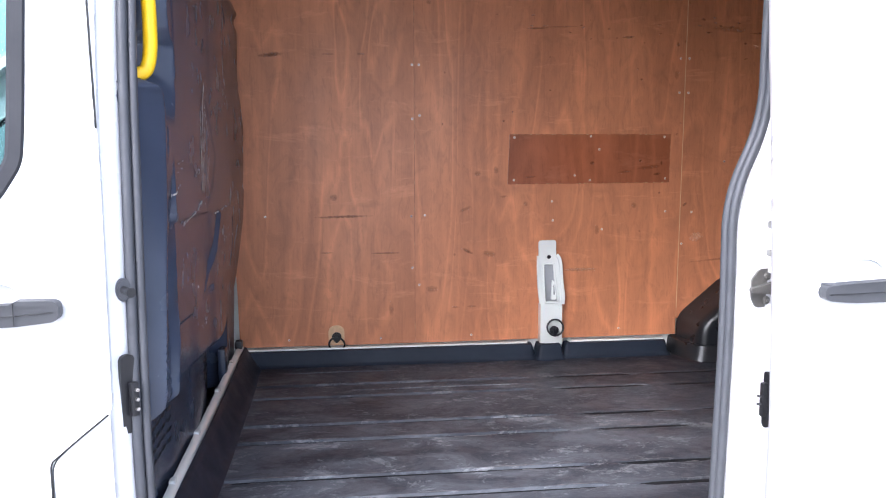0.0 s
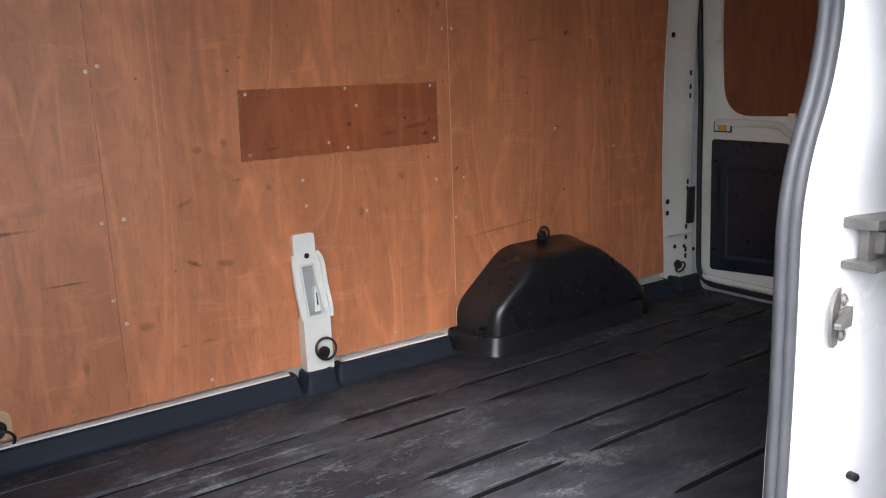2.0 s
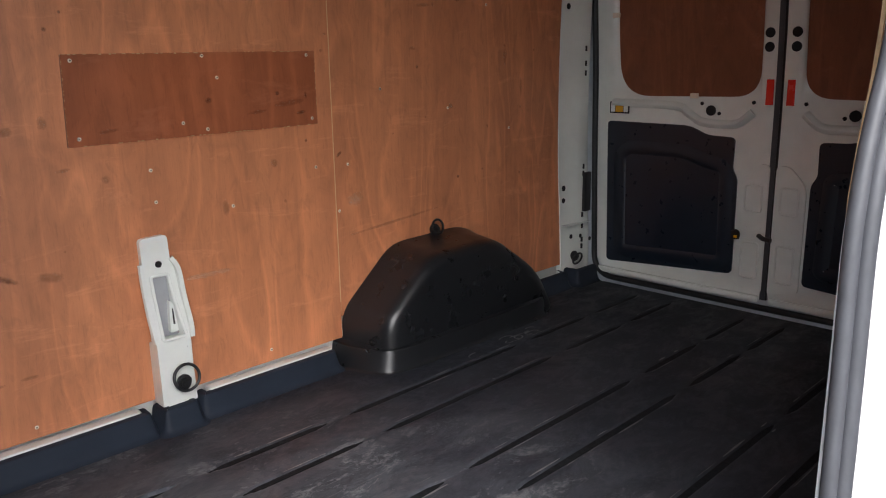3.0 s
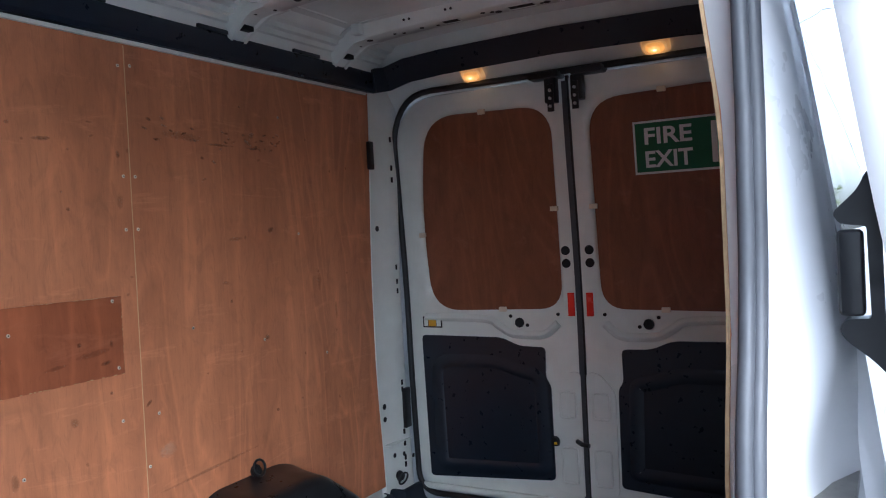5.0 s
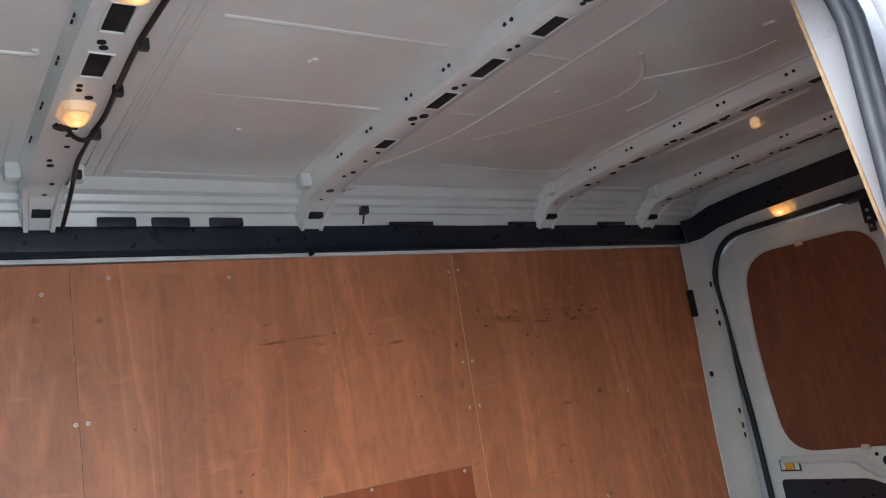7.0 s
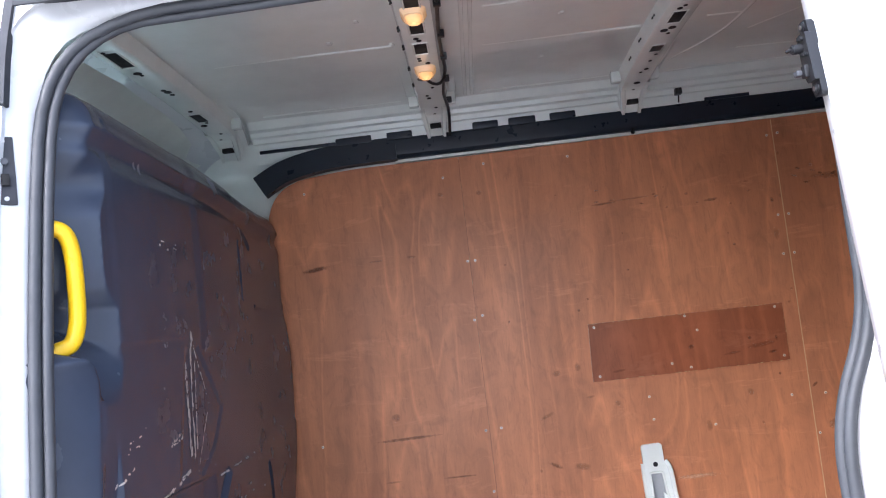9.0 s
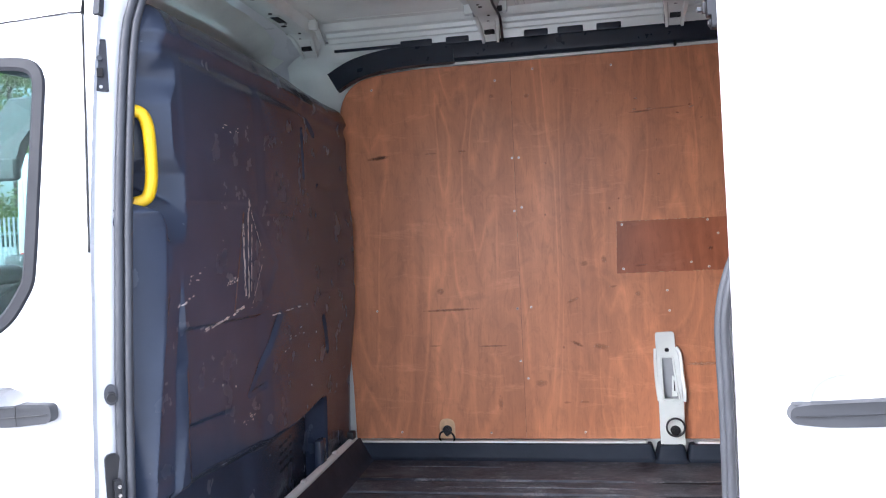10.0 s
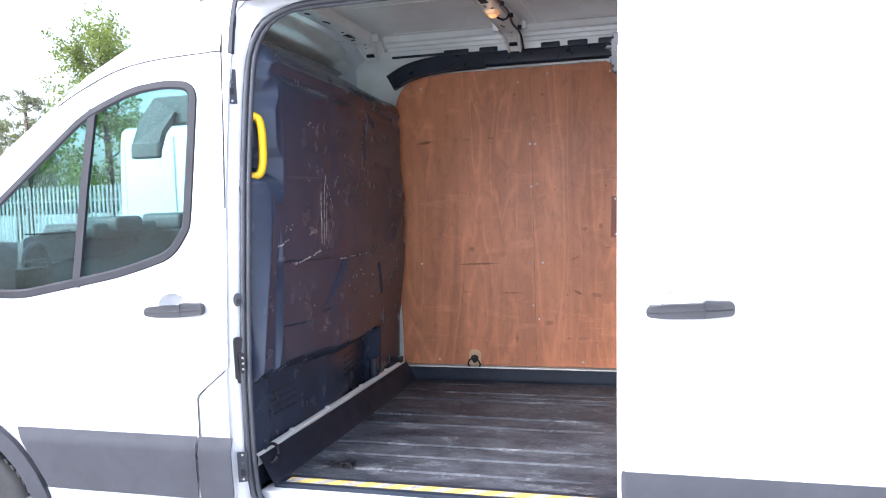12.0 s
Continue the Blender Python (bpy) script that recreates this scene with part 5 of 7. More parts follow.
    # pressed grooves
    for y0, z0, y1, z1, wide, deep in ((2.748, 1.985, 2.754, 1.82, 0.016, 0.014), (2.912, 1.285, 2.985, 1.150, 0.018, 0.013), (2.834, 2.03, 2.905, 1.985, 0.016, 0.010), (2.425, 1.362, 2.185, 1.145, 0.009, 0.005), (2.185, 1.145, 2.30, 1.152, 0.012, 0.005), (2.925, 1.79, 2.79, 1.525, 0.011, 0.009), (2.79, 1.525, 2.885, 1.385, 0.016, 0.014)):
        x -= deep * (1 - step(wide * 0.25, wide, capsule(y, z, y0, z0, y1, z1)))
    # low recess above the floor, with a sloping brow and a post at each end
    brow = 1.012 - 0.035 * step(1.85, 2.6, y)
    x -= 0.076 * (1 - step(brow - 0.060, brow, z)) * (1 - step(2.945, 3.03, y)) * (0.84 + 0.16 * step(1.752, 1.772, y))
    return x + 0.0006 * noise.noise((y * 2, z * 2, 1.0))


bulk = thing("bulkhead", (-0.22, MID, FLOOR), "black moulded plastic bulkhead with pale scratches", "bulkhead")
def bulk_edge(z):
    return max(lerp_table(z, (0.97, 1.06), (1.585, 1.63)), skin(z) + 0.044)


def liner_at(f, z):
    y = bulk_edge(z) + f * (3.445 - bulk_edge(z))
    if z > 1.9:
        z = 1.9 + (z - 1.9) * (bulk_top(y) - 1.9) / 0.345
    return (bulk_x(y, z), y, z)


part("liner", grid(span(0, 0.16, 80) + span(0.164, 1, 190), span(0.645, 2.245, 400), liner_at), LINER, bulk)
part("backing", box(-0.47, -0.425, 1.74, 3.52, 0.45, 2.13, 0.01), TRIM, bulk)
strip_sect = [(-0.276, 0.7065), (-0.268, 0.706), (-0.258, 0.7000), (-0.255, 0.694), (-0.255, 0.66)]
part("foot_strip", grid(span(1.665, 3.36, 10), list(range(5)), lambda y, i: (strip_sect[i][0], y, strip_sect[i][1])), PRIMER, bulk, "white metal strip along the foot")
for y0 in (1.96, 2.31, 2.72, 3.08):
    part("strip_notch", box(-0.280, -0.262, y0, y0 + 0.03, 0.690, 0.713, 0.006), PRIMER, bulk)
part("corner_bracket", box(-0.300, -0.270, 2.93, 3.00, 0.66, 0.80, 0.012), LINER, bulk)
part("corner_clip", box(-0.285, -0.255, 3.30, 3.345, 0.70, 0.735, 0.008), BLACK, bulk)
for row in range(4):
    for y0 in (1.86, 1.915, 1.97, 2.025):
        part("vent_slot", box(bulk_x(y0 + 0.02, 0.8) - 0.004, bulk_x(y0 + 0.02, 0.8) + 0.002, y0, y0 + 0.040, 0.79 + row * 0.028, 0.80 + row * 0.028, 0.003), HOLE, bulk)
    for y0 in (2.56, 2.62, 2.68):
        part("vent_slot", box(bulk_x(y0 + 0.02, 0.8) - 0.004, bulk_x(y0 + 0.02, 0.8) + 0.002, y0, y0 + 0.040, 0.79 + row * 0.028, 0.80 + row * 0.028, 0.003), HOLE, bulk)


def scratch(y0, z0, y1, z1, w, seed, dense=26):
    """A broken pale scratch on the bulkhead."""
    rng = random.Random(seed)
    bm = bmesh.new()
    ln = math.hypot(y1 - y0, z1 - z0)
    ny, nz = -(z1 - z0) / ln, (y1 - y0) / ln
    for i in range(dense):
        f = rng.random()
        f2 = min(1, f + rng.uniform(0.01, 0.12))
        o = rng.uniform(-0.5, 0.5) * w
        h = rng.uniform(0.0006, 0.0026)
        pts = []
        for g, s in ((f, -1), (f2, -1), (f2, 1), (f, 1)):
            y = y0 + (y1 - y0) * g + ny * (o + s * h)
            z = z0 + (z1 - z0) * g + nz * (o + s * h)
            pts.append(bm.verts.new((bulk_x(y, z) + 0.0016, y, z)))
        bm.faces.new(pts)
    part("scratch", bm, CHALK, bulk)["kind"] = "stuff"


for s in ((2.235, 1.73, 2.205, 1.43, 0.008, 1, 60), (2.19, 1.66, 2.185, 1.44, 0.012, 2, 70), (2.255, 1.66, 2.225, 1.45, 0.004, 3, 40), (1.93, 1.372, 2.17, 1.410, 0.008, 4, 40), (2.06, 1.485, 2.14, 1.50, 0.014, 5, 24),
          (2.08, 1.925, 2.20, 1.92, 0.03, 6, 7), (1.84, 1.515, 1.94, 1.53, 0.03, 7, 8), (1.80, 1.45, 1.87, 1.475, 0.006, 8, 14), (2.23, 1.73, 2.33, 1.55, 0.002, 9, 22), (2.33, 1.55, 2.22, 1.40, 0.002, 10, 22),
          (2.12, 1.07, 2.25, 1.10, 0.02, 11, 12), (2.36, 1.362, 2.70, 1.362, 0.004, 12, 14), (2.43, 1.25, 2.63, 1.28, 0.05, 13, 8)):
    scratch(*s)
for y, z in ((2.80, 1.14), (2.10, 1.19), (2.20, 1.07), (2.78, 1.25), (2.75, 1.06), (2.02, 1.21)):
    part("chip", disc((bulk_x(y, z), y, z), (1, 0, 0), 0.0035, 0.002, 8), CHALK, bulk, "small pale chip")

grab = thing("grab_handle", (-0.21, 1.68, 1.71), "bright yellow tubular grab handle", "grab handle")
part("tube", sweep(smooth_path([(-0.259, 1.714, 1.931), (-0.254, 1.718, 1.932), (-0.234, 1.735, 1.922), (-0.225, 1.743, 1.888), (-0.223, 1.745, 1.82), (-0.225, 1.743, 1.757), (-0.234, 1.735, 1.722), (-0.254, 1.718, 1.711), (-0.259, 1.714, 1.712)], 7), 0.0150), YELLOW, grab)
floor_ring = thing("floor_ring", (-0.13, 1.735, FLOOR), "black folded lashing ring lying in the mat", "lashing ring")
part("ring", sweep([(-0.236 + 0.03 * math.cos(a), 1.725 + 0.02 * math.sin(a), 0.690 + 0.03 * math.sin(a)) for a in span(0, math.tau - 0.3, 20)], 0.006), BLACK, floor_ring)
lump = thing("loose_strap", (-0.03, 1.90, FLOOR), "crumpled black strap lying on the mat", "strap")
rng = random.Random(3)
for k in range(4):
    ctrl = [(-0.03 + rng.uniform(-0.06, 0.06), 1.885 + rng.uniform(-0.025, 0.025), FLOOR + rng.uniform(0.004, 0.022)) for _ in range(5)]
    part("strap_loop", sweep(smooth_path(ctrl, 5), [(0.008, -0.0015), (0.008, 0.0015), (-0.008, 0.0015), (-0.008, -0.0015)]), BLACK, lump)


# ---- near side of the van ----
van = thing("van_body", (0.9, MID, 0.0), "white panel van body with an open side load door", "van")
APERTURE = [(-0.280, 0.62, 0.1), (-0.292, 1.25, 0.5), (-0.305, 1.85, 0.5), (-0.295, 2.360, 0.10), (1.32, 2.360, 0.10),
            (1.32, 1.80, 0.3), (1.32, 1.60, 0.12), (1.32, 1.43, 0.14), (1.32, 1.15, 0.3), (1.32, 0.62, 0.1), (1.32, 0.46, 0.05), (-0.272, 0.46, 0.05)]
AP_LOOP = rounded(APERTURE, 8)


def jamb():
    """The painted recess between the body side and the door seal."""
    bm = bmesh.new()
    rows = []
    for back, fore, deep, flat in ((0.0, 0.0, 0.0, 0.0), (0.02, 0.02, 0.22, 0.07), (0.12, 0.10, 0.30, 0.10), (0.30, 0.24, 0.45, 0.14), (0.42, 0.33, 0.50, 0.22), (0.54, 0.40, 0.56, 0.235), (0.62, 0.45, 0.60, 0.32), (0.82, 0.56, 0.74, 0.52), (0.92, 0.64, 0.97, 0.80), (0.985, 0.72, 1.12, 1.12)):
        row = []
        for a, b in zip(AP_LOOP, SEAL_LOOP):
            front = 1 - step(-0.20, 0.0, b.x)
            f = back + (fore - back) * front
            # above the slide rail the rear pillar stands further out
            g = deep + (flat - deep) * step(0.9, 1.05, b.x) * step(1.42, 1.60, b.y) * (1 - step(2.2, 2.3, b.y))
            p = a.lerp(b, f)
            y = skin(a.y) + (seal_y(b.x, b.y) - skin(a.y)) * g
            row.append(bm.verts.new((p.x, y, p.y)))
        rows.append(row)
    n = len(AP_LOOP)
    for a, b in zip(rows, rows[1:]):
        for i in range(n):
            j = (i + 1) % n
            bm.faces.new((a[i], a[j], b[j], b[i]))
    return bm


part("door_jamb", jamb(), WHITE, van, "white painted door recess")
side_outer = rounded([(-0.300, 0.50, 0.02), (-0.300, 1.30, 0.1), (-0.325, 1.90, 0.1), (-0.345, 2.40, 0.02), (1.50, 2.40, 0.02),
                      (3.16, 2.40, 0.05), (3.16, 1.60, 0.12), (3.16, 1.43, 0.14), (3.16, 1.15, 0.3), (3.16, 0.62, 0.1), (3.16, 0.40, 0.05), (-0.300, 0.40, 0.02)], 8)
part("side_panel", plate(side_outer, lambda u, v, d: (u, skin(v) + d, v), 0.004, AP_LOOP), WHITE, van)

seal = thing("side_door_seal", (0.4, 1.66, 0.55), "dark grey rubber seal round the side opening", "door seal")


def seal_paths():
    """Two bulbs side by side, seen from outside and inside the opening."""
    outs, ins = [], []
    for p in SEAL_LOOP:
        y = seal_y(p.x, p.y)
        front = 1 - step(-0.15, 0.0, p.x)
        rear = step(0.95, 1.05, p.x)
        flat = 1 - front - rear
        up = 1 if p.y > 1.5 else -1
        dx = 0.008 * front + 0.005 * -rear
        dz = -0.006 * up * flat
        dy = 0.006 * front + 0.0095 * rear + 0.009 * flat
        outs.append((p.x - dx, y - dy, p.y - dz))
        ins.append((p.x + dx, y + dy - 0.007 * rear, p.y + dz))
    return outs, ins


outer_path, inner_path = seal_paths()
part("outer_bulb", sweep(outer_path, 0.0105, True, up=(0, 1, 0)), RUBBER, seal)
part("inner_bulb", sweep(inner_path, 0.0098, True, up=(0, 1, 0)), RUBBER, seal)

# door sill, step and worn tape
sill = thing("door_sill", (0.4, 1.66, 0.40), "white painted side door sill with black step", "sill", kind="structure")
part("sill_plate", box(-0.235, 1.07, 1.635, 1.742, 0.50, 0.583, 0.008), WHITE, sill)
part("step_tread", box(-0.23, 1.07, 1.54, 1.66, 0.40, 0.44, 0.006), TRIM, sill, "black step tread")
part("mat_nose", box(-0.20, 1.10, 1.672, 1.775, FLOOR - 0.04, FLOOR + 0.001, 0.008), EDGE, sill, "black mat edge")
tape = thing("hazard_tape", (0.45, 1.717, FLOOR), "worn yellow and grey striped tape on the mat edge", "tape")
part("tape_strip", grid(span(-0.162, 1.16, 60), [1.694, 1.710, 1.726, 1.741], lambda x, y: (x, y, FLOOR + 0.0026 + 0.0006 * noise.noise((x * 20, y * 30, 2)))), TAPE, tape, solid=0.0006)
under = grid([-0.40, 3.12], [1.56, 3.66], lambda x, y: (x, y, 0.50))
part("floor_pan", under, TRIM, van, solid=0.04)

# fittings on the front jamb
for z0, z1, label_text, nx, rows_n in ((1.970, 2.096, "dark grey contact plate", -0.300, 2), (0.645, 0.748, "black contact plate", -0.250, 2)):
    cp = thing("contact_plate", (nx, skin(z0) + 0.02, z0), label_text + " screwed to the white door pillar", "contact plate", "contact plates")
    yy = skin((z0 + z1) / 2) + 0.016
    m = Matrix.Translation((nx, yy, (z0 + z1) / 2)) @ pose(0, 0, 0, -8, 0, 35)
    part("plate", moved(box(-0.017, 0.017, -0.004, 0.004, -(z1 - z0) / 2, (z1 - z0) / 2, 0.003), m), CLAD, cp)
    part("contact", moved(box(-0.007, 0.007, -0.009, -0.003, -0.03, -0.008, 0.002), m), HOLE, cp)
    part("contact", moved(disc((0, -0.006, 0.015), (0, -1, 0), 0.006, 0.006, 12), m), RUBBER, cp)
    for s in (-1, 1):
        part("screw", moved(disc((0, -0.005, s * ((z1 - z0) / 2 - 0.010)), (0, -1, 0), 0.004, 0.004, 10), m), STEEL, cp)
buf = thing("door_buffer", (-0.268, 1.585, 1.275), "black rubber door guide pin on its base", "guide pin")
part("base", moved(disc((0, 0, 0), (0.55, -0.83, 0), 0.015, 0.010, 18, 0.003), Matrix.Translation((-0.266, 1.592, 1.279)) @ Matrix.Diagonal((1, 1, 1.6, 1))), RUBBER, buf)
part("pin", sweep([(-0.264, 1.590, 1.279), (-0.250, 1.570, 1.279), (-0.242, 1.558, 1.279)], 0.008), BLACK, buf)
part("pin_head", disc((-0.243, 1.559, 1.279), (0.6, -0.8, 0), 0.010, 0.006, 12), BLACK, buf)
cap = thing("latch_guide", (-0.262, 1.57, 1.055), "long black guide plate with three contacts", "guide plate")
m = Matrix.Translation((-0.260, 1.573, 1.068)) @ pose(0, 0, 0, 0, 0, 46)
part("plate", moved(plate(rounded([(-0.016, -0.082, 0.016), (0.016, -0.082, 0.016), (0.016, 0.082, 0.016), (-0.016, 0.082, 0.016)], 6), lambda u, v, d: (u, d, v), 0.008), m), BLACK, cap)
part("block", moved(box(-0.002, 0.014, -0.014, 0.0, -0.045, 0.025, 0.003), m), BLACK, cap)
for z in (-0.03, -0.01, 0.01):
    part("contact_pin", moved(disc((0.008, -0.016, z), (0, -1, 0), 0.004, 0.006, 8), m), STEEL, cap)

# striker, rail end and pin on the rear jamb
striker = thing("door_striker", (1.125, 1.680, 1.235), "zinc door striker bolted to the white pillar", "striker")
m = Matrix.Translation((1.131, 1.650, 1.240)) @ pose(0, 0, 0, 0, 0, 16)
part("plate", moved(plate(rounded([(-0.035, -0.02, 0.006), (-0.02, -0.045, 0.008), (0.038, -0.045, 0.006), (0.038, 0.045, 0.006), (-0.012, 0.045, 0.008), (-0.035, 0.022, 0.006)], 4), lambda u, v, d: (u, d, v), 0.005), m), RAIL, striker)
part("hook", moved(plate(rounded([(0.020, -0.016, 0.004), (-0.012, -0.010, 0.004), (-0.048, -0.006, 0.005), (-0.050, 0.004, 0.004), (-0.010, 0.010, 0.004), (0.020, 0.016, 0.004)], 4), lambda u, v, d: (u, -0.016 + d, v), 0.010), m), RAIL, striker)
part("hook_web", moved(box(-0.004, 0.022, -0.010, 0.0, -0.012, 0.012, 0.003), m), RAIL, striker)
for z in (-0.028, 0.028):
    part("bolt", moved(disc((0.004, -0.006, z), (0, -1, 0), 0.010, 0.006, 14, 0.002), m), RAIL, striker)
    part("socket", moved(disc((0.004, -0.0105, z), (0, -1, 0), 0.004, 0.002, 6), m), STEEL, striker)
rail = thing("slide_rail", (1.24, 1.65, 1.345), "bright metal slide rail in the body side", "slide rail")
part("upper_lip", box(1.135, 2.95, 1.602, 1.655, 1.378, 1.394, 0.003), RAIL, rail)
part("lower_lip", box(1.135, 2.95, 1.602, 1.655, 1.315, 1.328, 0.003), RAIL, rail)
part("channel", box(1.15, 2.95, 1.622, 1.636, 1.325, 1.382, 0.002), RAIL, rail)
part("end_stop", join(box(1.168, 1.235, 1.609, 1.624, 1.338, 1.372, 0.004), disc((1.196, 1.606, 1.355), (0, -1, 0), 0.011, 0.008, 14, 0.002), disc((1.196, 1.602, 1.355), (0, -1, 0), 0.005, 0.004, 6)), RAIL, rail)
peg = thing("guide_peg", (1.147, 1.64, 0.975), "black guide peg on the white door pillar", "guide peg")
part("base", disc((1.168, 1.650, 0.975), (-0.1, -1, 0), 0.014, 0.030, 16, 0.003), BLACK, peg)
part("peg", disc((1.166, 1.628, 0.975), (-0.1, -1, 0), 0.007, 0.020, 12, 0.002), BLACK, peg)

# -- lining behind the opening on the near side --
near_wall = thing("wall_near", (2.0, 1.80, FLOOR), "white painted inner body side behind the door opening", "wall", kind="structure")
part("inner_skin", grid(span(1.205, 3.10, 6), span(0.45, 2.50, 14), lambda x, z: (x, lerp_table(z, (0.6, 1.9, 2.14, 2.5), (1.720, 1.720, 1.746, 1.79)), z)), PRIMER, near_wall, solid=0.01)


def return_at(f, z):
    """The painted return between the seal and the edge of the lining board."""
    xs = lerp_table(z, (0.6, 1.15, 1.44, 1.61, 1.85, 2.3), (1.066, 1.075, 1.070, 1.143, 1.141, 1.156))
    x1, y1 = 1.1335 + 0.050 * step(1.40, 1.62, z), lerp_table(z, (0.6, 1.85, 1.95, 2.14, 2.5), (1.733, 1.733, 1.745, 1.765, 1.81))
    y0 = seal_y(1.1, z) - 0.004
    return (xs + (x1 - xs) * f ** 0.8, y0 + (y1 - y0) * f, z)


part("pillar_return", grid([0, 0.25, 0.5, 0.75, 1.0], span(0.64, 2.31, 30), return_at), WHITE, near_wall, "white painted pillar return")
nb = thing("plywood_board", (2.05, 1.81, 0.67), "plywood board lining the near side with a pale cut edge", "wall board", "plywood boards on the near wall")


def near_ply(u, v, d):
    return (u, lerp_table(v, (0.6, 1.85, 1.95, 2.14, 2.5), (1.734, 1.734, 1.746, 1.766, 1.81)) + d, v)


near_outline = []
for z in span(0.67, 2.30, 24):
    near_outline.append(Vector((1.135 + 0.050 * step(1.40, 1.62, z), z)))
near_outline = near_outline + [Vector((2.88, z)) for z in span(2.30, 0.67, 24)]
bm = bmesh.new()
left = [(near_outline[i], near_outline[-1 - i]) for i in range(25)]
rows = [[bm.verts.new(near_ply(*a.lerp(b, f), d)) for f in (0, 0.5, 1)] for a, b in left for d in (0,)]
for a, b in zip(rows, rows[1:]):
    for i in range(2):
        bm.faces.new((a[i], a[i + 1], b[i + 1], b[i]))
part("board", bm, PLY, nb, solid=0.004)
part("cut_edge", sweep([near_ply(p.x - 0.002, p.y, 0.002) for p in near_outline[:25]], [(-0.0023, -0.0015), (0.0023, -0.0015), (0.0023, 0.0015), (-0.0023, 0.0015)], up=(1, 0, 0)), PLY_EDGE, nb, "pale raw plywood edge")


# -- sliding door, standing open along the body --
SHIFT = 0.115


def shift(z):
    return lerp_table(z, (1.4, 1.75, 2.3), (0.115, 0.106, 0.104))


def slid(u, v, d):
    return (u, skin(v) - shift(v) + d, v)


sliding = thing("sliding_door", (1.7, 1.45, 0.5), "white van sliding door pushed fully back", "van door")
bm = bmesh.new()
cols = span(0, 1, 16)
zs = span(0.55, 2.31, 40)
for_rows = [[bm.verts.new(slid(1.040 + 0.005 * (z - 0.55) / 0.75 * 1.6 + f * 1.37, z, -0.010 * math.exp(-((z - 1.205) / 0.03) ** 2) * step(0.12, 0.4, f))) for f in cols] for z in zs]
for a, b in zip(for_rows, for_rows[1:]):
    for i in range(16):
        bm.faces.new((a[i], a[i + 1], b[i + 1], b[i]))
skin_panel = part("outer_skin", bm, WHITE, sliding, solid=0.004)
edge_path = [slid(1.046 + 0.0107 * (z - 0.55) / 0.8, z, 0.0) for z in zs]
depth = [lerp_table(z, (0.55, 1.2, 1.75, 2.1, 2.31), (0.062, 0.060, 0.058, 0.056, 0.05)) for z in zs]
bm = bmesh.new()
rows = [[bm.verts.new((p[0] + dx, p[1] + d * k, p[2])) for dx, k in ((0, 0), (-0.002, 0.2), (0.0, 0.7), (0.012, 1.0), (0.06, 1.0), (0.09, 0.75), (0.13, 0.7))] for p, d in zip(edge_path, depth)]
for a, b in zip(rows, rows[1:]):
    for i in range(6):
        bm.faces.new((a[i], a[i + 1], b[i + 1], b[i]))
part("leading_edge", bm, WHITE, sliding)
part("inner_skin", grid(zs, [1.16, 1.8, 2.40], lambda z, x: slid(x, z, 0.008)), WHITE, sliding)
part("lower_cladding", grid(span(0.46, 0.812, 8), [1.056, 1.07, 1.5, 2.0, 2.40], lambda z, x: slid(x, z, -0.010 - 0.012 * step(0.812, 0.77, z) - (0 if x > 1.06 else -0.012))), CLAD, sliding, "grey textured lower cladding", solid=0.004)


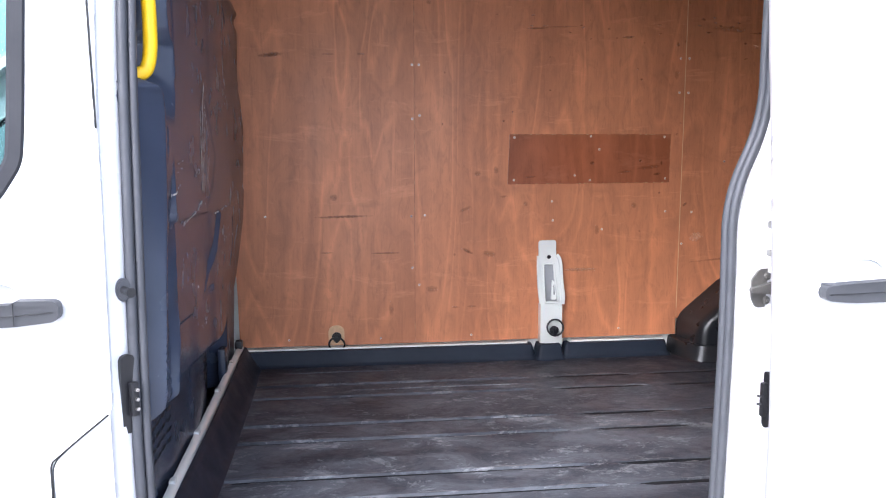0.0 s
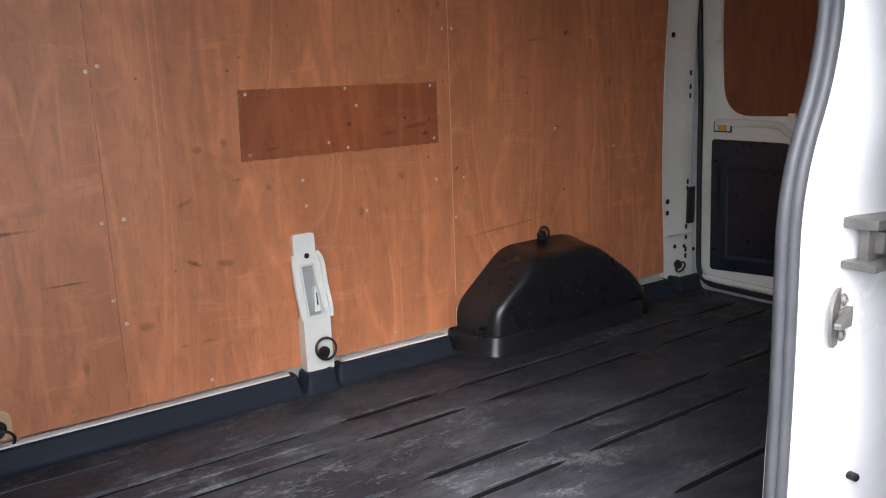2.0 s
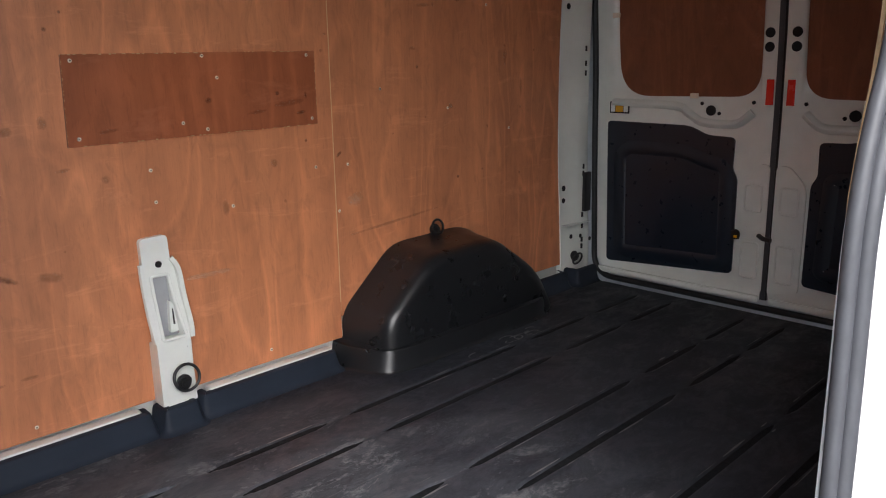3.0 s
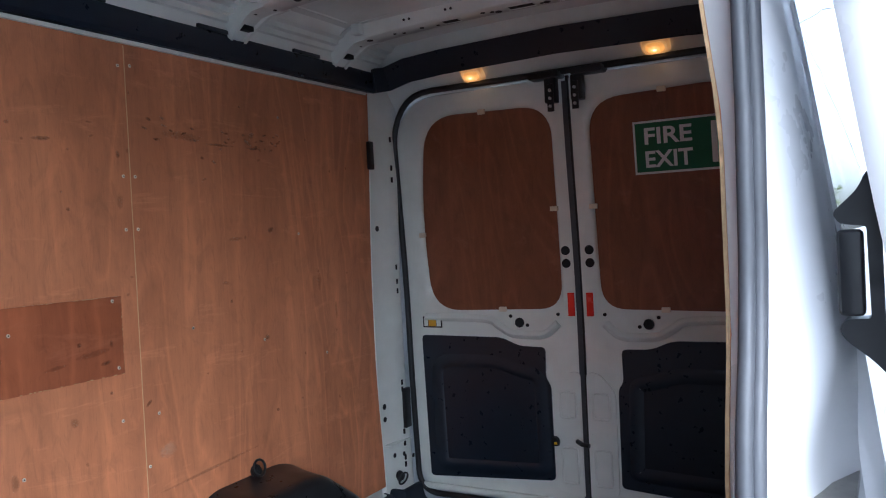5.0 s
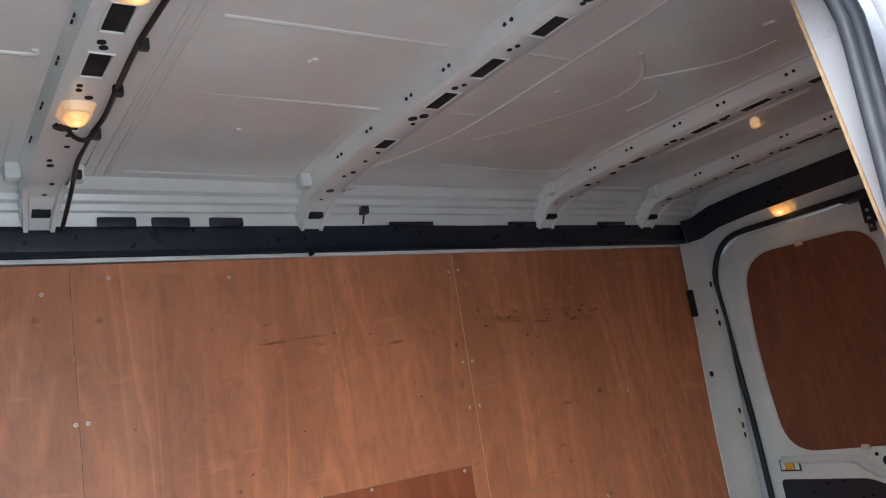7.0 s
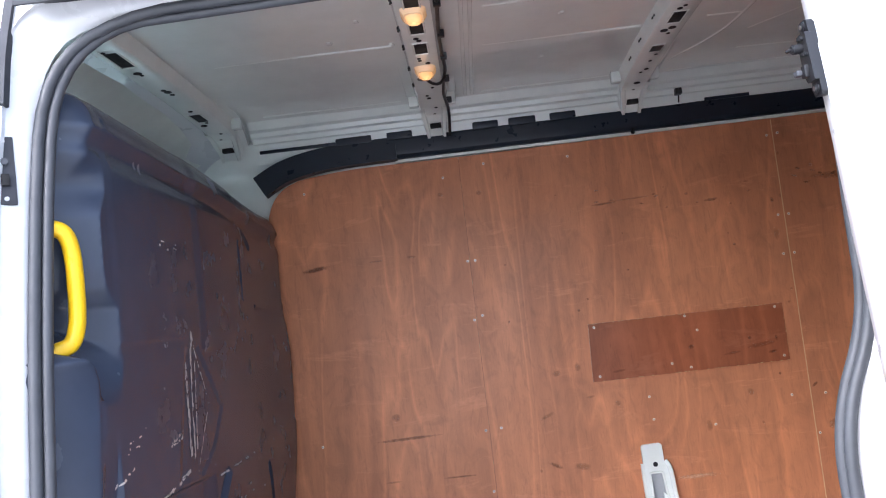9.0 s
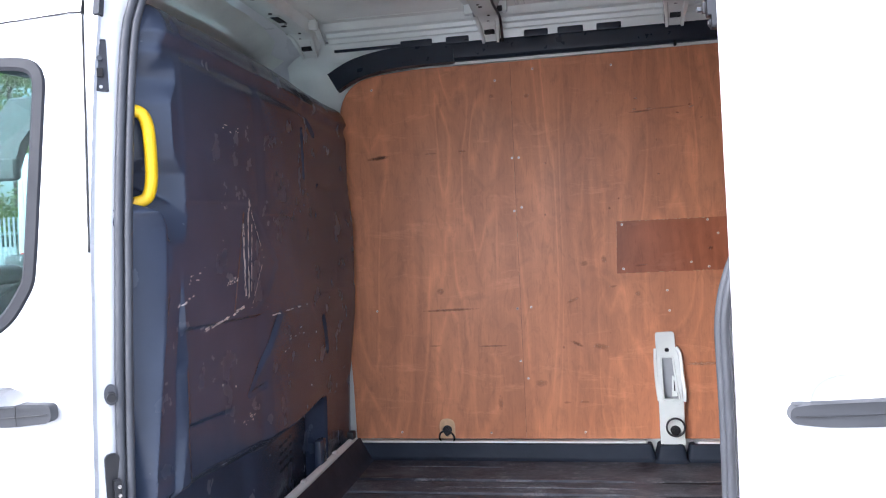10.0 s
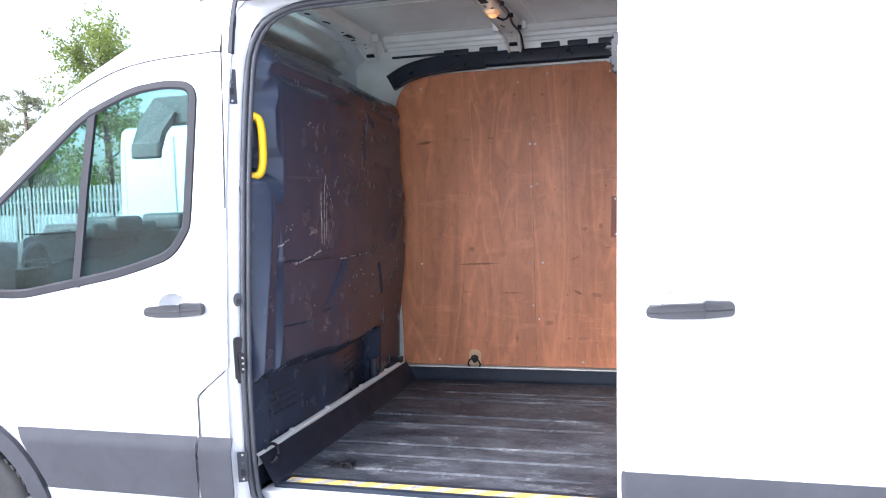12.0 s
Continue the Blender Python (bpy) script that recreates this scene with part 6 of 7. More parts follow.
def pull_handle(x0, x1, z, y, owner, panel, flip=1):
    """A grey bar handle over a rounded scoop."""
    xm = (x0 + x1) / 2
    w = (x1 - x0) / 2
    prof = rounded([(-w, -0.022, 0.018), (-w * 0.55, -0.026, 0.02), (w * 0.3, -0.024, 0.02), (w, -0.017, 0.016), (w, 0.023, 0.016), (w * 0.36, 0.026, 0.008), (w * 0.29, 0.019, 0.006), (-w * 0.25, 0.016, 0.02), (-w * 0.72, 0.012, 0.012), (-w, 0.006, 0.014)], 5)

    def face(u, v, d):
        return (xm + u * flip, y - 0.034 - 0.012 * (1 - (u / w) ** 2) + d, z + v)
    h = plate(prof, face, 0.026)
    bmesh.ops.bevel(h, geom=[e for e in h.edges if e.calc_face_angle(0) > 1.0], offset=0.008, segments=3, affect="EDGES")
    bar = part("handle", h, HANDLE, owner, "dark grey bar handle")
    part("handle_crease", sweep([face(w * f, -0.004 + 0.006 * f, -0.0006) for f in span(-0.93, 0.93, 14)], 0.0012), BLACK, bar)
    part("handle_joint", sweep([face(w * 0.33, v, -0.0006) for v in span(-0.022, 0.022, 4)], 0.0010), BLACK, bar)
    for s in (-0.82, 0.82):
        part("handle_foot", box(xm + s * w - 0.014, xm + s * w + 0.014, y - 0.03, y + 0.004, z - 0.012, z + 0.010, 0.004), HANDLE, bar)
    m = Matrix.Translation((xm - 0.02 * flip, y + 0.002, z + 0.012)) @ Matrix.Diagonal((w * 0.50, 0.048, 0.044, 1))
    bm = bmesh.new()
    bmesh.ops.create_uvsphere(bm, u_segments=32, v_segments=16, radius=1)
    dish = bm.copy()
    bmesh.ops.transform(bm, matrix=m, verts=bm.verts)
    me = bpy.data.meshes.new("cutter")
    bm.to_mesh(me)
    bm.free()
    cutter = bpy.data.objects.new("cutter", me)
    scene.collection.objects.link(cutter)
    mod = panel.modifiers.new("cut", "BOOLEAN")
    mod.operation, mod.solver, mod.object = "DIFFERENCE", "EXACT", cutter
    cut_mesh = bpy.data.meshes.new_from_object(panel.evaluated_get(bpy.context.evaluated_depsgraph_get()))
    panel.modifiers.clear()
    panel.data = cut_mesh
    bpy.data.objects.remove(cutter)
    bmesh.ops.delete(dish, geom=[v for v in dish.verts if v.co.y < -0.12], context="VERTS")
    bmesh.ops.transform(dish, matrix=m @ Matrix.Scale(1.012, 4), verts=dish.verts)
    part("handle_scoop", dish, WHITE, owner)


pull_handle(1.130, 1.368, 1.280, skin(1.28) - SHIFT, sliding, skin_panel)
# inner release handle and lock plates on the leading edge
inner = part("release_handle", plate(rounded([(-0.022, 1.540, 0.004), (-0.006, 1.557, 0.006), (0.021, 1.579, 0.006), (0.028, 1.592, 0.006), (0.019, 1.604, 0.004), (-0.007, 1.605, 0.004), (-0.005, 1.713, 0.004), (0.024, 1.717, 0.005), (0.031, 1.730, 0.006), (0.003, 1.757, 0.010), (-0.005, 1.775, 0.004), (-0.020, 1.788, 0.004)], 4), lambda u, v, d: (1.200 + d, 1.586 + u, v), 0.035), BLACK, sliding, "black inner release handle")
part("grip", box(1.190, 1.216, 1.584, 1.613, 1.608, 1.710, 0.008, 3), BLACK, inner)
def on_edge(u, v, d):
    v = 2.014 + (v - 2.014) * 0.80
    return (1.046 + d, 1.556 + 0.16 * (v - 2.02) + (u - 0.022) * 0.8 + 0.012, v + 0.014)


lockp = part("lock_plate", plate(rounded([(0.004, 1.936, 0.010), (0.040, 1.936, 0.010), (0.040, 2.092, 0.010), (0.004, 2.092, 0.010)], 4), on_edge, 0.012), BLACK, sliding, "black latch block")
part("raised_field", plate(rounded([(0.003, 1.966, 0.004), (0.036, 1.966, 0.004), (0.044, 1.985, 0.004), (0.044, 2.050, 0.004), (0.036, 2.066, 0.004), (0.003, 2.066, 0.004)], 3), lambda u, v, d: on_edge(u, v, d - 0.007), 0.010), BLACK, lockp)
for z in (1.951, 2.079):
    cx, cy, cz = on_edge(0.021, z, -0.002)
    part("latch_screw", disc((cx, cy, cz), (-1, 0, 0), 0.009, 0.006, 16, 0.002), BLACK, lockp)
    part("screw_socket", disc((cx - 0.0032, cy, cz), (-1, 0, 0), 0.004, 0.001, 6), STEEL, lockp)
for u, z in ((0.016, 2.055), (0.028, 2.057), (0.014, 2.022), (0.026, 2.024)):
    part("stud", disc(on_edge(u, z, -0.009), (-1, 0, 0), 0.0038, 0.006, 10, 0.001), BLACK, lockp)
part("knob", disc(on_edge(0.030, 2.038, -0.014), (-1, 0, 0), 0.008, 0.018, 14, 0.002), BLACK, lockp)
part("knob_pin", sweep([on_edge(0.030, 2.038, -0.02), on_edge(0.044, 2.039, -0.026)], 0.0028), BLACK, lockp)
part("switch_frame", box(1.032, 1.040, 1.560, 1.575, 1.998, 2.018, 0.002), BLACK, lockp)
part("switch_key", box(1.024, 1.034, 1.570, 1.584, 2.004, 2.012, 0.001), RUBBER, lockp)
part("edge_buffer", disc((1.100, 1.515, 1.268), (-0.3, 1, 0), 0.018, 0.040, 18, 0.006), BLACK, sliding, "black rubber buffer")
ed = part("edge_contact", plate(rounded([(0.026, 0.920, 0.012), (0.048, 0.920, 0.012), (0.048, 1.044, 0.012), (0.026, 1.044, 0.012)], 5), lambda u, v, d: (1.072 + d, 1.475 + u, v + 0.040), 0.014), BLACK, sliding, "black contact plate")
part("contact_block", box(1.062, 1.074, 1.503, 1.519, 0.985, 1.060, 0.003), BLACK, ed)
for z in (0.972, 0.990):
    part("contact_pin", disc((1.062, 1.512, z + 0.04), (-1, 0.3, 0), 0.003, 0.016, 8), BLACK, ed)

# upper slide rail above the opening
gutter = thing("upper_slide_rail", (0.45, 1.72, 2.34), "dark grey upper slide rail over the opening", "slide rail")
part("rail_body", box(-0.265, 1.20, 1.690, 1.80, 2.352, 2.385, 0.006), CLAD, gutter)
part("rail_lip", box(-0.27, 1.20, 1.686, 1.694, 2.33, 2.385, 0.003), CLAD, gutter)
part("rail_end", sweep([(-0.300, skin(z) + 0.004, z) for z in span(2.15, 2.42, 6)], [(-0.008, -0.012), (0.008, -0.012), (0.008, 0.006), (-0.008, 0.006)], up=(0, 1, 0)), CLAD, gutter)

# -- roof --
TOP_X = (-0.95, -0.72, -0.55, -0.348, -0.344, -0.10, 0.20, 3.0, 3.16)
TOP_Z = (2.20, 2.365, 2.455, 2.5255, 2.5265, 2.575, 2.60, 2.60, 2.57)


def roof_at(x, i):
    dz = (0.46, 0.36, 0.26, 0.18, 0.12, 0.07, 0.04, 0.02, 0.008, 0.0)[i]
    top = lerp_table(x, TOP_X, TOP_Z)
    if x > -0.346:
        z = top - dz * (top - 2.395) / 0.46
        return skin(z) + 0.002, z
    low = lerp_table(x, (-0.95, -0.5, -0.345), (0.19, 0.335, 0.375))
    z = top - dz * low / 0.46
    y = skin(2.6 - dz) + 0.06 * step(-0.3, -0.95, x) * step(0.46, 0.2, dz) + 0.004
    return y, z


bm_all = []
for s in (1, -1):
    bm_all.append(grid(sorted(set(list(TOP_X) + span(0.2, 3.0, 10))), list(range(10)), lambda x, i: (x, MID + s * (roof_at(x, i)[0] - MID), roof_at(x, i)[1])))
part("roof_skin", join(*bm_all), WHITE, van)
far_panel = grid(span(-0.34, 3.16, 10), span(0.40, 2.40, 16), lambda x, z: (x, 2 * MID - skin(z), z))
part("far_side_panel", far_panel, WHITE, van, solid=0.004)
part("rear_closing_panel", box(3.17, 3.19, 1.62, 3.64, 0.45, 2.42, 0.02), WHITE, van)

# -- cab --
cab_door_out = [(-0.284, 1.041, 0.02), (-0.297, 1.60, 0.3), (-0.335, 2.163, 0.02), (-0.58, 2.152, 0.2), (-0.76, 2.128, 0.12), (-1.00, 2.02, 0.2), (-1.62, 1.555, 0.06), (-1.66, 1.10, 0.1), (-1.30, 0.93, 0.1), (-1.045, 0.575, 0.05), (-0.400, 0.575, 0.02), (-0.403, 0.949, 0.03)]
window = [(-0.452, 1.535, 0.02), (-0.447, 1.62, 0.05), (-0.440, 2.045, 0.06), (-0.56, 2.060, 0.05), (-0.70, 2.045, 0.05), (-0.90, 1.965, 0.08), (-1.45, 1.505, 0.06), (-1.46, 1.38, 0.04), (-1.38, 1.30, 0.03), (-1.15, 1.298, 0.05), (-0.72, 1.375, 0.1), (-0.51, 1.440, 0.08)]


def near_side(u, v, d):
    return (u, skin(v) + d, v)


def far_side(u, v, d):
    return (u, 2 * MID - skin(v) - d, v)


for side, place, text in ((1, near_side, "white cab door with tinted window and grey cladding"), (-1, far_side, "white far cab door with tinted window")):
    cd = thing("cab_door", (-0.9, place(-0.9, 0.6, 0)[1], 0.58), text, "van door", "cab doors")
    out_l, win_l = rounded(cab_door_out, 5), rounded(window, 5)
    shell = part("door_shell", plate(out_l, place, 0.03, win_l), WHITE, cd)
    pane = part("window_pane", plate(win_l, lambda u, v, d: place(u, v, 0.012 + d), 0.003), GLASS, cd, "green tinted window glass", smooth=False)
    pane.visible_shadow = False
    part("window_frame", sweep([place(p.x, p.y, -0.001) for p in win_l], [(-0.020, 0.0), (-0.012, 0.006), (0.010, 0.006), (0.014, 0.0), (0.0, -0.012)], True, up=(0, -side, 0)), FRAME, cd, "dark grey window frame")
    part("quarter_bar", sweep([place(-0.868, 1.985, 0.002), place(-0.89, 1.70, 0.002), place(-0.912, 1.325, 0.002)], [(-0.016, -0.006), (0.016, -0.006), (0.016, 0.008), (-0.016, 0.008)], up=(0, -1, 0)), FRAME, cd, "dark grey dividing bar")
    if side == 1:
        pull_handle(-0.600, -0.368, 1.250, skin(1.25), cd, shell)
        part("lower_cladding", grid([0.585, 0.65, 0.72, 0.75, 0.765, 0.78, 0.795, 0.806], [-1.04, -1.02, -0.7, -0.407], lambda z, x: place(x - 0.135 * (z - 0.585) / 0.22 * (1 if x < -1.03 else 0), z, -0.006 - 0.018 * step(0.81, 0.755, z))), CLAD, cd, "grey textured lower cladding", solid=0.004)
        part("mirror_arm", box(-1.50, -1.30, 1.42, 1.56, 1.24, 1.31, 0.02), BLACK, cd, "black mirror arm")
part("side_cladding", grid([0.585, 0.65, 0.72, 0.75, 0.765, 0.78, 0.795, 0.806], [-0.397, -0.35, -0.268], lambda z, x: near_side(x, z, -0.006 - 0.018 * step(0.81, 0.755, z))), CLAD, van, "grey textured lower cladding", solid=0.004)
part("lower_side", plate(rounded([(-0.403, 0.42, 0.02), (-0.300, 0.42, 0.02), (-0.300, 1.036, 0.01), (-0.399, 0.945, 0.02)], 4), lambda u, v, d: near_side(u, v, d + 0.001), 0.02), WHITE, van)
for gap in ([(-0.290, 1.0405), (-0.345, 0.996), (-0.398, 0.951), (-0.4025, 0.94), (-0.4025, 0.70), (-0.4025, 0.43)], [(-0.301, 1.60), (-0.318, 1.90), (-0.339, 2.16)]):
    part("panel_gap", sweep([near_side(u, v, -0.0030 - 0.009 * step(0.54, 0.62, -u) * step(1.5, 1.9, v)) for u, v in gap], [(-0.0018, -0.001), (0.0018, -0.001), (0.0018, 0.001), (-0.0018, 0.001)], up=(0, -1, 0)), HOLE, van, "dark panel gap")
part("rocker", grid(span(0.36, 0.575, 4), [-1.10, -0.40, -0.27], lambda z, x: near_side(x, z, 0.004)), WHITE, van, solid=0.01)

door_top = sorted((-p.x, p.y) for p in rounded(cab_door_out, 5) if -1.63 < p.x < -0.34 and p.y > 1.5)


def door_top_z(x):
    return lerp_table(-x, [p[0] for p in door_top], [p[1] for p in door_top])


part("panel_gap", sweep([near_side(x, door_top_z(x) + 0.0015, -0.003 - 0.006 * step(0.50, 0.62, -x)) for x in span(-0.339, -1.02, 24)], [(-0.0018, -0.001), (0.0018, -0.001), (0.0018, 0.001), (-0.0018, 0.001)], up=(0, -1, 0)), HOLE, van, "dark panel gap")

# windscreen, pillars, bonnet
def screen(u, v):
    """u from 0 at the roof to 1 at the bonnet, v from -1 near to 1 far."""
    x = -0.68 - 1.35 * u - 0.05 * (1 - v * v) * (0.6 + 0.4 * u)
    z = 2.335 - 1.03 * u + 0.005 * (1 - v * v) - 0.055 * step(0.22, 0.0, u) * v ** 6
    half = 0.865 + 0.14 * u
    return (x, MID + v * half, z)


pane = part("windscreen", grid(span(0, 1, 10), span(-1, 1, 12), screen), GLASS, van, "green tinted windscreen", smooth=True)
pane.visible_shadow = False
for s in (-1, 1):
    a_path = [Vector(screen(u, s)) + Vector((0.02, s * 0.005, -0.03)) for u in span(0.03, 1.0, 12)]
    part("screen_pillar", sweep(a_path, [(-0.035, -0.02), (-0.028, 0.015), (0.0, 0.024), (0.028, 0.012), (0.035, -0.02)], up=(0, 0, 1)), WHITE, van)
def fairing(f, g):
    """White panel from the top of the cab door to the windscreen pillar."""
    x = -0.56 - 1.06 * f
    z = door_top_z(x) + 0.0035
    a = Vector((x, skin(z) + 0.001, z))
    b = Vector(screen(0.02 + 0.70 * f, -1)) + Vector((0.02, -0.042, -0.022))
    return a.lerp(b, g) + Vector((0, -0.010, 0.004)) * math.sin(math.pi * g)


part("pillar_panel", grid(span(0, 1, 16), span(0, 1, 6), fairing), WHITE, van)
part("bonnet", grid(span(-2.95, -1.98, 8), span(-0.95, 0.95, 10), lambda x, v: (x, MID + v, 1.315 - 0.35 * ((-1.98 - x) / 0.97) ** 1.6 - 0.05 * v * v)), WHITE, van)
for place, nm in ((near_side, "front_wing"), (far_side, "front_wing")):
    arc = [Vector((-1.53 + 0.50 * math.cos(a), 0.36 + 0.52 * math.sin(a))) for a in span(0.35, math.pi - 0.35, 16)]
    outline = [Vector((-1.30, 0.93)), Vector((-1.64, 1.10)), Vector((-1.64, 1.32)), Vector((-2.2, 1.28)), Vector((-2.95, 1.0)), Vector((-2.95, 0.5))] + arc[::-1]
    part(nm, plate(outline, lambda u, v, d: place(u, v, 0.004 + d), 0.02), WHITE, van)
    lip = [place(p.x, p.y, -0.012) for p in [Vector((-1.53 + 0.475 * math.cos(a), 0.36 + 0.495 * math.sin(a))) for a in span(0.1, math.pi - 0.1, 20)]]
    part("arch_lip", sweep(lip, [(-0.03, -0.01), (0.03, -0.01), (0.03, 0.012), (-0.03, 0.02)], up=(0, -1, 0)), CLAD, van, "grey wheel arch lip")
    part("arch_liner", grid(span(0.0, math.pi, 20), [0.03, 0.20, 0.34], lambda a, d: place(-1.53 + 0.50 * math.cos(a), 0.36 + 0.515 * math.sin(a), d)), BLACK, van, "black wheel arch liner")


def wheel(y, side):
    t = thing("front_wheel", (-1.53, y, 0.0), "black road tyre on a steel wheel", "wheel", "front wheels")
    r = 0.345
    prof = [(0.10, 0.215), (0.115, 0.24), (0.118, 0.29), (0.105, 0.325), (0.085, 0.340), (0.05, 0.345), (0, 0.346), (-0.05, 0.345), (-0.085, 0.340), (-0.105, 0.325), (-0.118, 0.29), (-0.10, 0.215)]
    bm = grid(span(0, math.tau, 48), list(range(len(prof))), lambda a, i: (-1.53 + prof[i][1] * math.cos(a), y + 0.12 + prof[i][0], 0.35 + prof[i][1] * math.sin(a)))
    tyre = part("tyre", bm, TYRE, t)
    for k in range(60):
        a = k * math.tau / 60
        for w in (-0.075, -0.025, 0.025, 0.075):
            blk = box(-0.014, 0.014, -0.020, 0.020, -0.004, 0.006, 0.002, 1)
            m = Matrix.Translation((-1.53, y + 0.12, 0.35)) @ Matrix.Rotation(-a, 4, "Y") @ Matrix.Translation((0, w, 0.345)) @ pose(0, 0, 0, 0, 0, 12 if w > 0 else -12)
            bpy_mesh.append((blk, m))
    part("tread", join(*[moved(b, m) for b, m in bpy_mesh]), TYRE, tyre)
    bpy_mesh.clear()
    part("rim", join(disc((-1.53, y + 0.09, 0.35), (0, 1, 0), 0.215, 0.10, 32, 0.01), disc((-1.53, y + 0.03, 0.35), (0, 1, 0), 0.09, 0.06, 20, 0.01)), RIM, t)


bpy_mesh = []
wheel(1.58, 1)
wheel(3.44, -1)

# inside the cab
dash = thing("dashboard", (-1.6, MID, 0.9), "dark grey dashboard with upper storage humps", "dashboard")
dp = [(-2.00, 1.36), (-1.88, 1.43), (-1.76, 1.475), (-1.66, 1.492), (-1.58, 1.484), (-1.52, 1.425), (-1.345, 1.20), (-1.36, 1.0), (-1.36, 0.7)]
part("dash_top", grid(span(1.70, 3.56, 20), list(range(len(dp))), lambda y, i: (dp[i][0] - 0.05 * math.sin((y - 1.7) * 1.7), y, dp[i][1] + 0.018 * math.sin(y * 5.0) * (1 if i < 5 else 0))), DASH, dash)
part("storage_lid", box(-1.72, -1.42, 2.30, 2.80, 1.47, 1.545, 0.03, 4), DASH, dash)
part("air_vent", box(-1.36, -1.31, 1.74, 1.90, 1.29, 1.38, 0.012), BLACK, dash, "black air vent")
part("instrument_hood", box(-1.62, -1.36, 2.92, 3.34, 1.49, 1.58, 0.035, 4), DASH, dash)
for k in range(7):
    part("vent_slat", box(-1.60 + k * 0.02, -1.59 + k * 0.02, 2.06, 2.24, 1.505, 1.512, 0.001), BLACK, dash)
def facia(u, v, d):
    s = 0.75 * (v - 1.20)
    return (-1.293 - 0.05 * math.sin((u - 1.7) * 1.7) - d - s, u + 1.2 * s, v - 0.5 * d)


part("facia", plate(rounded([(1.70, 1.20, 0.02), (2.75, 1.20, 0.02), (2.80, 1.46, 0.04), (2.62, 1.515, 0.04), (2.40, 1.540, 0.06), (2.20, 1.540, 0.1), (1.95, 1.515, 0.1), (1.70, 1.495, 0.02)], 4), lambda u, v, d: facia(u, v, d), 0.03), DASH, dash)
pocket_o = rounded([(1.90, 1.487, 0.02), (2.30, 1.495, 0.05), (2.455, 1.428, 0.04), (2.33, 1.390, 0.06), (1.98, 1.418, 0.02)], 5)
part("open_pocket", plate(pocket_o, lambda u, v, d: facia(u, v, d - 0.004), 0.01), BLACK, dash, "dark open storage pocket")
part("pocket_rim", sweep([facia(p.x, p.y, -0.004) for p in pocket_o], 0.006, True), DASH, dash)
vent_o = rounded([(2.325, 1.512, 0.01), (2.412, 1.520, 0.02), (2.550, 1.432, 0.02), (2.470, 1.411, 0.01)], 4)
part("air_vent", plate(vent_o, lambda u, v, d: facia(u, v, d - 0.010), 0.012), BLACK, dash, "black slanted air vent")
for k in range(6):
    f = 0.10 + k * 0.15
    part("vent_slat", sweep([facia(2.325 + 0.145 * f, 1.512 - 0.101 * f, -0.012), facia(2.412 + 0.138 * f, 1.520 - 0.088 * f, -0.012)], 0.0035), DASH, dash)
part("vent_rim", sweep([facia(p.x, p.y, -0.010) for p in vent_o], 0.005, True), DASH, dash)
part("slit", plate(rounded([(2.526, 1.497, 0.004), (2.675, 1.499, 0.004), (2.674, 1.487, 0.004), (2.525, 1.486, 0.004)], 3), lambda u, v, d: facia(u, v, d - 0.004), 0.01), BLACK, dash)
part("lower_ridge", sweep(smooth_path([facia(1.72, 1.375, -0.008), facia(2.08, 1.386, -0.012), facia(2.31, 1.374, -0.012), facia(2.55, 1.425, -0.010), facia(2.72, 1.475, -0.006)], 5), 0.010), DASH, dash)
ring_o = [(1.765 + 0.085 * math.cos(a), 1.395 + 0.068 * math.sin(a)) for a in span(0, math.tau * 23 / 24, 23)]
part("round_vent", plate([Vector(p) for p in ring_o], lambda u, v, d: facia(u, v, d - 0.010), 0.01), BLACK, dash, "dark round air vent")
part("vent_rim", sweep([facia(u, v, -0.012) for u, v in ring_o], 0.009, True), DASH, dash)
part("vent_slat", sweep([facia(1.69, 1.392, -0.014), facia(1.84, 1.392, -0.014)], 0.007), DASH, dash)
part("instrument_hood", box(-1.60, -1.36, 2.40, 2.60, 1.50, 1.575, 0.03, 4), DASH, dash)
wheel_t = thing("steering_wheel", (-1.25, 3.10, 1.2), "black steering wheel on the far side", "steering wheel")
part("rim", sweep([(-1.22 - 0.08 * math.sin(a), 3.10 + 0.19 * math.cos(a), 1.28 + 0.17 * math.sin(a)) for a in span(0, math.tau * 31 / 32, 31)], 0.016, True), BLACK, wheel_t)
part("hub", box(-1.30, -1.22, 2.98, 3.22, 1.23, 1.31, 0.03, 3), BLACK, wheel_t)
MX, MZ = -1.23, 1.875
mirror = thing("cab_mirror", (-1.12, 2.45, 1.86), "dark grey mirror hanging from the windscreen", "mirror")
part("mirror_body", box(MX - 0.06, MX + 0.10, 2.42, 2.46, MZ - 0.03, MZ + 0.05, 0.02, 3), VISOR, mirror)
part("mirror_stem", sweep([(MX + 0.02, 2.45, MZ + 0.03), (MX + 0.04, 2.47, MZ + 0.12), (MX + 0.10, 2.50, MZ + 0.22)], [(-0.07, -0.02), (0.07, -0.02), (0.07, 0.02), (-0.07, 0.02)], up=(0, 1, 0)), VISOR, mirror)
part("sun_visor", box(MX + 0.02, MX + 0.46, 2.50, 2.56, MZ + 0.13, MZ + 0.27, 0.02, 3), VISOR, mirror)
part("cab_headliner", grid([-0.58, -0.62, -0.68, -0.74, -0.80, -0.88], span(1.88, 3.38, 8), lambda x, y: (x, y, lerp_table(x, (-0.88, -0.74, -0.60, -0.45, -0.30), (2.150, 2.255, 2.355, 2.42, 2.465)) - 0.03 * ((y - MID) / 0.85) ** 2)), HEADLINER, van, "grey cloth headliner", solid=0.01)
part("cab_floor", box(-2.0, -0.40, 1.60, 3.66, 0.45, 0.50, 0.01), DASH, van)

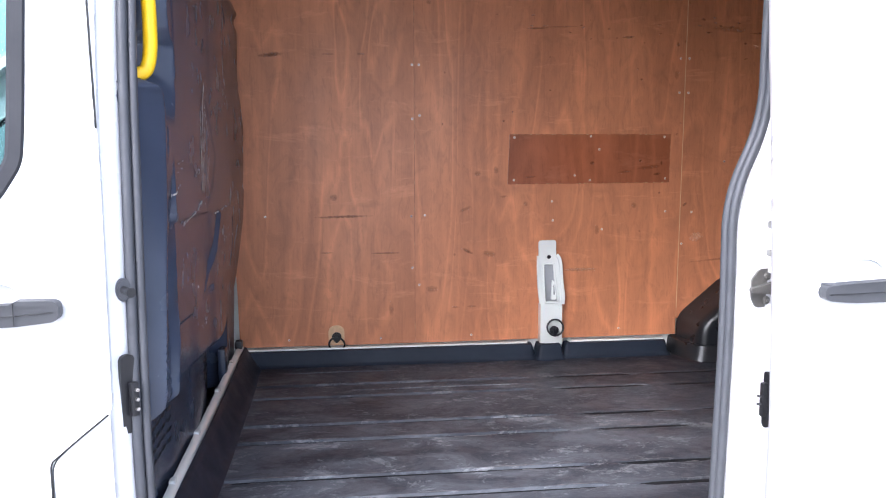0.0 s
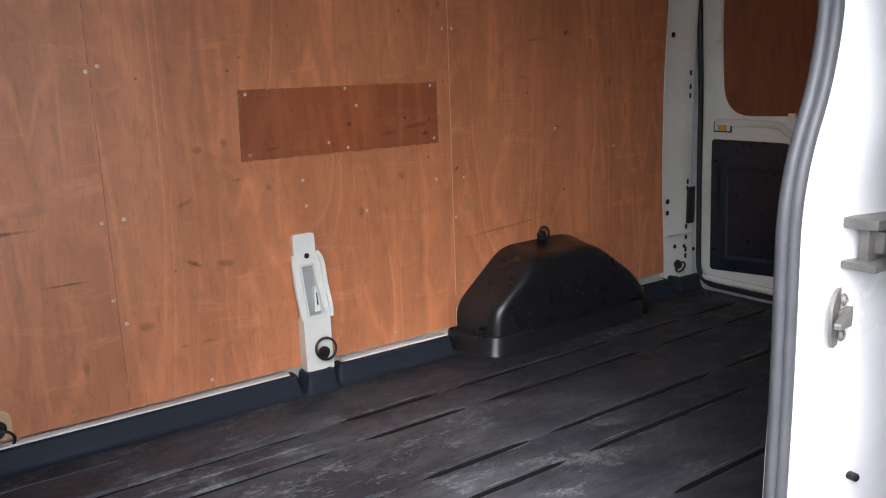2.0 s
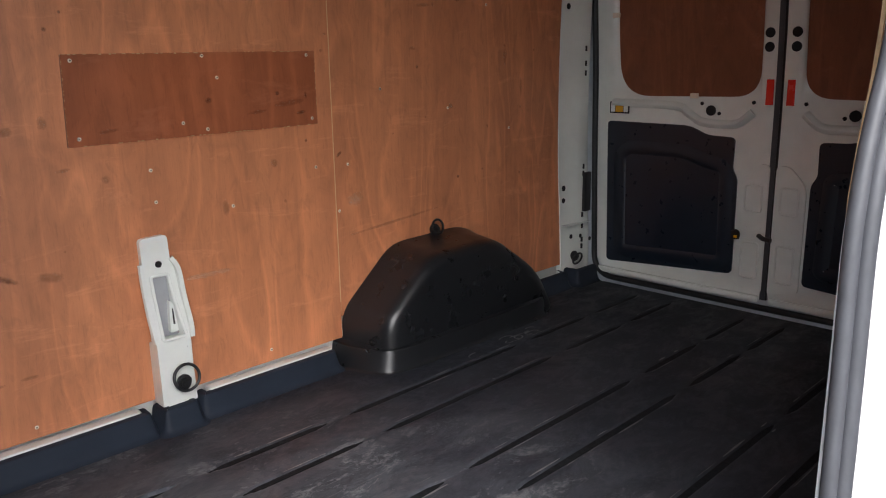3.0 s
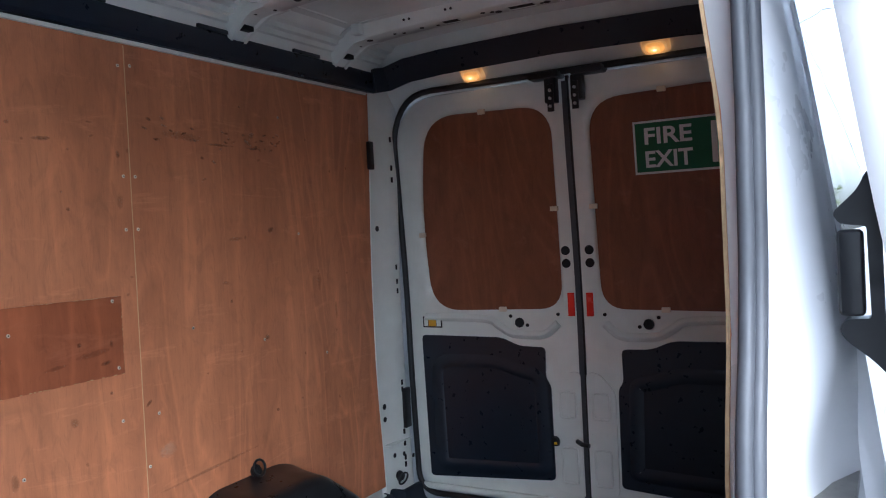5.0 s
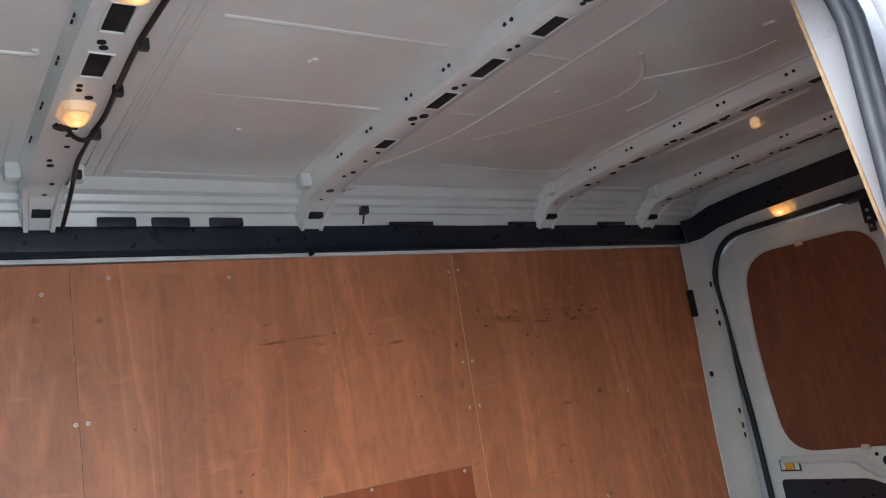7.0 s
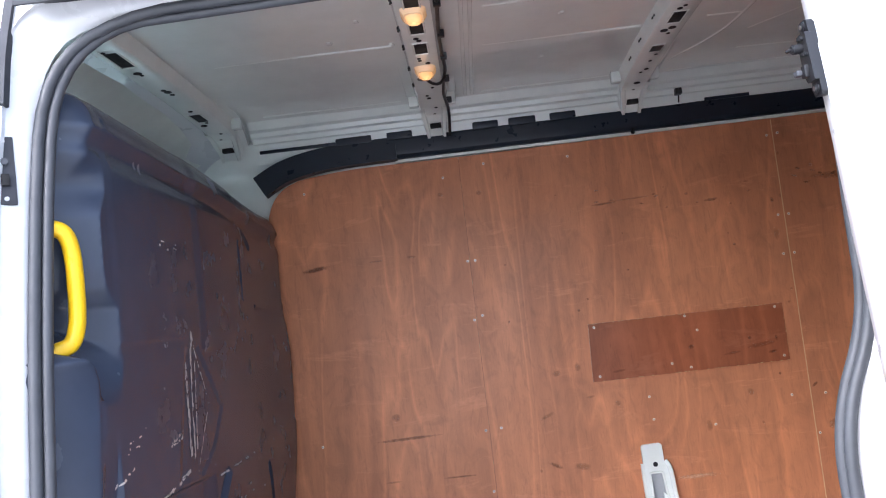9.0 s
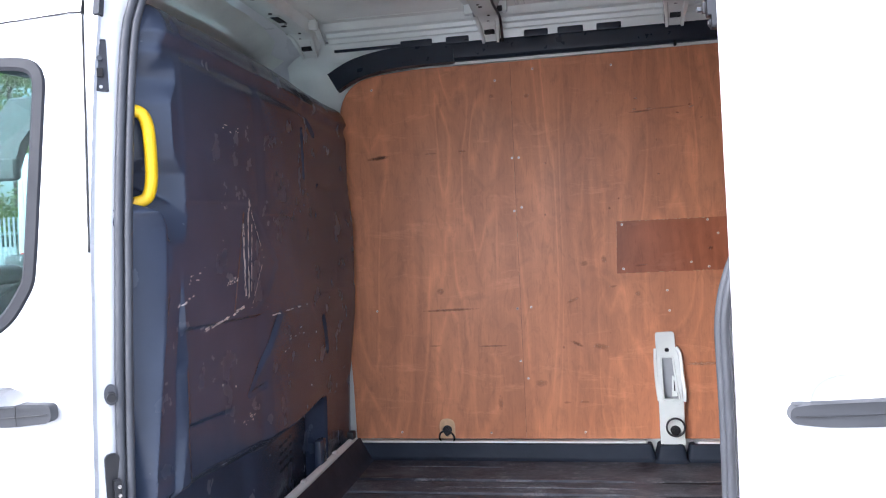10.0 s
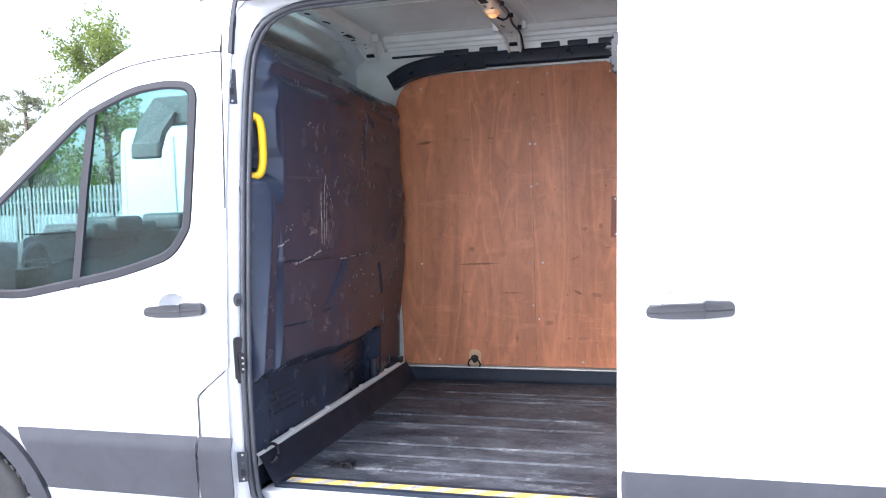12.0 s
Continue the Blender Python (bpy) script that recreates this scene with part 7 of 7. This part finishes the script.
# ---- round the van ----
ground = tagged(part("ground", grid(span(-300, 300, 12), span(-300, 300, 12), lambda x, y: (x, y, 0)), ASPHALT), "pale concrete yard", "ground", kind="structure")


def tree(x, y, height, crown, seed, mat, text, lumps=80):
    """A tapered trunk, limbs, and a crown of many small leaf clumps."""
    rng = random.Random(seed)
    t = thing("tree", (x, y, 0), text, "tree", "trees behind the yard")
    limbs = []
    top = Vector((x + rng.uniform(-0.3, 0.3), y, height * 0.85))
    trunk = smooth_path([(x, y, 0), (x + rng.uniform(-.2, .2), y, height * 0.3), (x + rng.uniform(-.3, .3), y, height * 0.6), top], 4)

    def limb(path, r0, r1):
        bm = bmesh.new()
        rings = []
        n = len(path)
        for i, p in enumerate(path):
            r = r0 + (r1 - r0) * i / (n - 1)
            rings.append([bm.verts.new(p + Vector((r * math.cos(a), r * math.sin(a), 0))) for a in span(0, math.tau * 5 / 6, 5)])
        for a, b in zip(rings, rings[1:]):
            for j in range(6):
                bm.faces.new((a[j], a[(j + 1) % 6], b[(j + 1) % 6], b[j]))
        return bm
    pieces = [limb(trunk, height * 0.022, height * 0.005)]
    tips = []
    for k in range(16):
        f = rng.uniform(0.28, 0.92)
        base = trunk[int(f * (len(trunk) - 1))]
        a = rng.uniform(0, math.tau)
        ln = crown * rng.uniform(0.5, 1.0) * (1.15 - 0.6 * f)
        end = base + Vector((ln * math.cos(a), ln * math.sin(a), ln * rng.uniform(0.3, 0.8)))
        mid = base.lerp(end, 0.5) + Vector((0, 0, -0.1 * ln))
        pieces.append(limb([base, mid, end], height * 0.007, height * 0.002))
        tips += [end, mid.lerp(end, 0.6), base.lerp(end, 0.7) + Vector((rng.uniform(-.3, .3), rng.uniform(-.3, .3), 0.2))]
    tips.append(top)
    part("trunk", join(*pieces), BARK, t)
    verts, faces = [], []
    for tip in tips:
        for c in range(lumps // 12):
            centre = tip + Vector([rng.gauss(0, crown * 0.16) for _ in range(3)])
            for q in range(26):
                p = centre + Vector([rng.gauss(0, crown * 0.055) for _ in range(3)])
                s = rng.uniform(0.045, 0.095)
                u = Vector([rng.uniform(-1, 1) for _ in range(3)]).normalized()
                w = u.orthogonal().normalized()
                k = len(verts)
                verts += [p - u * s, p + w * s * 0.5, p + u * s, p - w * s * 0.5]
                faces.append((k, k + 1, k + 2, k + 3))
    me = bpy.data.meshes.new("crown")
    me.from_pydata(verts, [], faces)
    me.materials.append(mat)
    cr = new("crown", me)
    cr.parent = t
    cr.matrix_parent_inverse = Matrix.Translation(t.location).inverted()
    cr["kind"] = "stuff"
    return t


tree(-19.0, 25.0, 9.2, 2.4, 3, LEAF, "tall leafy green tree behind the fence", 110)
tree(-22.8, 25.0, 7.4, 1.3, 5, LEAF_PALE, "thin tree with sparse pale leaves", 12)
tree(-24.3, 26.0, 5.6, 2.0, 6, LEAF_PALE, "broad pale green tree behind the fence", 50)
tree(-26.5, 25.0, 6.0, 2.2, 12, LEAF, "green tree at the far end of the fence", 50)
tree(40.0, -1.6, 6.6, 1.5, 23, LEAF, "green tree behind the parked cars", 60)
tree(41.0, 4.6, 6.8, 1.4, 21, LEAF, "green tree beyond the grey shed", 50)
tree(42.0, 7.0, 7.2, 1.6, 22, LEAF, "tall green tree beyond the grey shed", 50)

fence = thing("palisade_fence", (-18, 20, 0), "galvanised steel palisade fence round the yard", "fence")
pale_bm = box(-0.035, 0.035, -0.008, 0.008, 0.0, 2.35, 0)
first_pale = part("pale", pale_bm, GALV, fence)
pale_mesh = first_pale.data
first_pale.matrix_parent_inverse = Matrix.Translation(fence.location).inverted()
first_pale.location = (-34.0, 20.0, 0)
for k in range(1, 180):
    p = new("pale", pale_mesh)
    p.parent = fence
    p.matrix_parent_inverse = Matrix.Translation(fence.location).inverted()
    p.location = (-34.0 + k * 0.15, 20.0, 0)
for z in (0.5, 1.9):
    part("fence_rail", box(-34.1, -7.0, 20.02, 20.08, z - 0.03, z + 0.03, 0.005), GALV, fence)

shed = thing("grey_shed", (34, 9.5, 0), "blue-grey profiled sheet shed", "shed")
part("wall", box(30, 38, 3.2, 14, 0.0, 4.2, 0.02), SHED, shed)
for k in range(22):
    part("sheet_rib", box(29.95, 30.0, 3.4 + k * 0.48, 3.48 + k * 0.48, 0.1, 4.15, 0.01, 1), SHED, shed)
part("roof_edge", box(29.8, 38.2, 3.0, 14.2, 4.2, 4.35, 0.03), SHED, shed)


def parked_van(x, y, turn, text):
    """A plain white panel van standing in the yard: body with screen, wheels and lights."""
    t = thing("parked_van", (x, y, 0), text, "van", "parked vans")
    m = Matrix.Translation((x, y, 0)) @ pose(0, 0, 0, 0, 0, turn)
    side_o = rounded([(-2.7, 0.35, 0.1), (2.7, 0.35, 0.1), (2.72, 2.78, 0.22), (-0.7, 2.78, 0.4), (-1.9, 1.35, 0.2), (-2.65, 1.10, 0.25)], 6)
    body = plate(side_o, lambda u, v, d: (u, d - 1.0, v), 2.0)
    for v in body.verts:
        v.co.y *= 1 - 0.10 * max(0, v.co.z - 1.3) / 1.1
    part("body", moved(body, m), WHITE, t)
    for s in (-1, 1):
        win_o = rounded([(-0.75, 1.35, 0.05), (-0.70, 2.0, 0.08), (-1.1, 2.0, 0.08), (-1.75, 1.36, 0.05)], 4)
        part("side_window", moved(plate(win_o, lambda u, v, d: (u, s * (1.006 - 0.09 * max(0, v - 1.3)) + d, v), 0.006), m), BLACK, t, "dark side window")
        part("belt_moulding", moved(box(-2.0, 2.5, s * 1.0 - 0.015, s * 1.0 + 0.015, 0.62, 0.82, 0.01), m), CLAD, t)
        part("door_seam", moved(box(-0.62, -0.605, s * 1.0 - 0.004, s * 1.0 + 0.004, 0.5, 2.1, 0), m), CLAD, t)
        part("door_handle", moved(box(-0.90, -0.68, s * 1.0 - 0.03, s * 1.0 + 0.03, 1.2, 1.24, 0.01), m), CLAD, t)
        for wx in (-1.8, 1.7):
            part("wheel", moved(disc((wx, s * 0.92, 0.34), (0, 1, 0), 0.34, 0.22, 28, 0.03), m), TYRE, t)
        part("rear_door", moved(box(2.715, 2.735, min(s * 0.012, s * 0.82), max(s * 0.012, s * 0.82), 0.62, 2.60, 0.02, 3), m), WHITE, t)
        part("tail_lamp", moved(box(2.70, 2.73, s * 0.85 - 0.07, s * 0.85 + 0.07, 1.0, 1.5, 0.01), m), RED, t)
    part("windscreen", moved(plate(rounded([(-0.8, 0, 0.05), (0.8, 0, 0.05), (0.72, 1, 0.05), (-0.72, 1, 0.05)], 4), lambda u, v, d: (-1.88 + 0.88 * v - 0.02 + d, u, 1.40 + 0.90 * v), 0.01), m), BLACK, t, "dark windscreen")
    return t


parked_van(-5.50, 11.8, -90, "white panel van parked on the far side")
